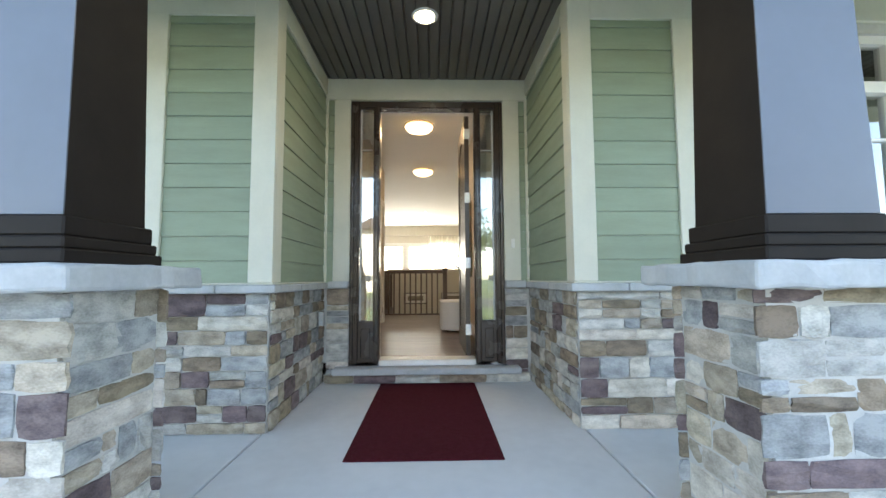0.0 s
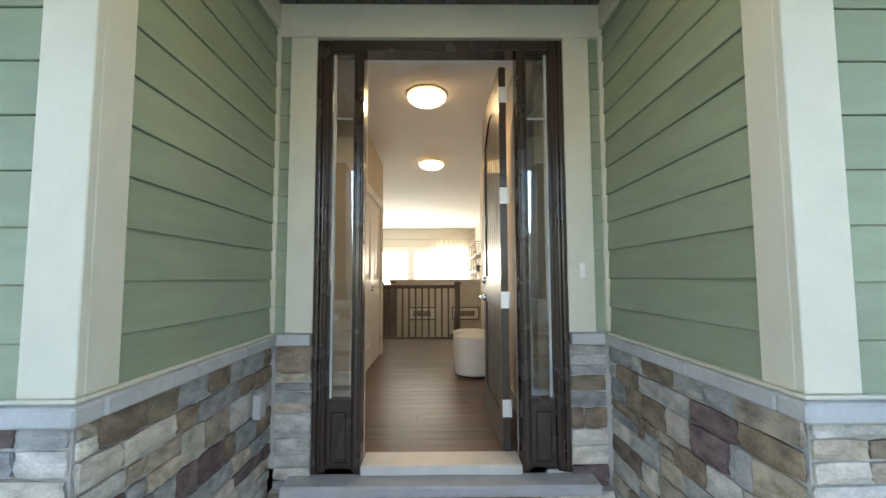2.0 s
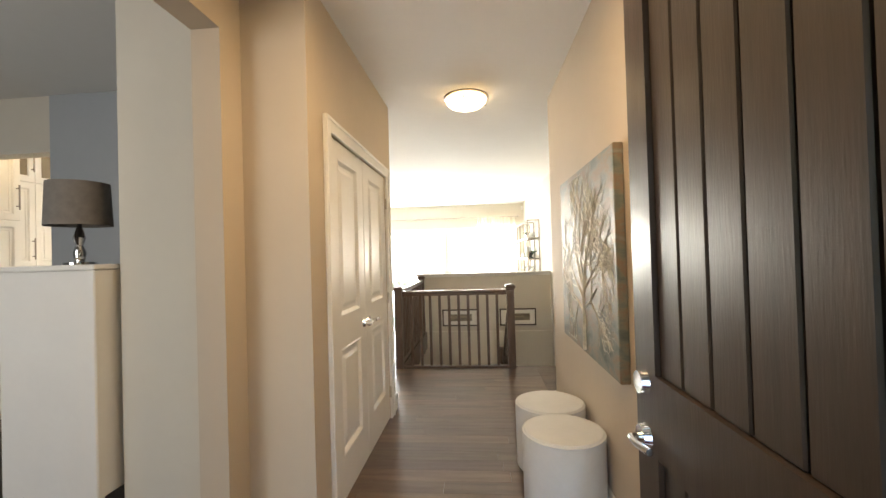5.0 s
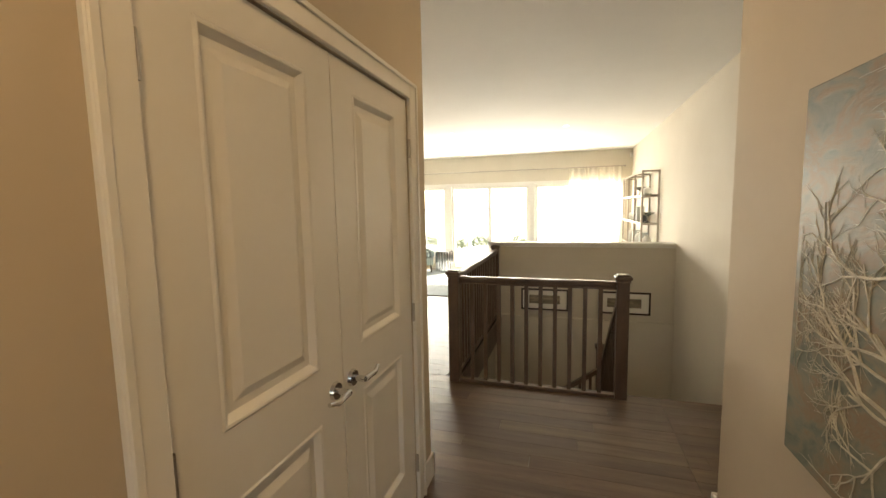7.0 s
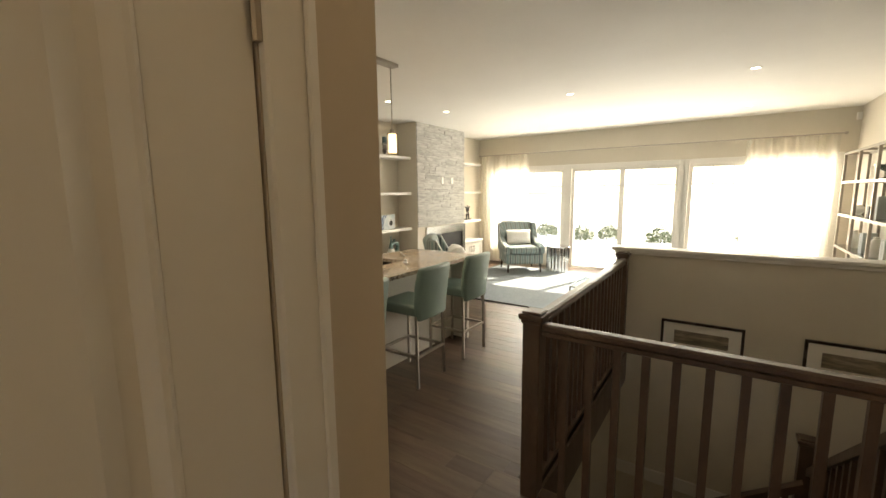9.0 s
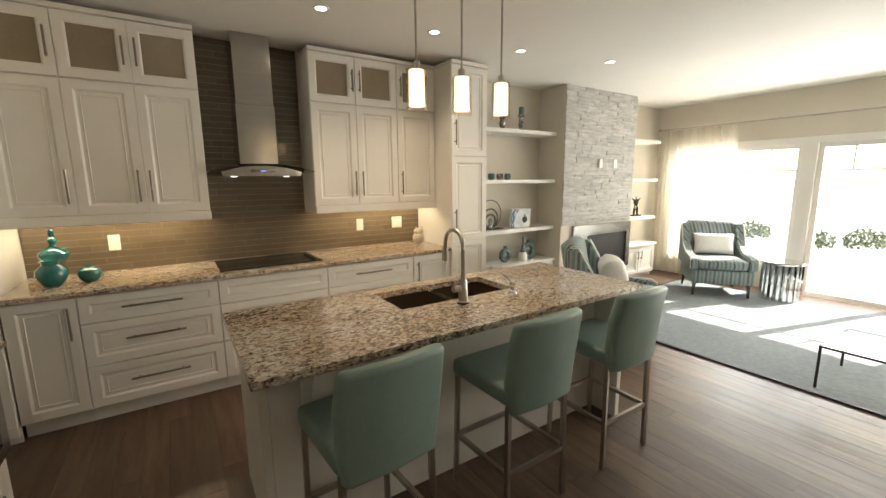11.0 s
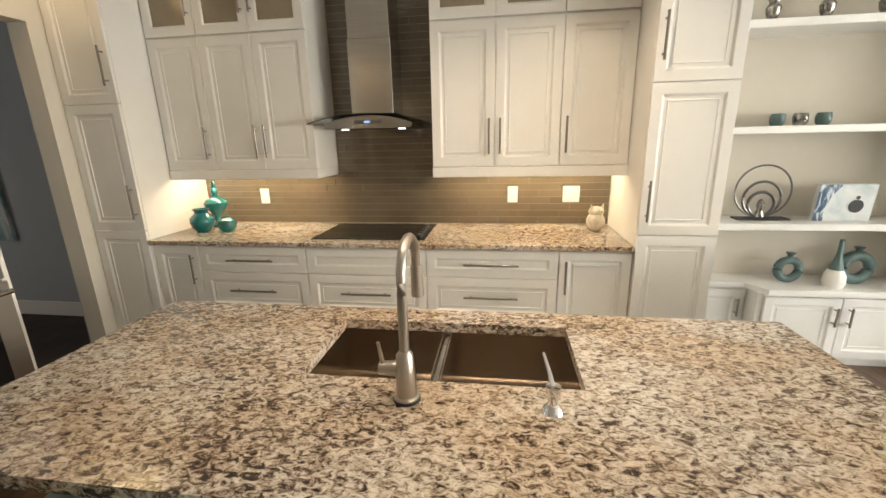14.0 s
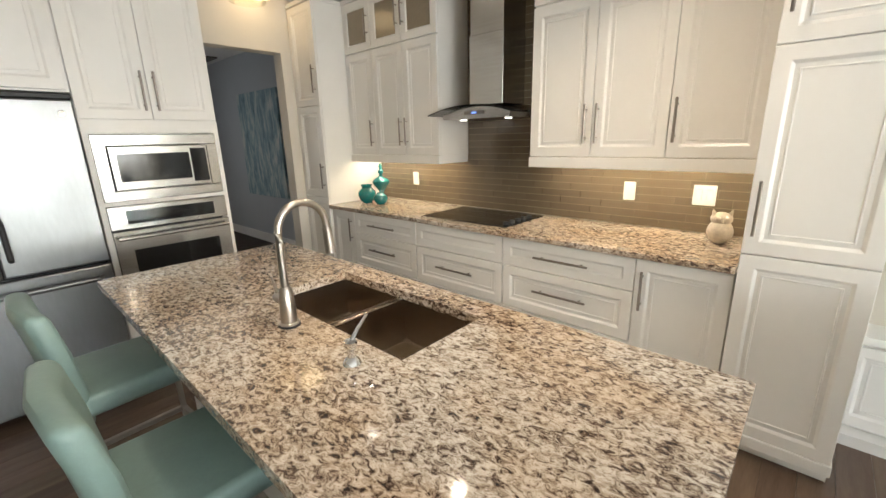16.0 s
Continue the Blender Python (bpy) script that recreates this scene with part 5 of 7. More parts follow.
def slab_with_hole(bm, x0, y0, x1, y1, a0, b0, a1, b1, z0, z1):
    """A worktop with a rectangular cut-out, softened along its outer top edge."""
    o, i = [(x0, y0), (x1, y0), (x1, y1), (x0, y1)], [(a0, b0), (a1, b0), (a1, b1), (a0, b1)]
    v = {(k, z): [bm.verts.new((p[0], p[1], z)) for p in q] for k, q in (("o", o), ("i", i)) for z in (z0, z1)}
    for k in range(4):
        j = (k + 1) % 4
        for z in (z0, z1):
            bm.faces.new((v["o", z][k], v["o", z][j], v["i", z][j], v["i", z][k]))
        for q in "oi":
            bm.faces.new((v[q, z0][k], v[q, z0][j], v[q, z1][j], v[q, z1][k]))
    bmesh.ops.recalc_face_normals(bm, faces=bm.faces)
    es = [e for e in bm.edges if all(w.co.z == z1 for w in e.verts) and all(w in v["o", z1] for w in e.verts)]
    up = [e for e in bm.edges if e.verts[0] in v["o", z0] + v["o", z1] and e.verts[1] in v["o", z0] + v["o", z1] and abs(e.verts[0].co.z - e.verts[1].co.z) > 0.01]
    bmesh.ops.bevel(bm, geom=es + up, offset=0.006, segments=2, affect="EDGES")


SX0, SX1, SY0, SY1 = -3.245, -2.885, 5.30, 6.08
bm = bmesh.new()
slab_with_hole(bm, -3.36, 4.51, -2.47, 6.81, SX0, SY0, SX1, SY1, 0.886, 0.92)
tagged(part("island_worktop", bm, M["granite"]), "speckled brown and cream granite island worktop", "countertop")
sk = thing("sink", "double bowl stainless undermount sink in the island", "sink", pose(0, 0, 0.705))
for y0, y1 in ((SY0 - 0.006, 5.665), (5.69, SY1 + 0.006)):
    x0, x1 = SX0 - 0.006, SX1 + 0.006
    bm = bmesh.new()
    t, h, r = 0.003, 0.18, 0.012
    skin = ((-t, h), (-t, -t), (r, -t), (r, 0.0), (r * 0.3, r * 0.3), (0.0, r), (0.0, h))
    rings = [[bm.verts.new(v) for v in ((x0 + t + e, y0 + t + e, t + z), (x1 - t - e, y0 + t + e, t + z), (x1 - t - e, y1 - t - e, t + z), (x0 + t + e, y1 - t - e, t + z))] for e, z in skin]
    for p, q in zip(rings[:2] + rings[3:6], rings[1:3] + rings[4:]):
        for k in range(4):
            bm.faces.new((p[k], p[(k + 1) % 4], q[(k + 1) % 4], q[k]))
    bm.faces.new(rings[2]), bm.faces.new(rings[3])
    for k in range(4):
        bm.faces.new((rings[-1][k], rings[-1][(k + 1) % 4], rings[0][(k + 1) % 4], rings[0][k]))
    bmesh.ops.recalc_face_normals(bm, faces=bm.faces)
    b = part("bowl", bm, M["steel_s"], sk)
    bm = bmesh.new()
    lathe(bm, [(0.0, 0.0035), (0.03, 0.0035), (0.042, 0.006), (0.045, 0.003)], (x0 + x1) / 2, (y0 + y1) / 2, 0, 20)
    part("drain", bm, M["chrome"], b, soft=True)
part("divider", boxes((SX0 - 0.004, 5.6655, 0.13, SX1 + 0.004, 5.6895, 0.172, 0.006, 2)), M["steel"], sk)

fc = thing("faucet", "brushed nickel gooseneck pull-down faucet", "faucet", pose(-2.80, 5.63, 0.92, 0, 0, 0))
bm = bmesh.new()
lathe(bm, [(0.0, 0), (0.032, 0), (0.032, 0.012), (0.026, 0.016), (0.025, 0.07), (0.021, 0.125), (0.014, 0.135), (0.0, 0.135)])
part("body", bm, M["steel_h"], fc, soft=True)
bm = bmesh.new()
lathe(bm, [(0.0, 0.0005), (0.034, 0.0005), (0.034, 0.008), (0.0, 0.008)])
part("base_ring", bm, M["black"], fc)
arc = [(0, 0, 0.12), (0, 0, 0.28)] + [(-0.085 + 0.085 * math.cos(a * math.pi / 12), 0, 0.31 + 0.085 * math.sin(a * math.pi / 12)) for a in range(0, 12)] + [(-0.172, 0, 0.29)]
bm = bmesh.new()
tube(bm, arc, 0.0125, 14)
part("neck", bm, M["steel_h"], fc, soft=True)
bm = bmesh.new()
rod(bm, (-0.1715, 0, 0.30), (-0.178, 0, 0.21), 0.0155, 0.018, 18)
part("spray_head", bm, M["steel_h"], fc, soft=True)
bm = bmesh.new()
rod(bm, (0, -0.02, 0.085), (0, -0.065, 0.085), 0.02, 0.017, 16)
rod(bm, (0, -0.055, 0.085), (0.012, -0.062, 0.16), 0.006, 0.004, 10)
part("lever", bm, M["steel_h"], fc, soft=True)
sp = thing("soap_dispenser", "small chrome soap dispenser pump", "soap dispenser", pose(-2.79, 5.985, 0.92, 0, 0, 14))
bm = bmesh.new()
lathe(bm, [(0.0, 0), (0.026, 0), (0.022, 0.01), (0.012, 0.02), (0.011, 0.04), (0.018, 0.05), (0.018, 0.066), (0.0, 0.068)], seg=20)
part("body", bm, M["chrome"], sp, soft=True)
bm = bmesh.new()
tube(bm, [(0, 0, 0.06), (-0.03, 0, 0.085), (-0.075, 0, 0.112)], [0.007, 0.0055, 0.004], 8)
part("spout", bm, M["chrome"], sp, soft=True)

# bar stools


def bar_stool(m, label):
    s = thing("bar_stool", label, "bar stool", m, group="island stools")
    bm = bmesh.new()
    box(bm, -0.205, -0.21, 0.60, 0.205, 0.2, 0.685, 0.022, 3)
    part("seat", bm, M["leather"], s, soft=True)
    bm = bmesh.new()
    box(bm, -0.205, 0.165, 0.56, 0.205, 0.23, 1.0, 0.028, 3)
    bmesh.ops.bisect_plane(bm, geom=bm.verts[:] + bm.edges[:] + bm.faces[:], plane_co=(0, 0, 0.7), plane_no=(0, 0, 1))
    bmesh.ops.bisect_plane(bm, geom=bm.verts[:] + bm.edges[:] + bm.faces[:], plane_co=(0, 0, 0.85), plane_no=(0, 0, 1))
    bmesh.ops.bisect_plane(bm, geom=bm.verts[:] + bm.edges[:] + bm.faces[:], plane_co=(0, 0, 0), plane_no=(1, 0, 0))
    for v in bm.verts:
        k = max(0.0, v.co.z - 0.66)
        v.co.y += 0.06 * k + 0.25 * k * k
        v.co.x *= 1 - 0.06 * (v.co.z < 0.6) + 0.05 * math.sin(min(1, k / 0.3) * 3.14)
        v.co.y += 0.02 * (1 - (abs(v.co.x) / 0.2) ** 2)
    part("backrest", bm, M["leather"], s, soft=True)
    for x, y, t in ((-0.185, -0.185, 0.60), (0.185, -0.185, 0.60), (-0.185, 0.19, 0.60), (0.185, 0.19, 0.60)):
        bm = bmesh.new()
        rod(bm, (x * 1.04, y * 1.05, 0.0), (x, y, t), 0.015, 0.015, 4)
        part("leg", bm, M["steel_h"], s)
    part("footrest", boxes((-0.18, -0.2, 0.25, 0.18, -0.18, 0.272)), M["steel_h"], s)
    for x in (-0.196, 0.176):
        part("stretcher", boxes((x, -0.18, 0.25, x + 0.02, 0.19, 0.272)), M["steel_h"], s)
    part("back_stretcher", boxes((-0.18, 0.185, 0.25, 0.18, 0.203, 0.272)), M["steel_h"], s)
    return s


st1 = bar_stool(pose(-2.475, 4.91, 0, 0, 0, -86), "seafoam green leather bar stool, turned slightly from the island")
copy_thing(st1, pose(-2.475, 5.68, 0, 0, 0, -89))["label"] = "seafoam green leather bar stool on brushed metal legs"
copy_thing(st1, pose(-2.475, 6.40, 0, 0, 0, -91))["label"] = "seafoam green leather bar stool near the island end"

# pendant over the island
pd = thing("pendant_light", "three-light pendant with lit frosted glass cylinders on a nickel bar", "pendant light", pose(-2.90, 5.69, CEIL))
part("canopy", boxes((-0.045, -0.36, -0.03, 0.045, 0.34, -0.0, 0.004)), M["steel_h"], pd)
for y in (-0.27, 0.005, 0.28):
    bm = bmesh.new()
    rod(bm, (0, y, -0.03), (0, y, -0.62), 0.0055, seg=8)
    rod(bm, (0, y, -0.58), (0, y, -0.62), 0.018, seg=14)
    part("stem", bm, M["steel_h"], pd)
    bm = bmesh.new()
    lathe(bm, [(0.0, -0.62), (0.036, -0.62), (0.038, -0.63), (0.040, -0.79), (0.036, -0.79), (0.0, -0.785)], 0, y, 0, 24)
    part("inner_shade", bm, M["pend_glow"], pd, "lit frosted glass cylinder", True)
    bm = bmesh.new()
    lathe(bm, [(0.052, -0.615), (0.054, -0.81), (0.052, -0.81), (0.050, -0.615), (0.052, -0.615)], 0, y, 0, 24)
    part("outer_shade", bm, M["glass_shade"], pd, "clear outer glass", True)
    area_lamp("pendant_lamp", pose(-2.90, 5.69 + y, CEIL - 0.815), 0.07, 0.35, WARM)

# recessed spots
for x, y in ((-3.98, 4.40), (-4.0, 5.32), (-3.98, 6.21), (-3.97, 7.13), (-3.76, 8.15), (-1.96, 8.15), (-0.17, 8.16), (-0.15, 10.34), (-2.0, 10.4)):
    p = thing("recessed_spot", "small white recessed ceiling spot, lit", "ceiling light", pose(x, y, CEIL), group="recessed spots")
    bm = bmesh.new()
    lathe(bm, [(0.036, -0.002), (0.05, -0.006), (0.055, 0.0), (0.0, 0.0)], seg=24)
    part("ring", bm, M["white"], p, soft=True)
    bm = bmesh.new()
    lathe(bm, [(0.0, -0.005), (0.036, -0.003), (0.0, -0.001)], seg=20)
    part("lens", bm, M["pot_glow"], p)
    if x < -3.5 and y < 7:
        area_lamp("spot_lamp", pose(x, y, CEIL - 0.012), 0.07, 0.1 if y < 5 else (0.6 if y < 6 else 1.6), (1, 0.8, 0.58), spread=110)

copy_thing(LAMP_COPY, pose(-4.02, 3.24, CEIL))
# wall plates
for x, y, z, w in ((KIT + 0.008, 3.947, 1.136, 0.075), (KIT + 0.008, 5.943, 1.142, 0.075), (KIT + 0.008, 6.367, 1.142, 0.12)):
    p = thing("switch_plate", "white switch plate on the glass tiles", "switch", pose(x, y, z, 0, 0, 90), group="switch plates")
    part("plate", boxes((-w / 2, -0.007, -0.06, w / 2, 0.0, 0.06, 0.003)), M["plate"], p)
    for k in range(1 if w < 0.1 else 2):
        cx = 0 if w < 0.1 else (-0.028 + 0.056 * k)
        part("rocker", boxes((cx - 0.017, -0.011, -0.034, cx + 0.017, -0.007, 0.034, 0.002)), M["plate"], p)

# teal ceramics and owl on the worktop
v = tagged(part("ginger_jar", bmesh.new(), M["teal"]), "tall teal glazed jar with a stacked finial lid", "jar")
bm = bmesh.new()
lathe(bm, [(0.0, 0), (0.05, 0), (0.053, 0.012), (0.04, 0.025), (0.03, 0.05), (0.024, 0.075), (0.03, 0.095), (0.058, 0.13), (0.084, 0.17), (0.086, 0.19), (0.07, 0.212), (0.04, 0.228), (0.02, 0.24), (0.016, 0.255), (0.028, 0.275), (0.026, 0.29), (0.012, 0.305), (0.018, 0.325), (0.014, 0.345), (0.006, 0.36), (0.0, 0.362)])
bm.to_mesh(v.data), smooth(v.data)
v.location = (-4.86, 3.63, 0.92)
v = tagged(part("urn_vase", bmesh.new(), M["teal"]), "squat teal glazed urn with an open neck", "vase")
bm = bmesh.new()
lathe(bm, [(0.0, 0), (0.045, 0), (0.07, 0.03), (0.086, 0.07), (0.082, 0.105), (0.06, 0.13), (0.045, 0.142), (0.048, 0.155), (0.06, 0.172), (0.056, 0.172), (0.04, 0.15), (0.0, 0.14)])
bm.to_mesh(v.data), smooth(v.data)
v.location = (-4.67, 3.64, 0.92)
v = thing("lidded_pot", "small round teal glazed pot with a knob lid", "pot", pose(-4.68, 3.83, 0.92))
bm = bmesh.new()
lathe(bm, [(0.0, 0), (0.035, 0), (0.06, 0.025), (0.068, 0.055), (0.058, 0.085), (0.036, 0.1), (0.0, 0.1)])
part("pot", bm, M["teal"], v, soft=True)
bm = bmesh.new()
lathe(bm, [(0.037, 0.1), (0.03, 0.108), (0.008, 0.113), (0.007, 0.12), (0.011, 0.127), (0.0, 0.132)])
part("lid", bm, M["teal"], v, soft=True)
bm = bmesh.new()
bmesh.ops.create_uvsphere(bm, u_segments=24, v_segments=16, radius=1)
for q in bm.verts:
    z = q.co.z
    r = 0.062 if z < 0 else 0.062 - 0.006 * z
    q.co = Vector((q.co.x * r, q.co.y * r, 0.068 + z * 0.068))
top = bmesh.ops.create_uvsphere(bm, u_segments=20, v_segments=12, radius=1)["verts"]
for q in top:
    q.co = Vector((q.co.x * 0.05, q.co.y * 0.052, 0.135 + q.co.z * 0.036))
for s in (-1, 1):
    rod(bm, (0.01, s * 0.034, 0.155), (0.008, s * 0.044, 0.185), 0.014, 0.003, 8)
    e = bmesh.ops.create_uvsphere(bm, u_segments=12, v_segments=8, radius=0.014)["verts"]
    bmesh.ops.translate(bm, verts=e, vec=(0.041, s * 0.02, 0.14))
rod(bm, (0.045, 0, 0.135), (0.058, 0, 0.122), 0.008, 0.002, 8)
tagged(part("owl_figurine", bm, M["owl"], soft=True), "small bisque ceramic owl figurine on the worktop", "figurine").matrix_world = pose(-4.80, 6.50, 0.92, 0, 0, 15)

# oven tower
ov = thing("oven_tower", "cream tall cabinet holding a microwave and a wall oven", "oven cabinet", pose(-2.655, 3.65, 0, 0, 0, 180))
w = 0.745
part("body", boxes((0, 0.021, 0.105, 0.03, 0.62, 2.665), (w - 0.03, 0.021, 0.105, w, 0.62, 2.665), (0.03, 0.021, 1.62, w - 0.03, 0.62, 2.665), (0.03, 0.021, 1.145, w - 0.03, 0.62, 1.165), (0.03, 0.021, 0.105, w - 0.03, 0.62, 0.47), (0.03, 0.45, 0.47, w - 0.03, 0.62, 1.62)), M["cab"], ov)
part("face_frame", boxes((0, 0, 0.47, 0.03, 0.021, 1.655), (w - 0.03, 0, 0.47, w, 0.021, 1.655), (0.03, 0, 1.575, w - 0.03, 0.021, 1.655), (0.03, 0, 1.143, w - 0.03, 0.021, 1.168)), M["cab"], ov)
for i in range(2):
    front(ov, i * w / 2, 1.658, w / 2, 1.0, (w / 2 - 0.035 if i == 0 else 0.035, 0.17, 0.22, True))
front(ov, 0, 0.115, w, 0.35, (w / 2, 0.25, 0.33, False), nm="drawer")
mw = thing("microwave", "stainless built-in microwave with a black glass window", "microwave", pose(-2.685, 3.65, 1.17, 0, 0, 180))
part("trim_frame", boxes((0, -0.012, 0, 0.685, 0.0, 0.062, 0.003), (0, -0.012, 0.335, 0.685, 0.0, 0.4, 0.003), (0, -0.012, 0.062, 0.065, 0.0, 0.335, 0.003), (0.62, -0.012, 0.062, 0.685, 0.0, 0.335, 0.003)), M["steel"], mw)
part("door", boxes((0.07, -0.02, 0.067, 0.616, 0.0, 0.33, 0.003)), M["steel"], mw)
part("window", boxes((0.105, -0.0225, 0.115, 0.5, -0.0205, 0.285)), M["black_glass"], mw, "black glass window")
part("keypad", boxes((0.51, -0.0225, 0.09, 0.605, -0.0205, 0.31)), M["black_glass"], mw, "black keypad panel")
part("body", boxes((0.07, 0.001, 0.067, 0.616, 0.4, 0.33)), M["black"], mw)
part("badge", boxes((0.33, -0.0235, 0.08, 0.35, -0.0205, 0.1, 0.002)), M["chrome"], mw)
wo = thing("wall_oven", "stainless wall oven with a black glass door and bar handle", "oven", pose(-2.685, 3.65, 0.48, 0, 0, 180))
part("control_panel", boxes((0, -0.02, 0.515, 0.685, 0.0, 0.66, 0.003)), M["steel"], wo)
part("display", boxes((0.09, -0.0225, 0.545, 0.6, -0.0205, 0.63)), M["black_glass"], wo, "black display strip")
part("door", boxes((0, -0.03, 0.0, 0.685, 0.0, 0.505, 0.003)), M["steel"], wo)
part("window", boxes((0.09, -0.0325, 0.06, 0.6, -0.0305, 0.38)), M["black_glass"], wo, "black glass oven window")
part("body", boxes((0.03, 0.001, 0.0, 0.655, 0.42, 0.65)), M["black"], wo)
bm = bmesh.new()
rod(bm, (0.02, -0.07, 0.465), (0.665, -0.07, 0.465), 0.012, seg=14)
for x in (0.05, 0.635):
    rod(bm, (x, -0.07, 0.465), (x, -0.029, 0.465), 0.009, seg=10)
part("handle", bm, M["steel"], wo, "stainless bar handle", True)

# refrigerator and cabinet above
fr = thing("refrigerator", "stainless french door refrigerator with a freezer drawer", "refrigerator", pose(-1.735, 3.76, 0, 0, 0, 180))
w = 0.905
part("body", boxes((0.01, 0.065, 0.03, w - 0.01, 0.7, 1.77)), M["black"], fr)
part("hinge_cover", boxes((0.0, 0.02, 1.755, w, 0.2, 1.785, 0.006)), M["black"], fr)
for i in range(2):
    x0 = 0.002 + i * (w / 2)
    d = part("door", boxes((x0, 0.0, 0.838, x0 + w / 2 - 0.004, 0.062, 1.752, 0.01, 2)), M["steel_f"], fr, soft=False)
    hx = w / 2 + (-0.045 if i == 0 else 0.045)
    bm = bmesh.new()
    tube(bm, [(hx, 0.0, 0.93), (hx, -0.045, 0.95), (hx, -0.055, 1.13), (hx, -0.045, 1.31), (hx, 0.0, 1.33)], 0.013, 10)
    part("handle", bm, M["black"], d, "dark bar handle", True)
d = part("freezer_drawer", boxes((0.002, 0.0, 0.06, w - 0.002, 0.062, 0.822, 0.01, 2)), M["steel_f"], fr)
bm = bmesh.new()
tube(bm, [(0.06, 0.0, 0.755), (0.08, -0.05, 0.755), (w / 2, -0.058, 0.755), (w - 0.08, -0.05, 0.755), (w - 0.06, 0.0, 0.755)], 0.013, 10)
part("handle", bm, M["steel_f"], d, "stainless bar handle", True)
bm = bmesh.new()
rod(bm, (w - 0.06, 0.001, 1.68), (w - 0.06, -0.004, 1.68), 0.016, seg=18)
part("badge", bm, M["chrome"], fr)
fcab = thing("fridge_cabinet", "cream cabinet and side panels round the refrigerator", "cabinet", pose(-1.735, 3.66, 0, 0, 0, 180))
part("body", boxes((-0.02, 0.021, 1.80, w + 0.012, 0.62, 2.665), (-0.03, 0.0, 0.0, -0.002, 0.62, 2.665)), M["cab"], fcab)
for i in range(2):
    front(fcab, i * w / 2, 1.81, w / 2, 0.85, (w / 2 - 0.035 if i == 0 else 0.035, 0.14, 0.2, True))

# painting in the dim room beyond the opening
pt = thing("abstract_painting", "large abstract canvas in washed blue and grey", "painting", pose(-5.028, 0.22, 0.74, 0, 0, 90))
part("canvas", boxes((0, -0.035, 0, 1.22, 0, 1.46, 0.004)), ramp_mat("washed blue abstract paint", ((0.3, (0.06, 0.12, 0.15)), (0.48, (0.2, 0.3, 0.33)), (0.6, (0.42, 0.46, 0.44)), (0.75, (0.6, 0.58, 0.5))), 4, 0.6, stretch=(1, 2.5, 0.7), bump=0.3), pt)

# ---- living room ----
# fireplace
fp = thing("fireplace", "pale stacked stone chimney breast with a steel framed gas fire", "fireplace", kind="structure")
FX, F0, F1 = -4.62, 8.53, 10.03
part("chimney_breast", boxes((KIT, F0, 0.0, FX - 0.012, F1, CEIL - 0.001)), M["wall"], fp)
part("surround", boxes((FX - 0.011, 8.74, 0.82, FX + 0.03, 10.02, 0.972, 0.004), (FX - 0.011, 8.74, 0.30, FX + 0.03, 9.03, 0.819, 0.004), (FX - 0.011, 9.93, 0.30, FX + 0.03, 10.02, 0.819, 0.004), (FX - 0.011, 9.03, 0.30, FX + 0.03, 9.93, 0.36, 0.004)), M["steel"], fp, "brushed steel surround")
part("firebox", boxes((FX - 0.0115, 9.031, 0.361, FX - 0.004, 9.929, 0.818)), M["black"], fp, "black firebox glass")
fs_rng = random.Random(21)
LEDGER = []
z = 0.985
while z < CEIL - 0.02:
    h = fs_rng.choice((0.03, 0.038, 0.048, 0.06))
    if z + h > CEIL - 0.03:
        h = CEIL - 0.003 - z
    y = F0 + 0.002
    while y < F1 - 0.01:
        ln = fs_rng.uniform(0.14, 0.42)
        if y + ln > F1 - 0.1:
            ln = F1 - y
        LEDGER.append((y, z, ln, h, fs_rng.uniform(0.013, 0.027)))
        y += ln
    z += h
for y in (9.23, 9.55):
    p = thing("wall_outlet", "white outlet plate set into the stone", "outlet", pose(FX + 0.024, y, 1.79, 0, 0, 90), group="chimney outlets")
    part("plate", boxes((-0.036, -0.012, -0.058, 0.036, 0.002, 0.058, 0.003)), M["plate"], p)

# shelves and built-in base units on both sides of the chimney
for y0, y1 in ((7.084, F0), (F1, 10.95)):
    for z in (2.175, 1.585, 0.985):
        tagged(part("wall_shelf", boxes((KIT, y0 + 0.002, z - 0.045, -4.75, y1 - 0.002, z, 0.004)), M["white"]), "thick white floating shelf beside the chimney", "shelf", group="floating shelves")
bu = thing("base_unit", "low white built-in cupboard with a stepped front", "cabinet", pose(0, 0, 0), group="built-in base units")
bm = bmesh.new()
prism(bm, [(KIT, 7.084), (-4.84, 7.084), (-4.84, 7.52), (-4.70, 7.6), (-4.70, 8.525), (KIT, 8.525)], 2, 0.52, 0.555)
part("top", bm, M["white"], bu)
part("body", boxes((KIT, 7.086, 0.06, -4.87, 7.56, 0.519), (KIT, 7.562, 0.06, -4.742, 8.52, 0.519), (KIT, 7.086, 0, -4.78, 8.52, 0.059)), M["white"], bu)
for y, w, x in ((7.09, 0.44, -4.868), (7.6, 0.455, -4.74), (8.06, 0.455, -4.74)):
    bm = bmesh.new()
    shaker(bm, w, 0.42, 0.05)
    d = part("door", bm, M["white"], bu)
    d.matrix_local = pose(x + 0.02, y, 0.08, 0, 0, 90)
    bar_handle(d, w - 0.04 if y < 8 else 0.04, 0.30, 0.12, True)
b2u = thing("base_unit", "low white built-in cupboard between fire and windows", "cabinet", pose(0, 0, 0), group="built-in base units")
part("top", boxes((KIT, F1 + 0.002, 0.52, -4.70, 10.97, 0.555, 0.004)), M["white"], b2u)
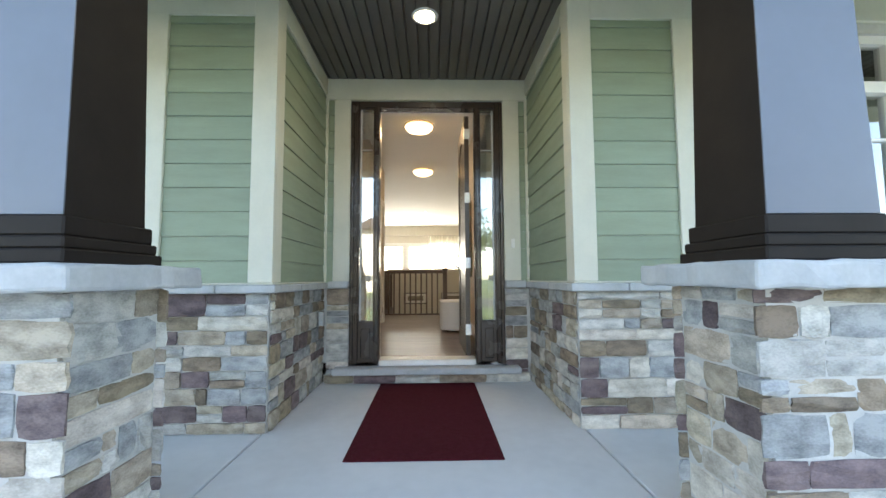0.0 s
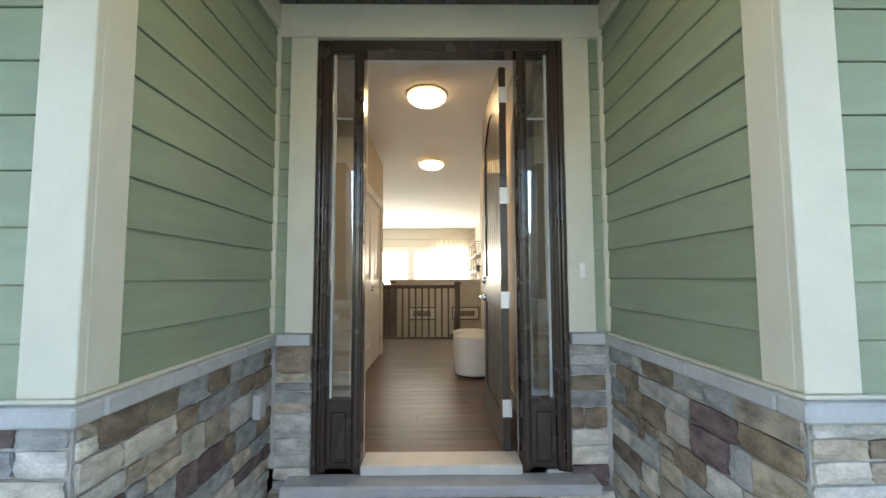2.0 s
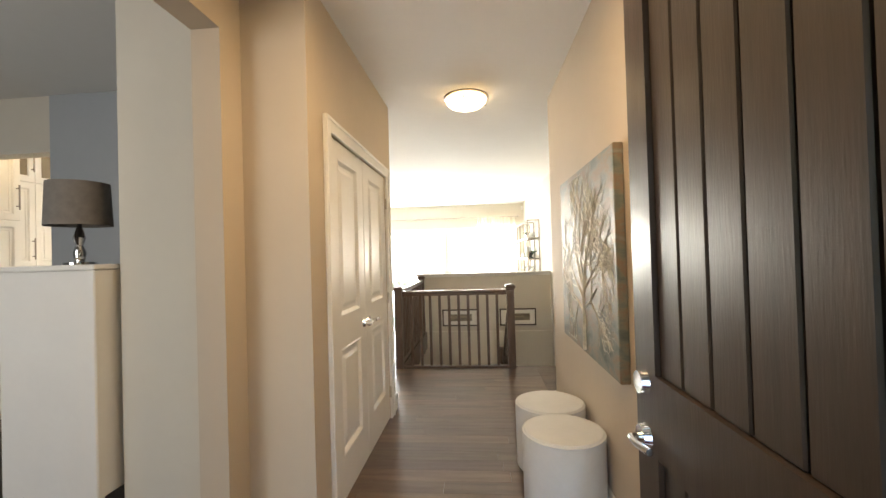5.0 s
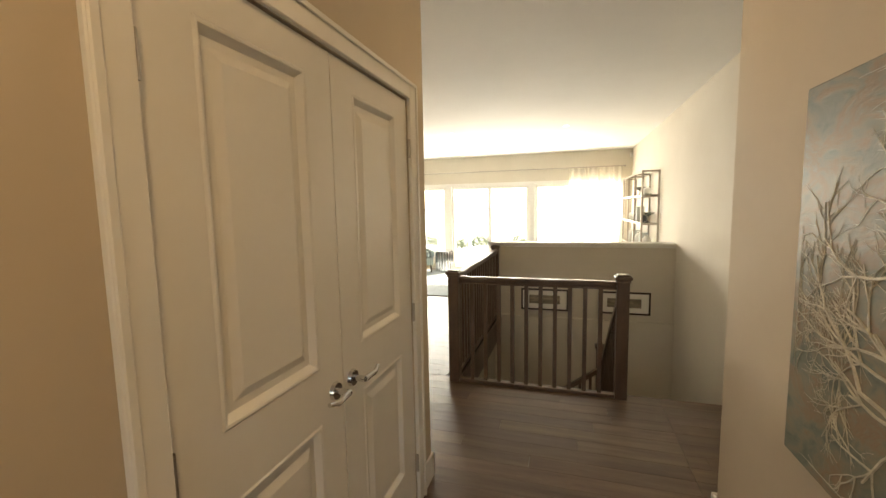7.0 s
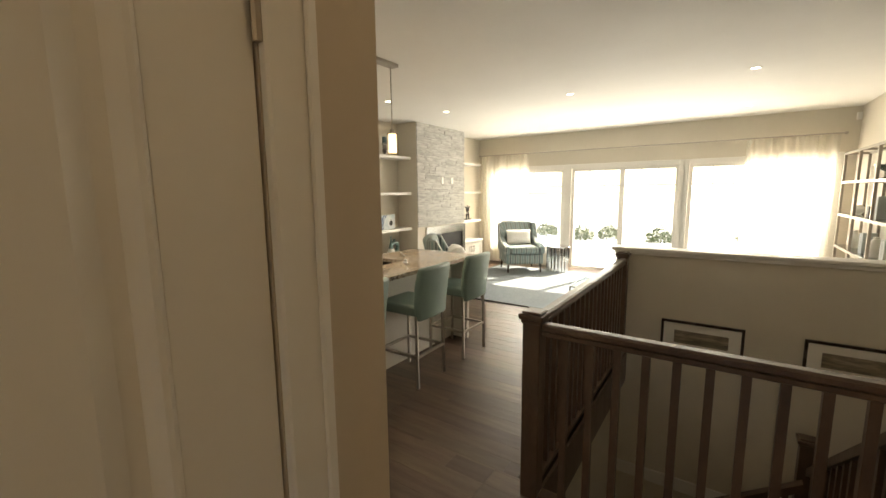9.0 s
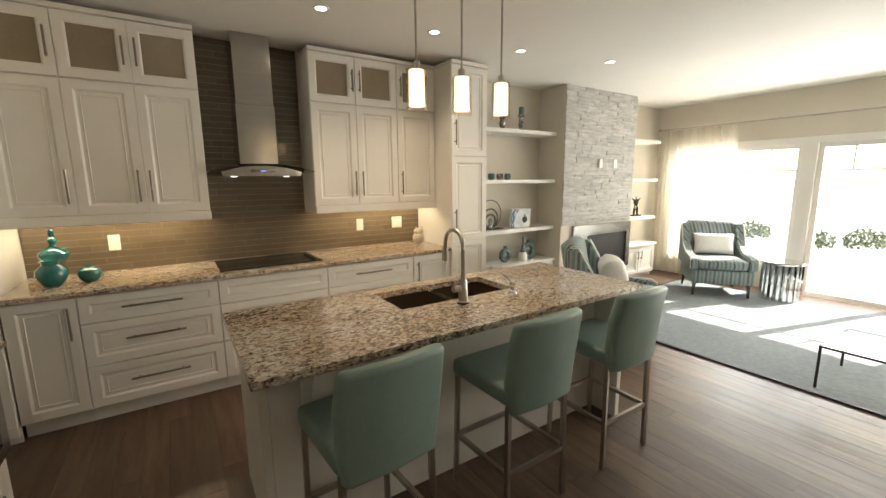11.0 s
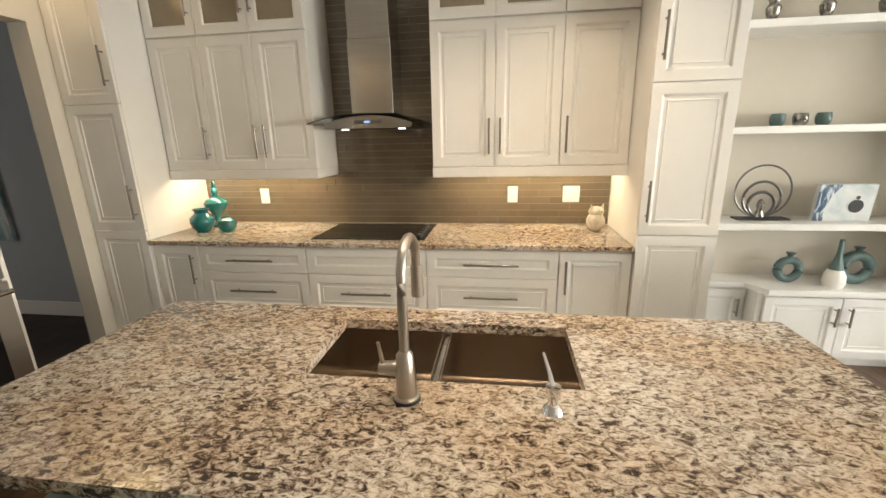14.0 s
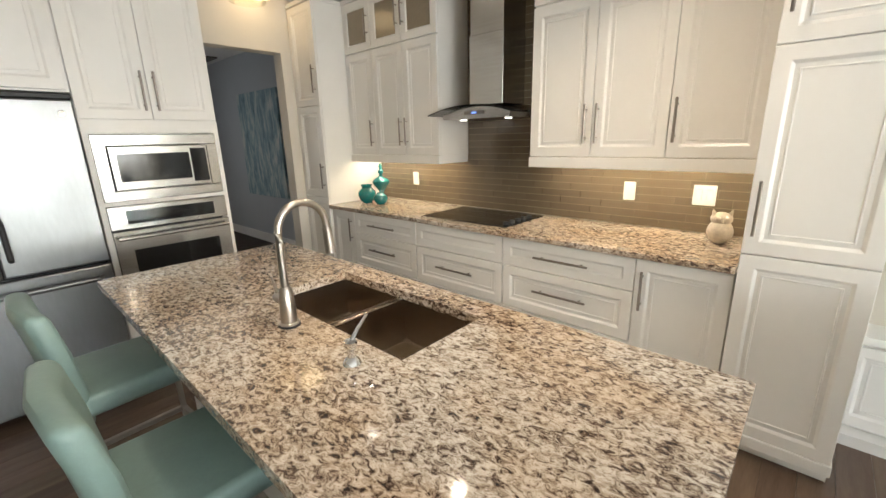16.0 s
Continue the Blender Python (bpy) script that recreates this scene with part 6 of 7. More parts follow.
part("body", boxes((KIT, F1 + 0.004, 0.06, -4.742, 10.95, 0.519), (KIT, F1 + 0.004, 0, -4.78, 10.95, 0.059)), M["white"], b2u)
for y in (10.05, 10.5):
    bm = bmesh.new()
    shaker(bm, 0.44, 0.42, 0.05)
    d = part("door", bm, M["white"], b2u)
    d.matrix_local = pose(-4.722, y, 0.08, 0, 0, 90)
    bar_handle(d, 0.40 if y < 10.2 else 0.04, 0.30, 0.12, True)

# shelf decoration
merc = mat("mercury glass", (0.62, 0.6, 0.56), 0.2, 0.9, var=0.3, scale=40)
for y in (7.45, 7.74, 8.05):
    c = thing("candle_holder", "mercury glass candle holder with a teal pillar candle", "candle holder", pose(-4.9, y, 2.176), group="candle holders")
    bm = bmesh.new()
    lathe(bm, [(0.0, 0), (0.045, 0), (0.046, 0.012), (0.025, 0.03), (0.036, 0.06), (0.04, 0.09), (0.024, 0.115), (0.034, 0.14), (0.028, 0.165), (0.045, 0.185), (0.045, 0.195), (0.0, 0.196)])
    part("holder", bm, merc, c, soft=True)
    bm = bmesh.new()
    lathe(bm, [(0.0, 0.197), (0.034, 0.197), (0.034, 0.285), (0.028, 0.29), (0.0, 0.286)])
    part("candle", bm, M["teal_pale"], c, "teal pillar candle", True)
for y, m, q in ((7.58, M["teal_pale"], "small teal glass votive cup on the shelf"), (7.71, merc, "small mercury glass votive bowl"), (7.84, M["teal_pale"], "small teal glass votive cup on the shelf")):
    bm = bmesh.new()
    lathe(bm, [(0.0, 0), (0.03, 0), (0.04, 0.02), (0.042, 0.05), (0.036, 0.075), (0.033, 0.074), (0.037, 0.04), (0.0, 0.012)])
    tagged(part("votive_cup", bm, m, soft=True), q, "candle cup", group="votive cups").location = (-4.9, y, 1.586)
rs = thing("ring_sculpture", "nested dark metal ring sculpture on a slab base", "sculpture", pose(-4.9, 7.57, 0.986, 0, 0, 90))
part("base", boxes((-0.15, -0.05, 0, 0.17, 0.05, 0.012, 0.003)), M["black"], rs)
for r, t in ((0.17, 0.006), (0.115, 0.009), (0.08, 0.011)):
    bm = bmesh.new()
    tube(bm, [(r * math.sin(a * math.pi / 24), 0.0, 0.012 + r + t - r * math.cos(a * math.pi / 24)) for a in range(48)], t, 8, True)
    part("ring", bm, mat("gunmetal", (0.2, 0.19, 0.18), 0.35, 0.9, var=0.1), rs, soft=True)
bm = bmesh.new()
lathe(bm, [(0.0, 0.012), (0.03, 0.02), (0.018, 0.07), (0.026, 0.1), (0.014, 0.13), (0.0, 0.14)])
part("core", bm, merc, rs, soft=True)
ab = thing("art_block", "small canvas block with a blue swirl and a dark disc", "canvas", pose(-4.88, 7.86, 0.986, 4, 0, 90))
part("block", boxes((0, -0.03, 0.002, 0.33, 0.0, 0.24, 0.003)), ramp_mat("pale sky paint", ((0.3, (0.42, 0.5, 0.52)), (0.5, (0.62, 0.66, 0.66)), (0.7, (0.75, 0.75, 0.72))), 7, 0.5), ab)
bm = bmesh.new()
prism(bm, [(0.0, 0.003), (0.06, 0.003), (0.05, 0.08), (0.08, 0.17), (0.13, 0.239), (0.0, 0.239)], 1, -0.0325, -0.0305)
part("swirl", bm, ramp_mat("navy swirl paint", ((0.35, (0.01, 0.03, 0.08)), (0.5, (0.05, 0.1, 0.18)), (0.6, (0.6, 0.66, 0.7))), 14, 0.4, stretch=(1, 3, 1)), ab)
bm = bmesh.new()
rod(bm, (0.23, -0.0305, 0.1), (0.23, -0.033, 0.1), 0.042, seg=24)
rod(bm, (0.23, -0.0305, 0.155), (0.23, -0.0325, 0.155), 0.012, seg=12)
part("disc", bm, M["black"], ab)
for y, r in ((7.80, 0.088), (8.2, 0.11)):
    bm = bmesh.new()
    tube(bm, [(0.0, 0.75 * r * math.sin(a * math.pi / 18), r + 0.75 * r * -math.cos(a * math.pi / 18)) for a in range(36)], r * 0.3, 12, True)
    lathe(bm, [(0.0, 2 * r - 0.012), (0.022, 2 * r - 0.012), (0.016, 2 * r + 0.01), (0.03, 2 * r + 0.03), (0.0, 2 * r + 0.028)], 0, 0, 0, 16)
    tagged(part("ring_vase", bm, M["teal_pale"], soft=True), "muted teal ceramic ring vase with a flared lip", "vase", group="ring vases").location = (-4.88, y, 0.557)
wb = thing("bottle_vase", "white ceramic vase with a slim teal neck", "vase", pose(-4.80, 8.03, 0.555))
bm = bmesh.new()
lathe(bm, [(0.0, 0), (0.05, 0), (0.062, 0.03), (0.058, 0.08), (0.04, 0.12), (0.0, 0.12)])
part("body", bm, M["plate"], wb, soft=True)
bm = bmesh.new()
lathe(bm, [(0.04, 0.12), (0.026, 0.17), (0.014, 0.24), (0.013, 0.32), (0.0, 0.32)])
part("neck", bm, M["teal_pale"], wb, "teal glazed neck", True)
bm = bmesh.new()
box(bm, -0.1, -0.04, 0, 0.1, 0.04, 0.02)
for s in (-1, 1):
    tube(bm, [(s * 0.05, 0, 0.02), (s * 0.035, 0, 0.12), (s * 0.02, 0, 0.2), (s * 0.05, 0, 0.26), (s * 0.11, 0, 0.28)], [0.014, 0.02, 0.024, 0.016, 0.008], 8)
    tube(bm, [(s * 0.03, 0, 0.2), (s * 0.0, 0, 0.25), (s * 0.02, 0, 0.31)], [0.018, 0.014, 0.01], 8)
tagged(part("dark_sculpture", bm, M["black"], soft=True), "dark abstract bronze sculpture on the shelf", "sculpture").matrix_world = pose(-4.9, 10.62, 0.986, 0, 0, 90)
bm = bmesh.new()
lathe(bm, [(0.0, 0), (0.035, 0), (0.038, 0.07), (0.032, 0.075), (0.0, 0.02)])
tagged(part("votive_cup", bm, M["teal_pale"], soft=True), "small teal glass votive cup on the shelf", "candle cup", group="votive cups").location = (-4.9, 10.25, 1.586)

# rug
rug = tagged(part("rug", boxes((-4.25, 8.2, 0.0, -0.2, 10.95, 0.014, 0.004)), mat("blue grey rug", (0.27, 0.31, 0.33), 0.95, var=0.1, scale=30, bump=0.5, bscale=300)), "large flat blue-grey area rug with a dark edge", "rug")
part("binding", boxes((-4.27, 8.17, 0.0, -0.18, 8.199, 0.015), (-4.28, 8.17, 0.0, -4.251, 10.97, 0.015)), M["black"], rug, "dark woven edge")

# patterned armchairs: columns of dashes
fab = bpy.data.materials.new("teal dash upholstery")
fab.use_nodes = True
n, l = fab.node_tree.nodes, fab.node_tree.links
tc, sep = n.new("ShaderNodeTexCoord"), n.new("ShaderNodeSeparateXYZ")
l.new(tc.outputs["Object"], sep.inputs[0])


def mth(op, a, b=None, c=None):
    q = n.new("ShaderNodeMath")
    q.operation = op
    for i, v in enumerate((a, b, c)):
        if v is None:
            continue
        if isinstance(v, (int, float)):
            q.inputs[i].default_value = v
        else:
            l.new(v, q.inputs[i])
    return q.outputs[0]


along = mth("ADD", sep.outputs[2], mth("MULTIPLY", mth("SUBTRACT", sep.outputs[0], sep.outputs[1]), 0.5))
across = mth("ADD", sep.outputs[0], sep.outputs[1])
cx = mth("FRACT", mth("MULTIPLY", across, 21.0))
cz = mth("FRACT", mth("ADD", mth("MULTIPLY", along, 42.0), mth("MULTIPLY", mth("FLOOR", mth("MULTIPLY", across, 21.0)), 0.37)))
dash = mth("MULTIPLY", mth("LESS_THAN", mth("ABSOLUTE", mth("SUBTRACT", cx, 0.5)), 0.27), mth("LESS_THAN", mth("ABSOLUTE", mth("SUBTRACT", cz, 0.5)), 0.36))
odd = mth("FRACT", mth("MULTIPLY", mth("FLOOR", mth("MULTIPLY", across, 21.0)), 0.5))
mixa, mixb = n.new("ShaderNodeMix"), n.new("ShaderNodeMix")
mixa.data_type = mixb.data_type = "RGBA"
mixa.inputs[6].default_value, mixa.inputs[7].default_value = (0.05, 0.075, 0.085, 1), (0.11, 0.2, 0.215, 1)
mixb.inputs[6].default_value = (0.29, 0.33, 0.32, 1)
l.new(mth("GREATER_THAN", odd, 0.25), mixa.inputs[0]), l.new(mixa.outputs[2], mixb.inputs[7]), l.new(dash, mixb.inputs[0])
l.new(mixb.outputs[2], n["Principled BSDF"].inputs["Base Color"])
n["Principled BSDF"].inputs["Roughness"].default_value = 0.85
M["fabric"] = fab
M["fur"] = mat("white faux fur", (0.85, 0.84, 0.81), 1.0, var=0.05, scale=60, bump=1.0, bscale=120)
M["leg"] = M["brown"]


def armchair(m, label):
    c = thing("armchair", label, "armchair", m, group="patterned armchairs")
    bm = bmesh.new()
    box(bm, -0.36, -0.36, 0.17, 0.36, 0.34, 0.36, 0.02, 2)
    part("seat_base", bm, M["fabric"], c, soft=True)
    bm = bmesh.new()
    box(bm, -0.275, -0.38, 0.361, 0.275, 0.24, 0.50, 0.04, 3)
    part("seat_cushion", bm, M["fabric"], c, soft=True)
    bm = bmesh.new()
    box(bm, -0.33, 0.24, 0.36, 0.33, 0.40, 0.99, 0.05, 3)
    for v in bm.verts:
        k = max(0, v.co.z - 0.4)
        v.co.y += 0.2 * k
        if v.co.z > 0.7:
            v.co.x *= 0.95
            v.co.z -= 0.05 * (abs(v.co.x) / 0.33) ** 2
    part("backrest", bm, M["fabric"], c, soft=True)
    for s in (-1, 1):
        bm = bmesh.new()
        a, b = min(s * 0.285, s * 0.385), max(s * 0.285, s * 0.385)
        outline = [(-0.37, 0.362), (-0.37, 0.50), (-0.32, 0.53), (-0.05, 0.55), (0.15, 0.64), (0.31, 0.92), (0.43, 0.92), (0.40, 0.362)]
        prism(bm, outline, 0, a, b)
        bmesh.ops.bevel(bm, geom=list(bm.edges), offset=0.015, segments=2, affect="EDGES")
        part("arm", bm, M["fabric"], c, soft=True)
        bm = bmesh.new()
        tube(bm, [(s * 0.386, y, z) for y, z in ((-0.37, 0.38), (-0.372, 0.50), (-0.32, 0.531), (-0.05, 0.551), (0.15, 0.641), (0.31, 0.92))], 0.006, 6)
        part("piping", bm, M["plate"], c, "pale piping")
    for x, y in ((-0.31, -0.31), (0.31, -0.31), (-0.31, 0.3), (0.31, 0.3)):
        bm = bmesh.new()
        rod(bm, (x * 1.04, y * 1.04, 0.0), (x, y, 0.17), 0.016, 0.028, 4)
        part("leg", bm, M["brown"], c, "dark tapered wooden leg")
    return c


ca = armchair(pose(-3.43, 7.98, 0.012, 0, 0, 120), "teal and white dash patterned armchair beside the fire")
cb = copy_thing(ca, pose(-3.66, 10.62, 0.0145, 0, 0, 38))
cb["label"] = "teal and white dash patterned armchair by the windows"


def pillow(nm, m, w, h, t, label, material):
    bm = bmesh.new()
    bmesh.ops.create_grid(bm, x_segments=22, y_segments=22, size=1)
    back = [v for v in bm.verts]
    d = bmesh.ops.duplicate(bm, geom=bm.faces[:])
    nv = [g for g in d["geom"] if isinstance(g, bmesh.types.BMVert)]
    for side, vs in ((1, back), (-1, nv)):
        for v in vs:
            u, q = v.co.x, v.co.y
            k = max(0.0, (1 - u ** 4) * (1 - q ** 4)) ** 0.5
            f = noise.noise(Vector((u * 6, q * 6, side * 3))) * 0.06
            v.co = Vector((u * w / 2 * (1 - 0.06 * (1 - abs(q))), side * t / 2 * k * (1 + f), h / 2 + q * h / 2 * (1 - 0.06 * (1 - abs(u)))))
    bmesh.ops.remove_doubles(bm, verts=bm.verts, dist=0.0005)
    bmesh.ops.recalc_face_normals(bm, faces=bm.faces)
    ob = tagged(part(nm, bm, material, soft=True), label, "cushion")
    ob.matrix_world = m
    return ob


def on_chair(chair, x, y, z, rx, rz):
    return chair.matrix_basis @ pose(x, y, z, rx, 0, rz)


pillow("fur_cushion", on_chair(ca, 0.0, -0.02, 0.495, -20, 12), 0.39, 0.33, 0.24, "fluffy white faux fur cushion on the armchair", M["fur"])
pillow("cushion", on_chair(cb, 0.0, 0.12, 0.50, -16, 0), 0.5, 0.3, 0.16, "pale ivory lumbar cushion on the armchair", M["fur"])

# low glass table on the rug
gt = thing("coffee_table", "low clear glass coffee table on slim dark metal legs", "coffee table", pose(-1.52, 8.6, 0.0145))
part("glass_top", boxes((-0.40, -0.33, 0.335, 0.40, 0.33, 0.345, 0.003)), M["glass_shade"], gt, "clear glass top")
part("frame", boxes((-0.41, 0.32, 0.32, 0.41, 0.335, 0.334), (-0.41, -0.335, 0.32, 0.41, -0.32, 0.334), (-0.41, -0.32, 0.32, -0.395, 0.32, 0.334), (0.395, -0.32, 0.32, 0.41, 0.32, 0.334)), M["black"], gt, "slim dark metal frame")
for x in (-0.4, 0.4):
    for y in (-0.325, 0.325):
        part("leg", boxes((x - 0.008, y - 0.008, 0.0, x + 0.008, y + 0.008, 0.32)), M["black"], gt)

# mirrored drum table
tb = thing("drum_table", "round side table of upright mirrored slats", "side table", pose(-2.98, 10.88, 0.0145))
for k in range(18):
    a = 2 * math.pi * k / 18
    bm = bmesh.new()
    rod(bm, (0.19 * math.cos(a), 0.19 * math.sin(a), 0.0), (0.19 * math.cos(a), 0.19 * math.sin(a), 0.47), 0.03, seg=8)
    part("slat", bm, M["chrome"], tb)
bm = bmesh.new()
lathe(bm, [(0.0, 0.471), (0.22, 0.471), (0.225, 0.485), (0.22, 0.5), (0.0, 0.5)])
part("top", bm, M["chrome"], tb, soft=True)

# curtains and rod
rodt = thing("curtain_rod", "long slim nickel curtain rod with ball finials", "curtain rod", pose(0, WIN - 0.11, 2.37))
bm = bmesh.new()
rod(bm, (-4.95, 0, 0), (1.02, 0, 0), 0.011, seg=12)
part("rod", bm, M["steel_h"], rodt)
for x in (-4.97, 1.04):
    bm = bmesh.new()
    bmesh.ops.create_uvsphere(bm, u_segments=14, v_segments=10, radius=0.024)
    bmesh.ops.translate(bm, verts=bm.verts, vec=(x, 0, 0))
    part("finial", bm, M["steel_h"], rodt, soft=True)
for x in (-4.6, -3.0, -0.95, 0.9):
    part("bracket", boxes((x - 0.008, 0.0, -0.012, x + 0.008, 0.108, 0.004)), M["steel_h"], rodt)


def curtain(x0, x1, label):
    bm = bmesh.new()
    nx, nz = 150, 10
    g = []
    for j in range(nz + 1):
        z = 0.02 + (2.35 - 0.02) * j / nz
        r = []
        for i in range(nx + 1):
            u = i / nx
            ph = u * (x1 - x0) / 0.105 * 2 * math.pi
            r.append(bm.verts.new((x0 + (x1 - x0) * u + 0.012 * math.sin(ph * 0.37 + j * 0.2), WIN - 0.11 + (0.034 + 0.008 * math.sin(u * 23)) * math.sin(ph + 0.6 * math.sin(u * 17)) * (1 - 0.25 * j / nz), z)))
        g.append(r)
    for j in range(nz):
        for i in range(nx):
            bm.faces.new((g[j][i], g[j][i + 1], g[j + 1][i + 1], g[j + 1][i]))
    return tagged(part("curtain", bm, M["sheer"], soft=True), label, "curtain", group="sheer curtains")


curtain(-4.93, -3.82, "sheer cream curtain hanging to the floor, lit from behind")
curtain(-0.12, 0.98, "sheer cream curtain drawn beside the wide window")

# open metal etagere on the right wall
et = thing("etagere", "open pewter metal display shelf with glass shelves", "shelf unit", pose(0.93, 8.30, 0))
pew = mat("pewter metal", (0.42, 0.37, 0.31), 0.4, 0.6, var=0.1)
LY = (0.0, 0.75, 1.5, 2.25)
for y in LY:
    for x in (0.0, 0.225):
        part("upright", boxes((x, y, 0, x + 0.028, y + 0.028, 2.04, 0.002)), pew, et)
for z in (0.35, 0.8, 1.22, 1.64, 2.012):
    part("shelf_frame", boxes((0.001, 0.029, z, 0.025, 2.249, z + 0.026), (0.228, 0.029, z, 0.252, 2.249, z + 0.026), *[(0.028, y + 0.002, z, 0.225, y + 0.026, z + 0.026) for y in LY]), pew, et)
    if z < 2:
        g = part("glass_shelf", boxes((0.012, 0.012, z + 0.0265, 0.24, 2.266, z + 0.0325)), M["glass_green"], et)
items = ((0.25, 0.8, "j"), (0.55, 0.8, "b"), (1.0, 0.8, "j"), (1.35, 0.8, "b"), (1.9, 0.8, "j"), (0.2, 1.22, "c"), (0.55, 1.22, "k"), (0.95, 1.22, "b"), (1.3, 1.22, "k"), (1.9, 1.22, "s"), (0.3, 1.64, "s"), (1.0, 1.64, "c"))
for y, z, k in items:
    bm = bmesh.new()
    zz = z + 0.0335
    if k == "j":
        lathe(bm, [(0.0, 0), (0.05, 0), (0.075, 0.07), (0.06, 0.16), (0.025, 0.2), (0.03, 0.22), (0.0, 0.22)])
        ob = tagged(part("vase", bm, M["plate"], soft=True), "rounded white ceramic vase on the display shelf", "vase", group="display vases")
    elif k == "b":
        box(bm, -0.06, -0.09, 0, 0.06, -0.05, 0.24, 0.002), box(bm, -0.06, -0.045, 0, 0.06, -0.01, 0.22, 0.002), box(bm, -0.06, -0.005, 0, 0.06, 0.04, 0.23, 0.002)
        ob = tagged(part("book_stack", bm, mat("pale book cloth", (0.5, 0.53, 0.52), 0.7, rand=0.2, island=True)), "few upright pale books on the display shelf", "books", group="display books")
    elif k == "k":
        box(bm, -0.04, -0.05, 0, 0.04, 0.05, 0.12, 0.004)
        ob = tagged(part("dark_box", bm, M["black"]), "small dark decorative box on the display shelf", "box", group="display boxes")
    elif k == "c":
        lathe(bm, [(0.0, 0), (0.05, 0), (0.012, 0.02), (0.012, 0.08), (0.09, 0.13), (0.1, 0.15), (0.085, 0.14), (0.0, 0.09)])
        ob = tagged(part("footed_bowl", bm, merc, soft=True), "silvery footed bowl on the display shelf", "bowl", group="display bowls")
    else:
        bmesh.ops.create_uvsphere(bm, u_segments=18, v_segments=12, radius=0.06)
        bmesh.ops.translate(bm, verts=bm.verts, vec=(0, 0, 0.06))
        ob = tagged(part("glass_orb", bm, M["plate"], soft=True), "white decorative orb on the display shelf", "ornament", group="display orbs")
    ob.location = (0.93 + 0.126, 8.30 + y, zz)

dt = thing("alarm_sensor", "small white alarm sensor in the ceiling corner", "sensor", pose(STAIR_R - 0.03, WIN - 0.03, 2.55))
part("case", boxes((-0.03, -0.03, 0, 0.025, 0.025, 0.1, 0.006)), M["plate"], dt)

# small things at the porch
bl = thing("door_bell", "small white door bell button on the trim", "door bell", pose(0.82, -0.031, 1.10))
part("plate", boxes((-0.018, -0.012, -0.045, 0.018, 0.0, 0.045, 0.003)), M["plate"], bl)
part("button", boxes((-0.008, -0.016, -0.01, 0.008, -0.012, 0.01, 0.002)), M["plate"], bl)
wo2 = thing("outdoor_outlet", "grey weatherproof outlet box on the stone", "outlet", pose(-0.93, -0.28, 0.42, 0, 0, 90))
part("box", boxes((-0.035, -0.03, -0.06, 0.035, 0.01, 0.06, 0.004)), M["cap"], wo2)
mt = tagged(part("door_mat", boxes((-0.425, -1.70, PORCH, 0.43, -0.11, PORCH + 0.008, 0.003)), M["mat_red"]), "plain maroon door mat on the concrete porch", "door mat")

# ---- outside: street side and garden ----
leaf = mat("leaf", (0.07, 0.12, 0.035), 0.6, var=0.25, scale=2, rand=0.35, island=True, hue=0.02)
dry_leaf = mat("pale shrub leaf", (0.26, 0.28, 0.14), 0.7, var=0.25, scale=2, rand=0.3, island=True, hue=0.02)
bark = mat("bark", (0.12, 0.09, 0.065), 0.9, var=0.2, bump=0.6)


def tree(x, y, h, seed, label="leafy green tree with an uneven crown"):
    r = random.Random(seed)
    t = thing("tree", label, "tree", pose(x, y, -0.36), group="trees")
    bm = bmesh.new()
    rod(bm, (0, 0, 0), (0, 0, h * 0.55), h * 0.025, h * 0.014, 9)
    tips = []
    for k in range(9):
        a = k * 2.4 + r.random()
        z0 = h * r.uniform(0.28, 0.52)
        tip = Vector((math.cos(a) * h * r.uniform(0.14, 0.27), math.sin(a) * h * r.uniform(0.14, 0.27), z0 + h * r.uniform(0.12, 0.42)))
        rod(bm, (0, 0, z0), tip, h * 0.009, h * 0.003, 6)
        tips.append(tip)
    tips.append(Vector((0, 0, h * 0.9)))
    part("trunk", bm, bark, t)
    vs, fs = [], []
    for tip in tips:
        for k in range(230):
            p = tip + Vector((r.gauss(0, 1), r.gauss(0, 1), r.gauss(0, 0.8))) * h * 0.075
            s = h * r.uniform(0.012, 0.024)
            u = Vector((r.gauss(0, 1), r.gauss(0, 1), r.gauss(0, 1))).normalized()
            w = u.orthogonal().normalized()
            b = len(vs)
            vs += [p - u * s, p + w * s * 0.5, p + u * s, p - w * s * 0.5]
            fs.append((b, b + 1, b + 2, b + 3))
    me = bpy.data.meshes.new("crown")
    me.from_pydata([tuple(v) for v in vs], [], fs)
    me.materials.append(leaf)
    ob = new("crown", me)
    ob.parent = t
    return t


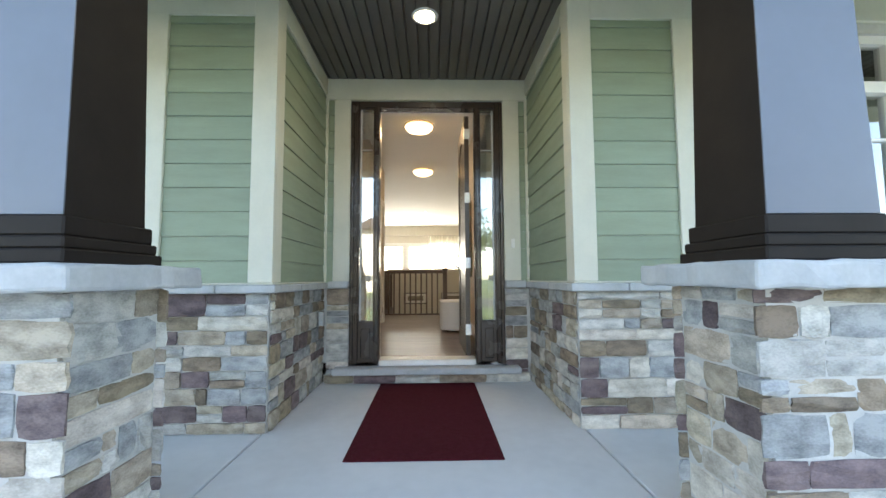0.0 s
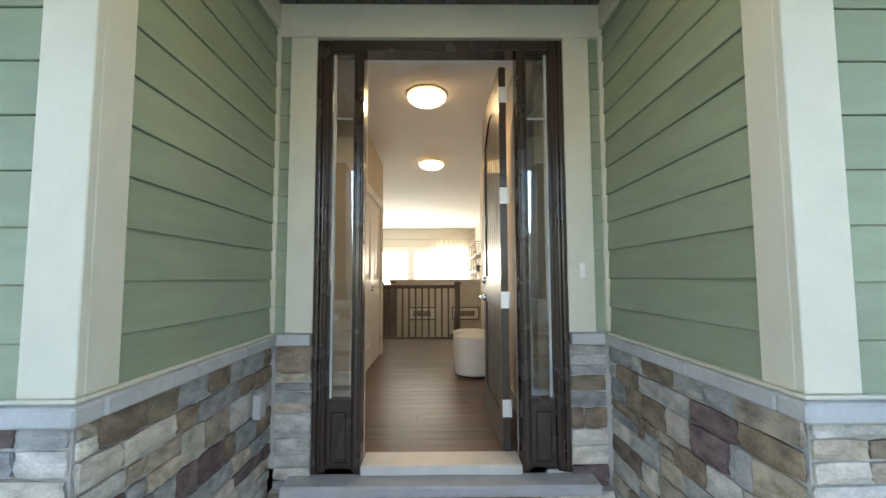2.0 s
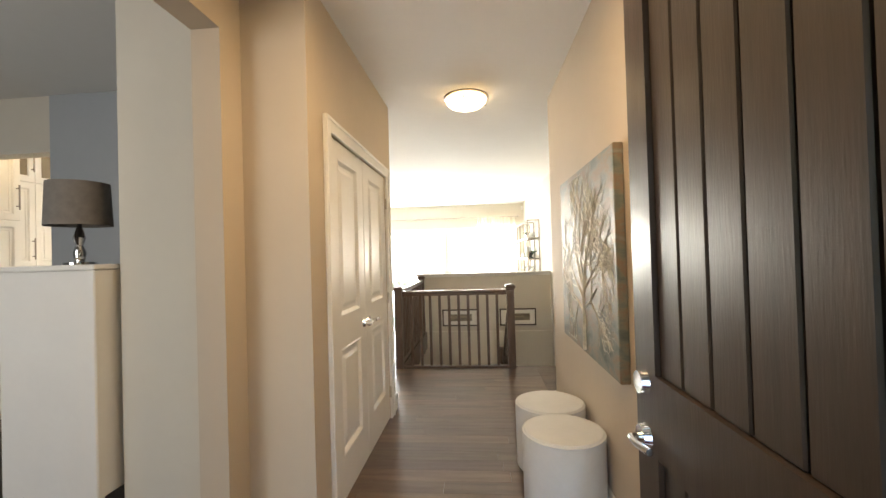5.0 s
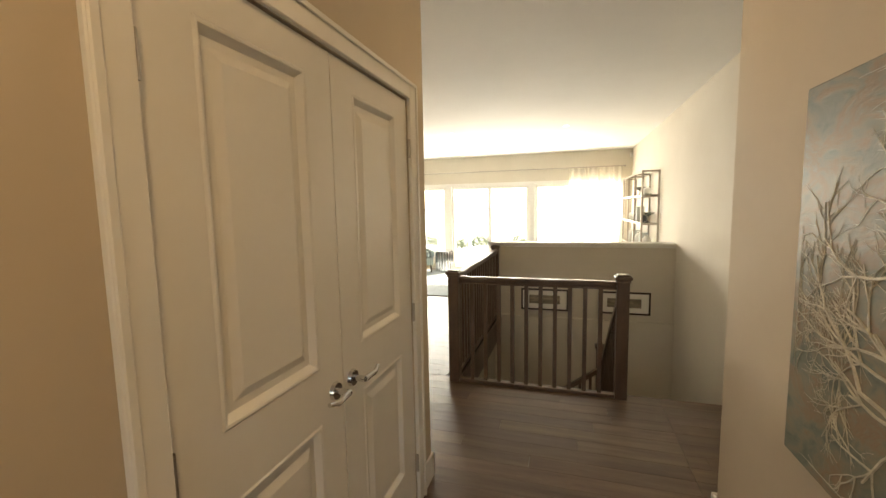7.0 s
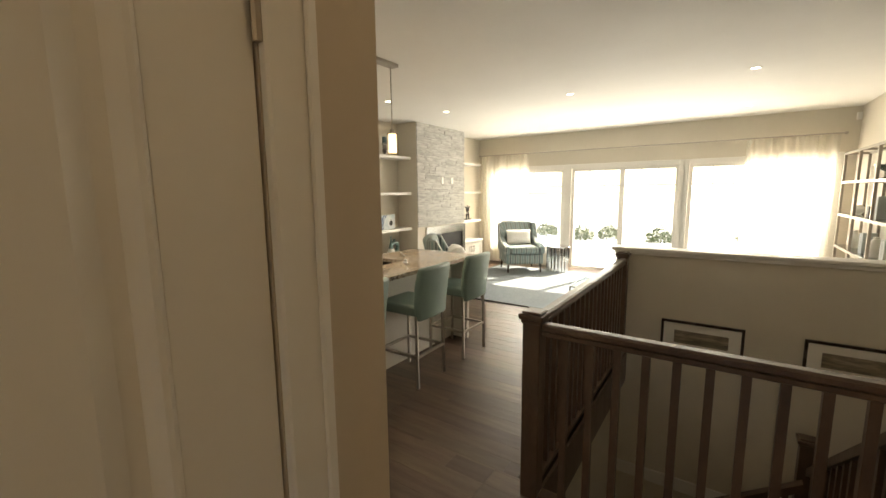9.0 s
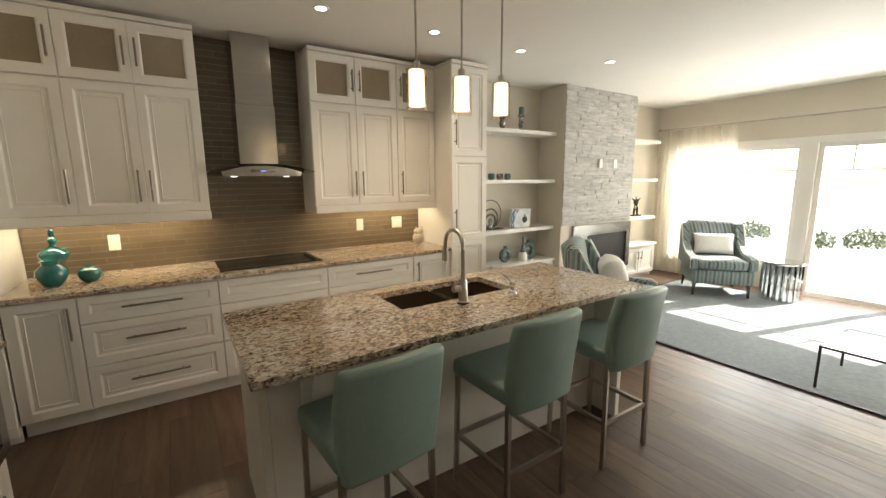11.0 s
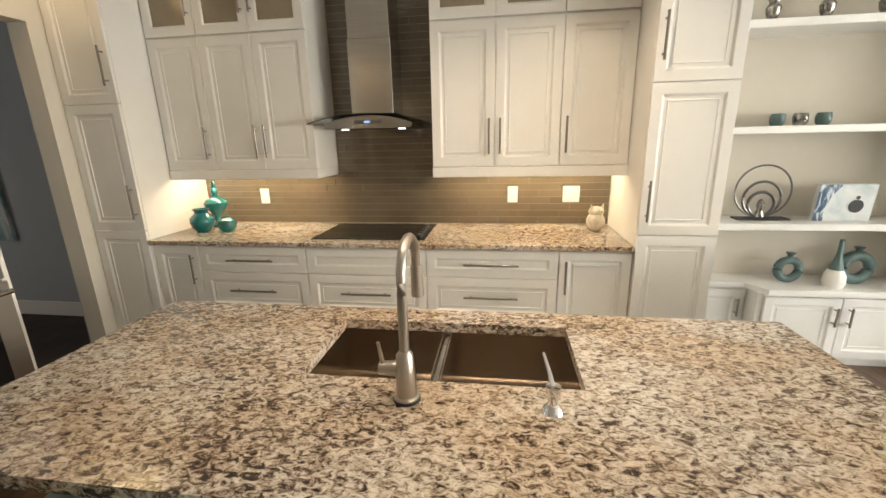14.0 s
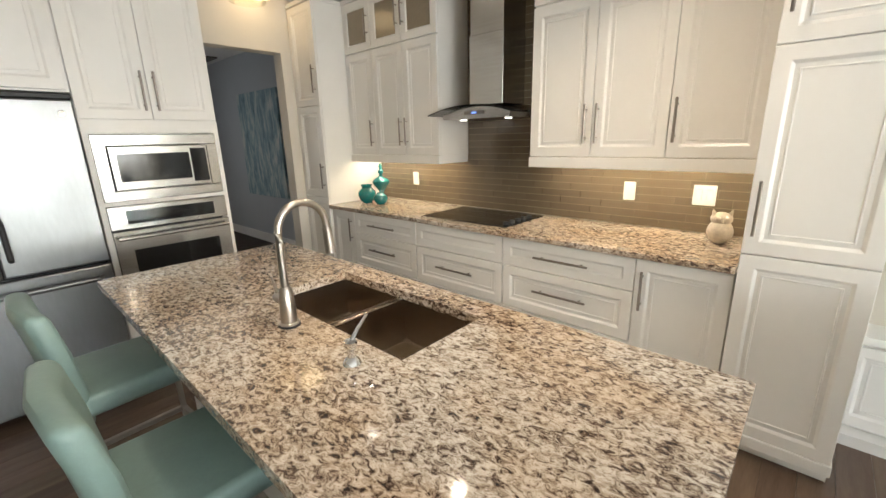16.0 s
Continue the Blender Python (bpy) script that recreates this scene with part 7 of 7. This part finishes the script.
T = [tree(-9, -24, 7.5, 1), tree(12, -26, 8.5, 2)]
for i, (x, y) in enumerate(((-21, -30), (22, -31), (4, -33), (-34, -34), (33, -36), (-26, 50), (22, 52))):
    copy_thing(T[i % 2], pose(x, y, -0.36, 0, 0, 47 * i))
for x, y in ((-4.4, 17.4), (-3.6, 18.2), (-2.0, 17.8), (0.4, 18.6), (-6.0, 18.4)):
    sr = random.Random(int(x * 10) + 99)
    bm = bmesh.new()
    for k in range(420):
        a, b = sr.uniform(0, 6.28), sr.uniform(0, 1) ** 0.5
        p = Vector((math.cos(a) * b * 0.42, math.sin(a) * b * 0.42, sr.uniform(0.02, 0.55) * (1.1 - b * 0.6)))
        u = Vector((sr.gauss(0, 1), sr.gauss(0, 1), sr.gauss(0, 1))).normalized() * 0.05
        w = u.orthogonal().normalized() * 0.025
        q = [bm.verts.new(p - u), bm.verts.new(p + w), bm.verts.new(p + u), bm.verts.new(p - w)]
        bm.faces.new(q)
    ob = tagged(part("shrub", bm, dry_leaf), "low green garden shrub beyond the patio door", "shrub", group="garden shrubs")
    ob.location = (x, y, -0.12)
structure("patio", boxes((-14, WIN + 0.3, -0.36, 12, WIN + 7.5, -0.12)), M["concrete"], "wide pale concrete terrace behind the house", "patio")
structure("gravel_yard", boxes((-160, WIN + 7.51, -0.36, 160, WIN + 200.0, -0.14)), mat("pale dry gravel", (0.62, 0.59, 0.5), 0.95, var=0.12, scale=1.5, bump=0.6, bscale=50), "pale dry gravel and sparse ground behind the terrace", "ground")


def house(x, y, rz, seed):
    hgrp = thing("house", "two-storey house with grey siding and a dark gable roof", "house", pose(x, y, -0.36, 0, 0, rz), group="houses over the street")
    part("wall", boxes((-5, -4, 0, 5, 4, 5.4)), mat("pale house siding", (0.45, 0.44, 0.41), 0.8, var=0.05, stretch=(1, 1, 12)), hgrp)
    bm = bmesh.new()
    prism(bm, [(-5.5, 5.35), (5.5, 5.35), (0, 8.2)], 1, -4.5, 4.5)
    part("roof", bm, mat("dark shingle", (0.06, 0.058, 0.06), 0.9, var=0.2, scale=5), hgrp)
    for i in range(3):
        for z in (0.9, 3.5):
            x0 = -4.0 + 2.9 * i
            w = part("window", boxes((x0, -4.04, z, x0 + 1.4, -4.001, z + 1.5)), M["black_glass"], hgrp)
            part("frame", boxes((x0 - 0.1, -4.06, z - 0.1, x0, -4.0, z + 1.6), (x0 + 1.4, -4.06, z - 0.1, x0 + 1.5, -4.0, z + 1.6), (x0, -4.06, z - 0.1, x0 + 1.4, -4.0, z), (x0, -4.06, z + 1.5, x0 + 1.4, -4.0, z + 1.6)), M["white"], w)
    return hgrp


h0 = house(-15, -34, 180, 1)
for x in (-1.5, 13.5, 28, -29):
    copy_thing(h0, pose(x, -35, -0.36, 0, 0, 180))

# ---- pieces of walls and floors ----
for a, z0, b, z1 in TILES[:300]:
    ob = new("tile", tile_me)
    ob.parent = bs
    ob.location, ob.scale = (KIT + 0.0062, a, z0), (0.005, b - a, z1 - z0)
fu = []
for k in range(8):
    bm = bmesh.new()
    box(bm, 0, 0, 0, 1, 1, 1)
    bmesh.ops.bevel(bm, geom=[e for e in bm.edges if all(v.co.x > 0.5 for v in e.verts)], offset=0.06, segments=1, affect="EDGES")
    for v in bm.verts:
        if v.co.x > 0.5:
            v.co += Vector((fs_rng.uniform(-0.2, 0.08), fs_rng.uniform(-0.008, 0.008), fs_rng.uniform(-0.04, 0.04)))
    fu.append(mesh_of("ledger_tile", bm, M["fp_stone"]))
for i, (y, z, ln, h, d) in enumerate(LEDGER):
    ob = new("ledger_tile", fu[i % 8])
    ob.parent = fp
    ob.location, ob.scale = (FX - 0.0115, y + 0.001, z + 0.001), (d, ln - 0.002, h - 0.002)

# hardwood planks, laid across the house
pr = random.Random(11)
PW = 0.127
rows = []
y = 0.0
while y < WIN:
    for (a, y0, b, y1) in FLOORS:
        lo, hi = max(y, y0), min(y + PW, y1)
        if hi - lo < 0.012:
            continue
        x = a - pr.uniform(0.0, 1.1)
        while x < b:
            ln = pr.uniform(0.7, 1.9)
            p, q = max(x, a), min(x + ln, b)
            if q - p > 0.02:
                rows.append((p, lo, q, hi))
            x += ln
    y += PW
floor_ob = bpy.data.objects["floor"]
bm = bmesh.new()
box(bm, 0, 0, 0, 1, 1, 1)
plank_me = mesh_of("plank", bm, M["plank"])
near = sorted(rows, key=lambda r: ((r[0] + r[2]) / 2 + 1.6) ** 2 * 0.6 + ((r[1] + r[3]) / 2 - 4.0) ** 2)
far_v, far_f = [], []
for i, (a, b, c, d) in enumerate(near):
    g = 0.0009
    if i < 300:
        ob = new("plank", plank_me)
        ob.parent = floor_ob
        ob.location, ob.scale = (a + g, b + g, -0.0118), (c - a - 2 * g, d - b - 2 * g, 0.0118)
    else:
        k = len(far_v)
        far_v += [(px, py, pz) for pz in (-0.0118, 0.0) for px, py in ((a + g, b + g), (c - g, b + g), (c - g, d - g), (a + g, d - g))]
        far_f += [(k + 4, k + 5, k + 6, k + 7), (k, k + 1, k + 5, k + 4), (k + 1, k + 2, k + 6, k + 5), (k + 2, k + 3, k + 7, k + 6), (k + 3, k, k + 4, k + 7)]
me = bpy.data.meshes.new("plank_run")
me.from_pydata(far_v, [], far_f)
me.materials.append(M["plank_stuff"])
fo = tagged(new("plank_run", me), kind="stuff")
fo.parent = floor_ob
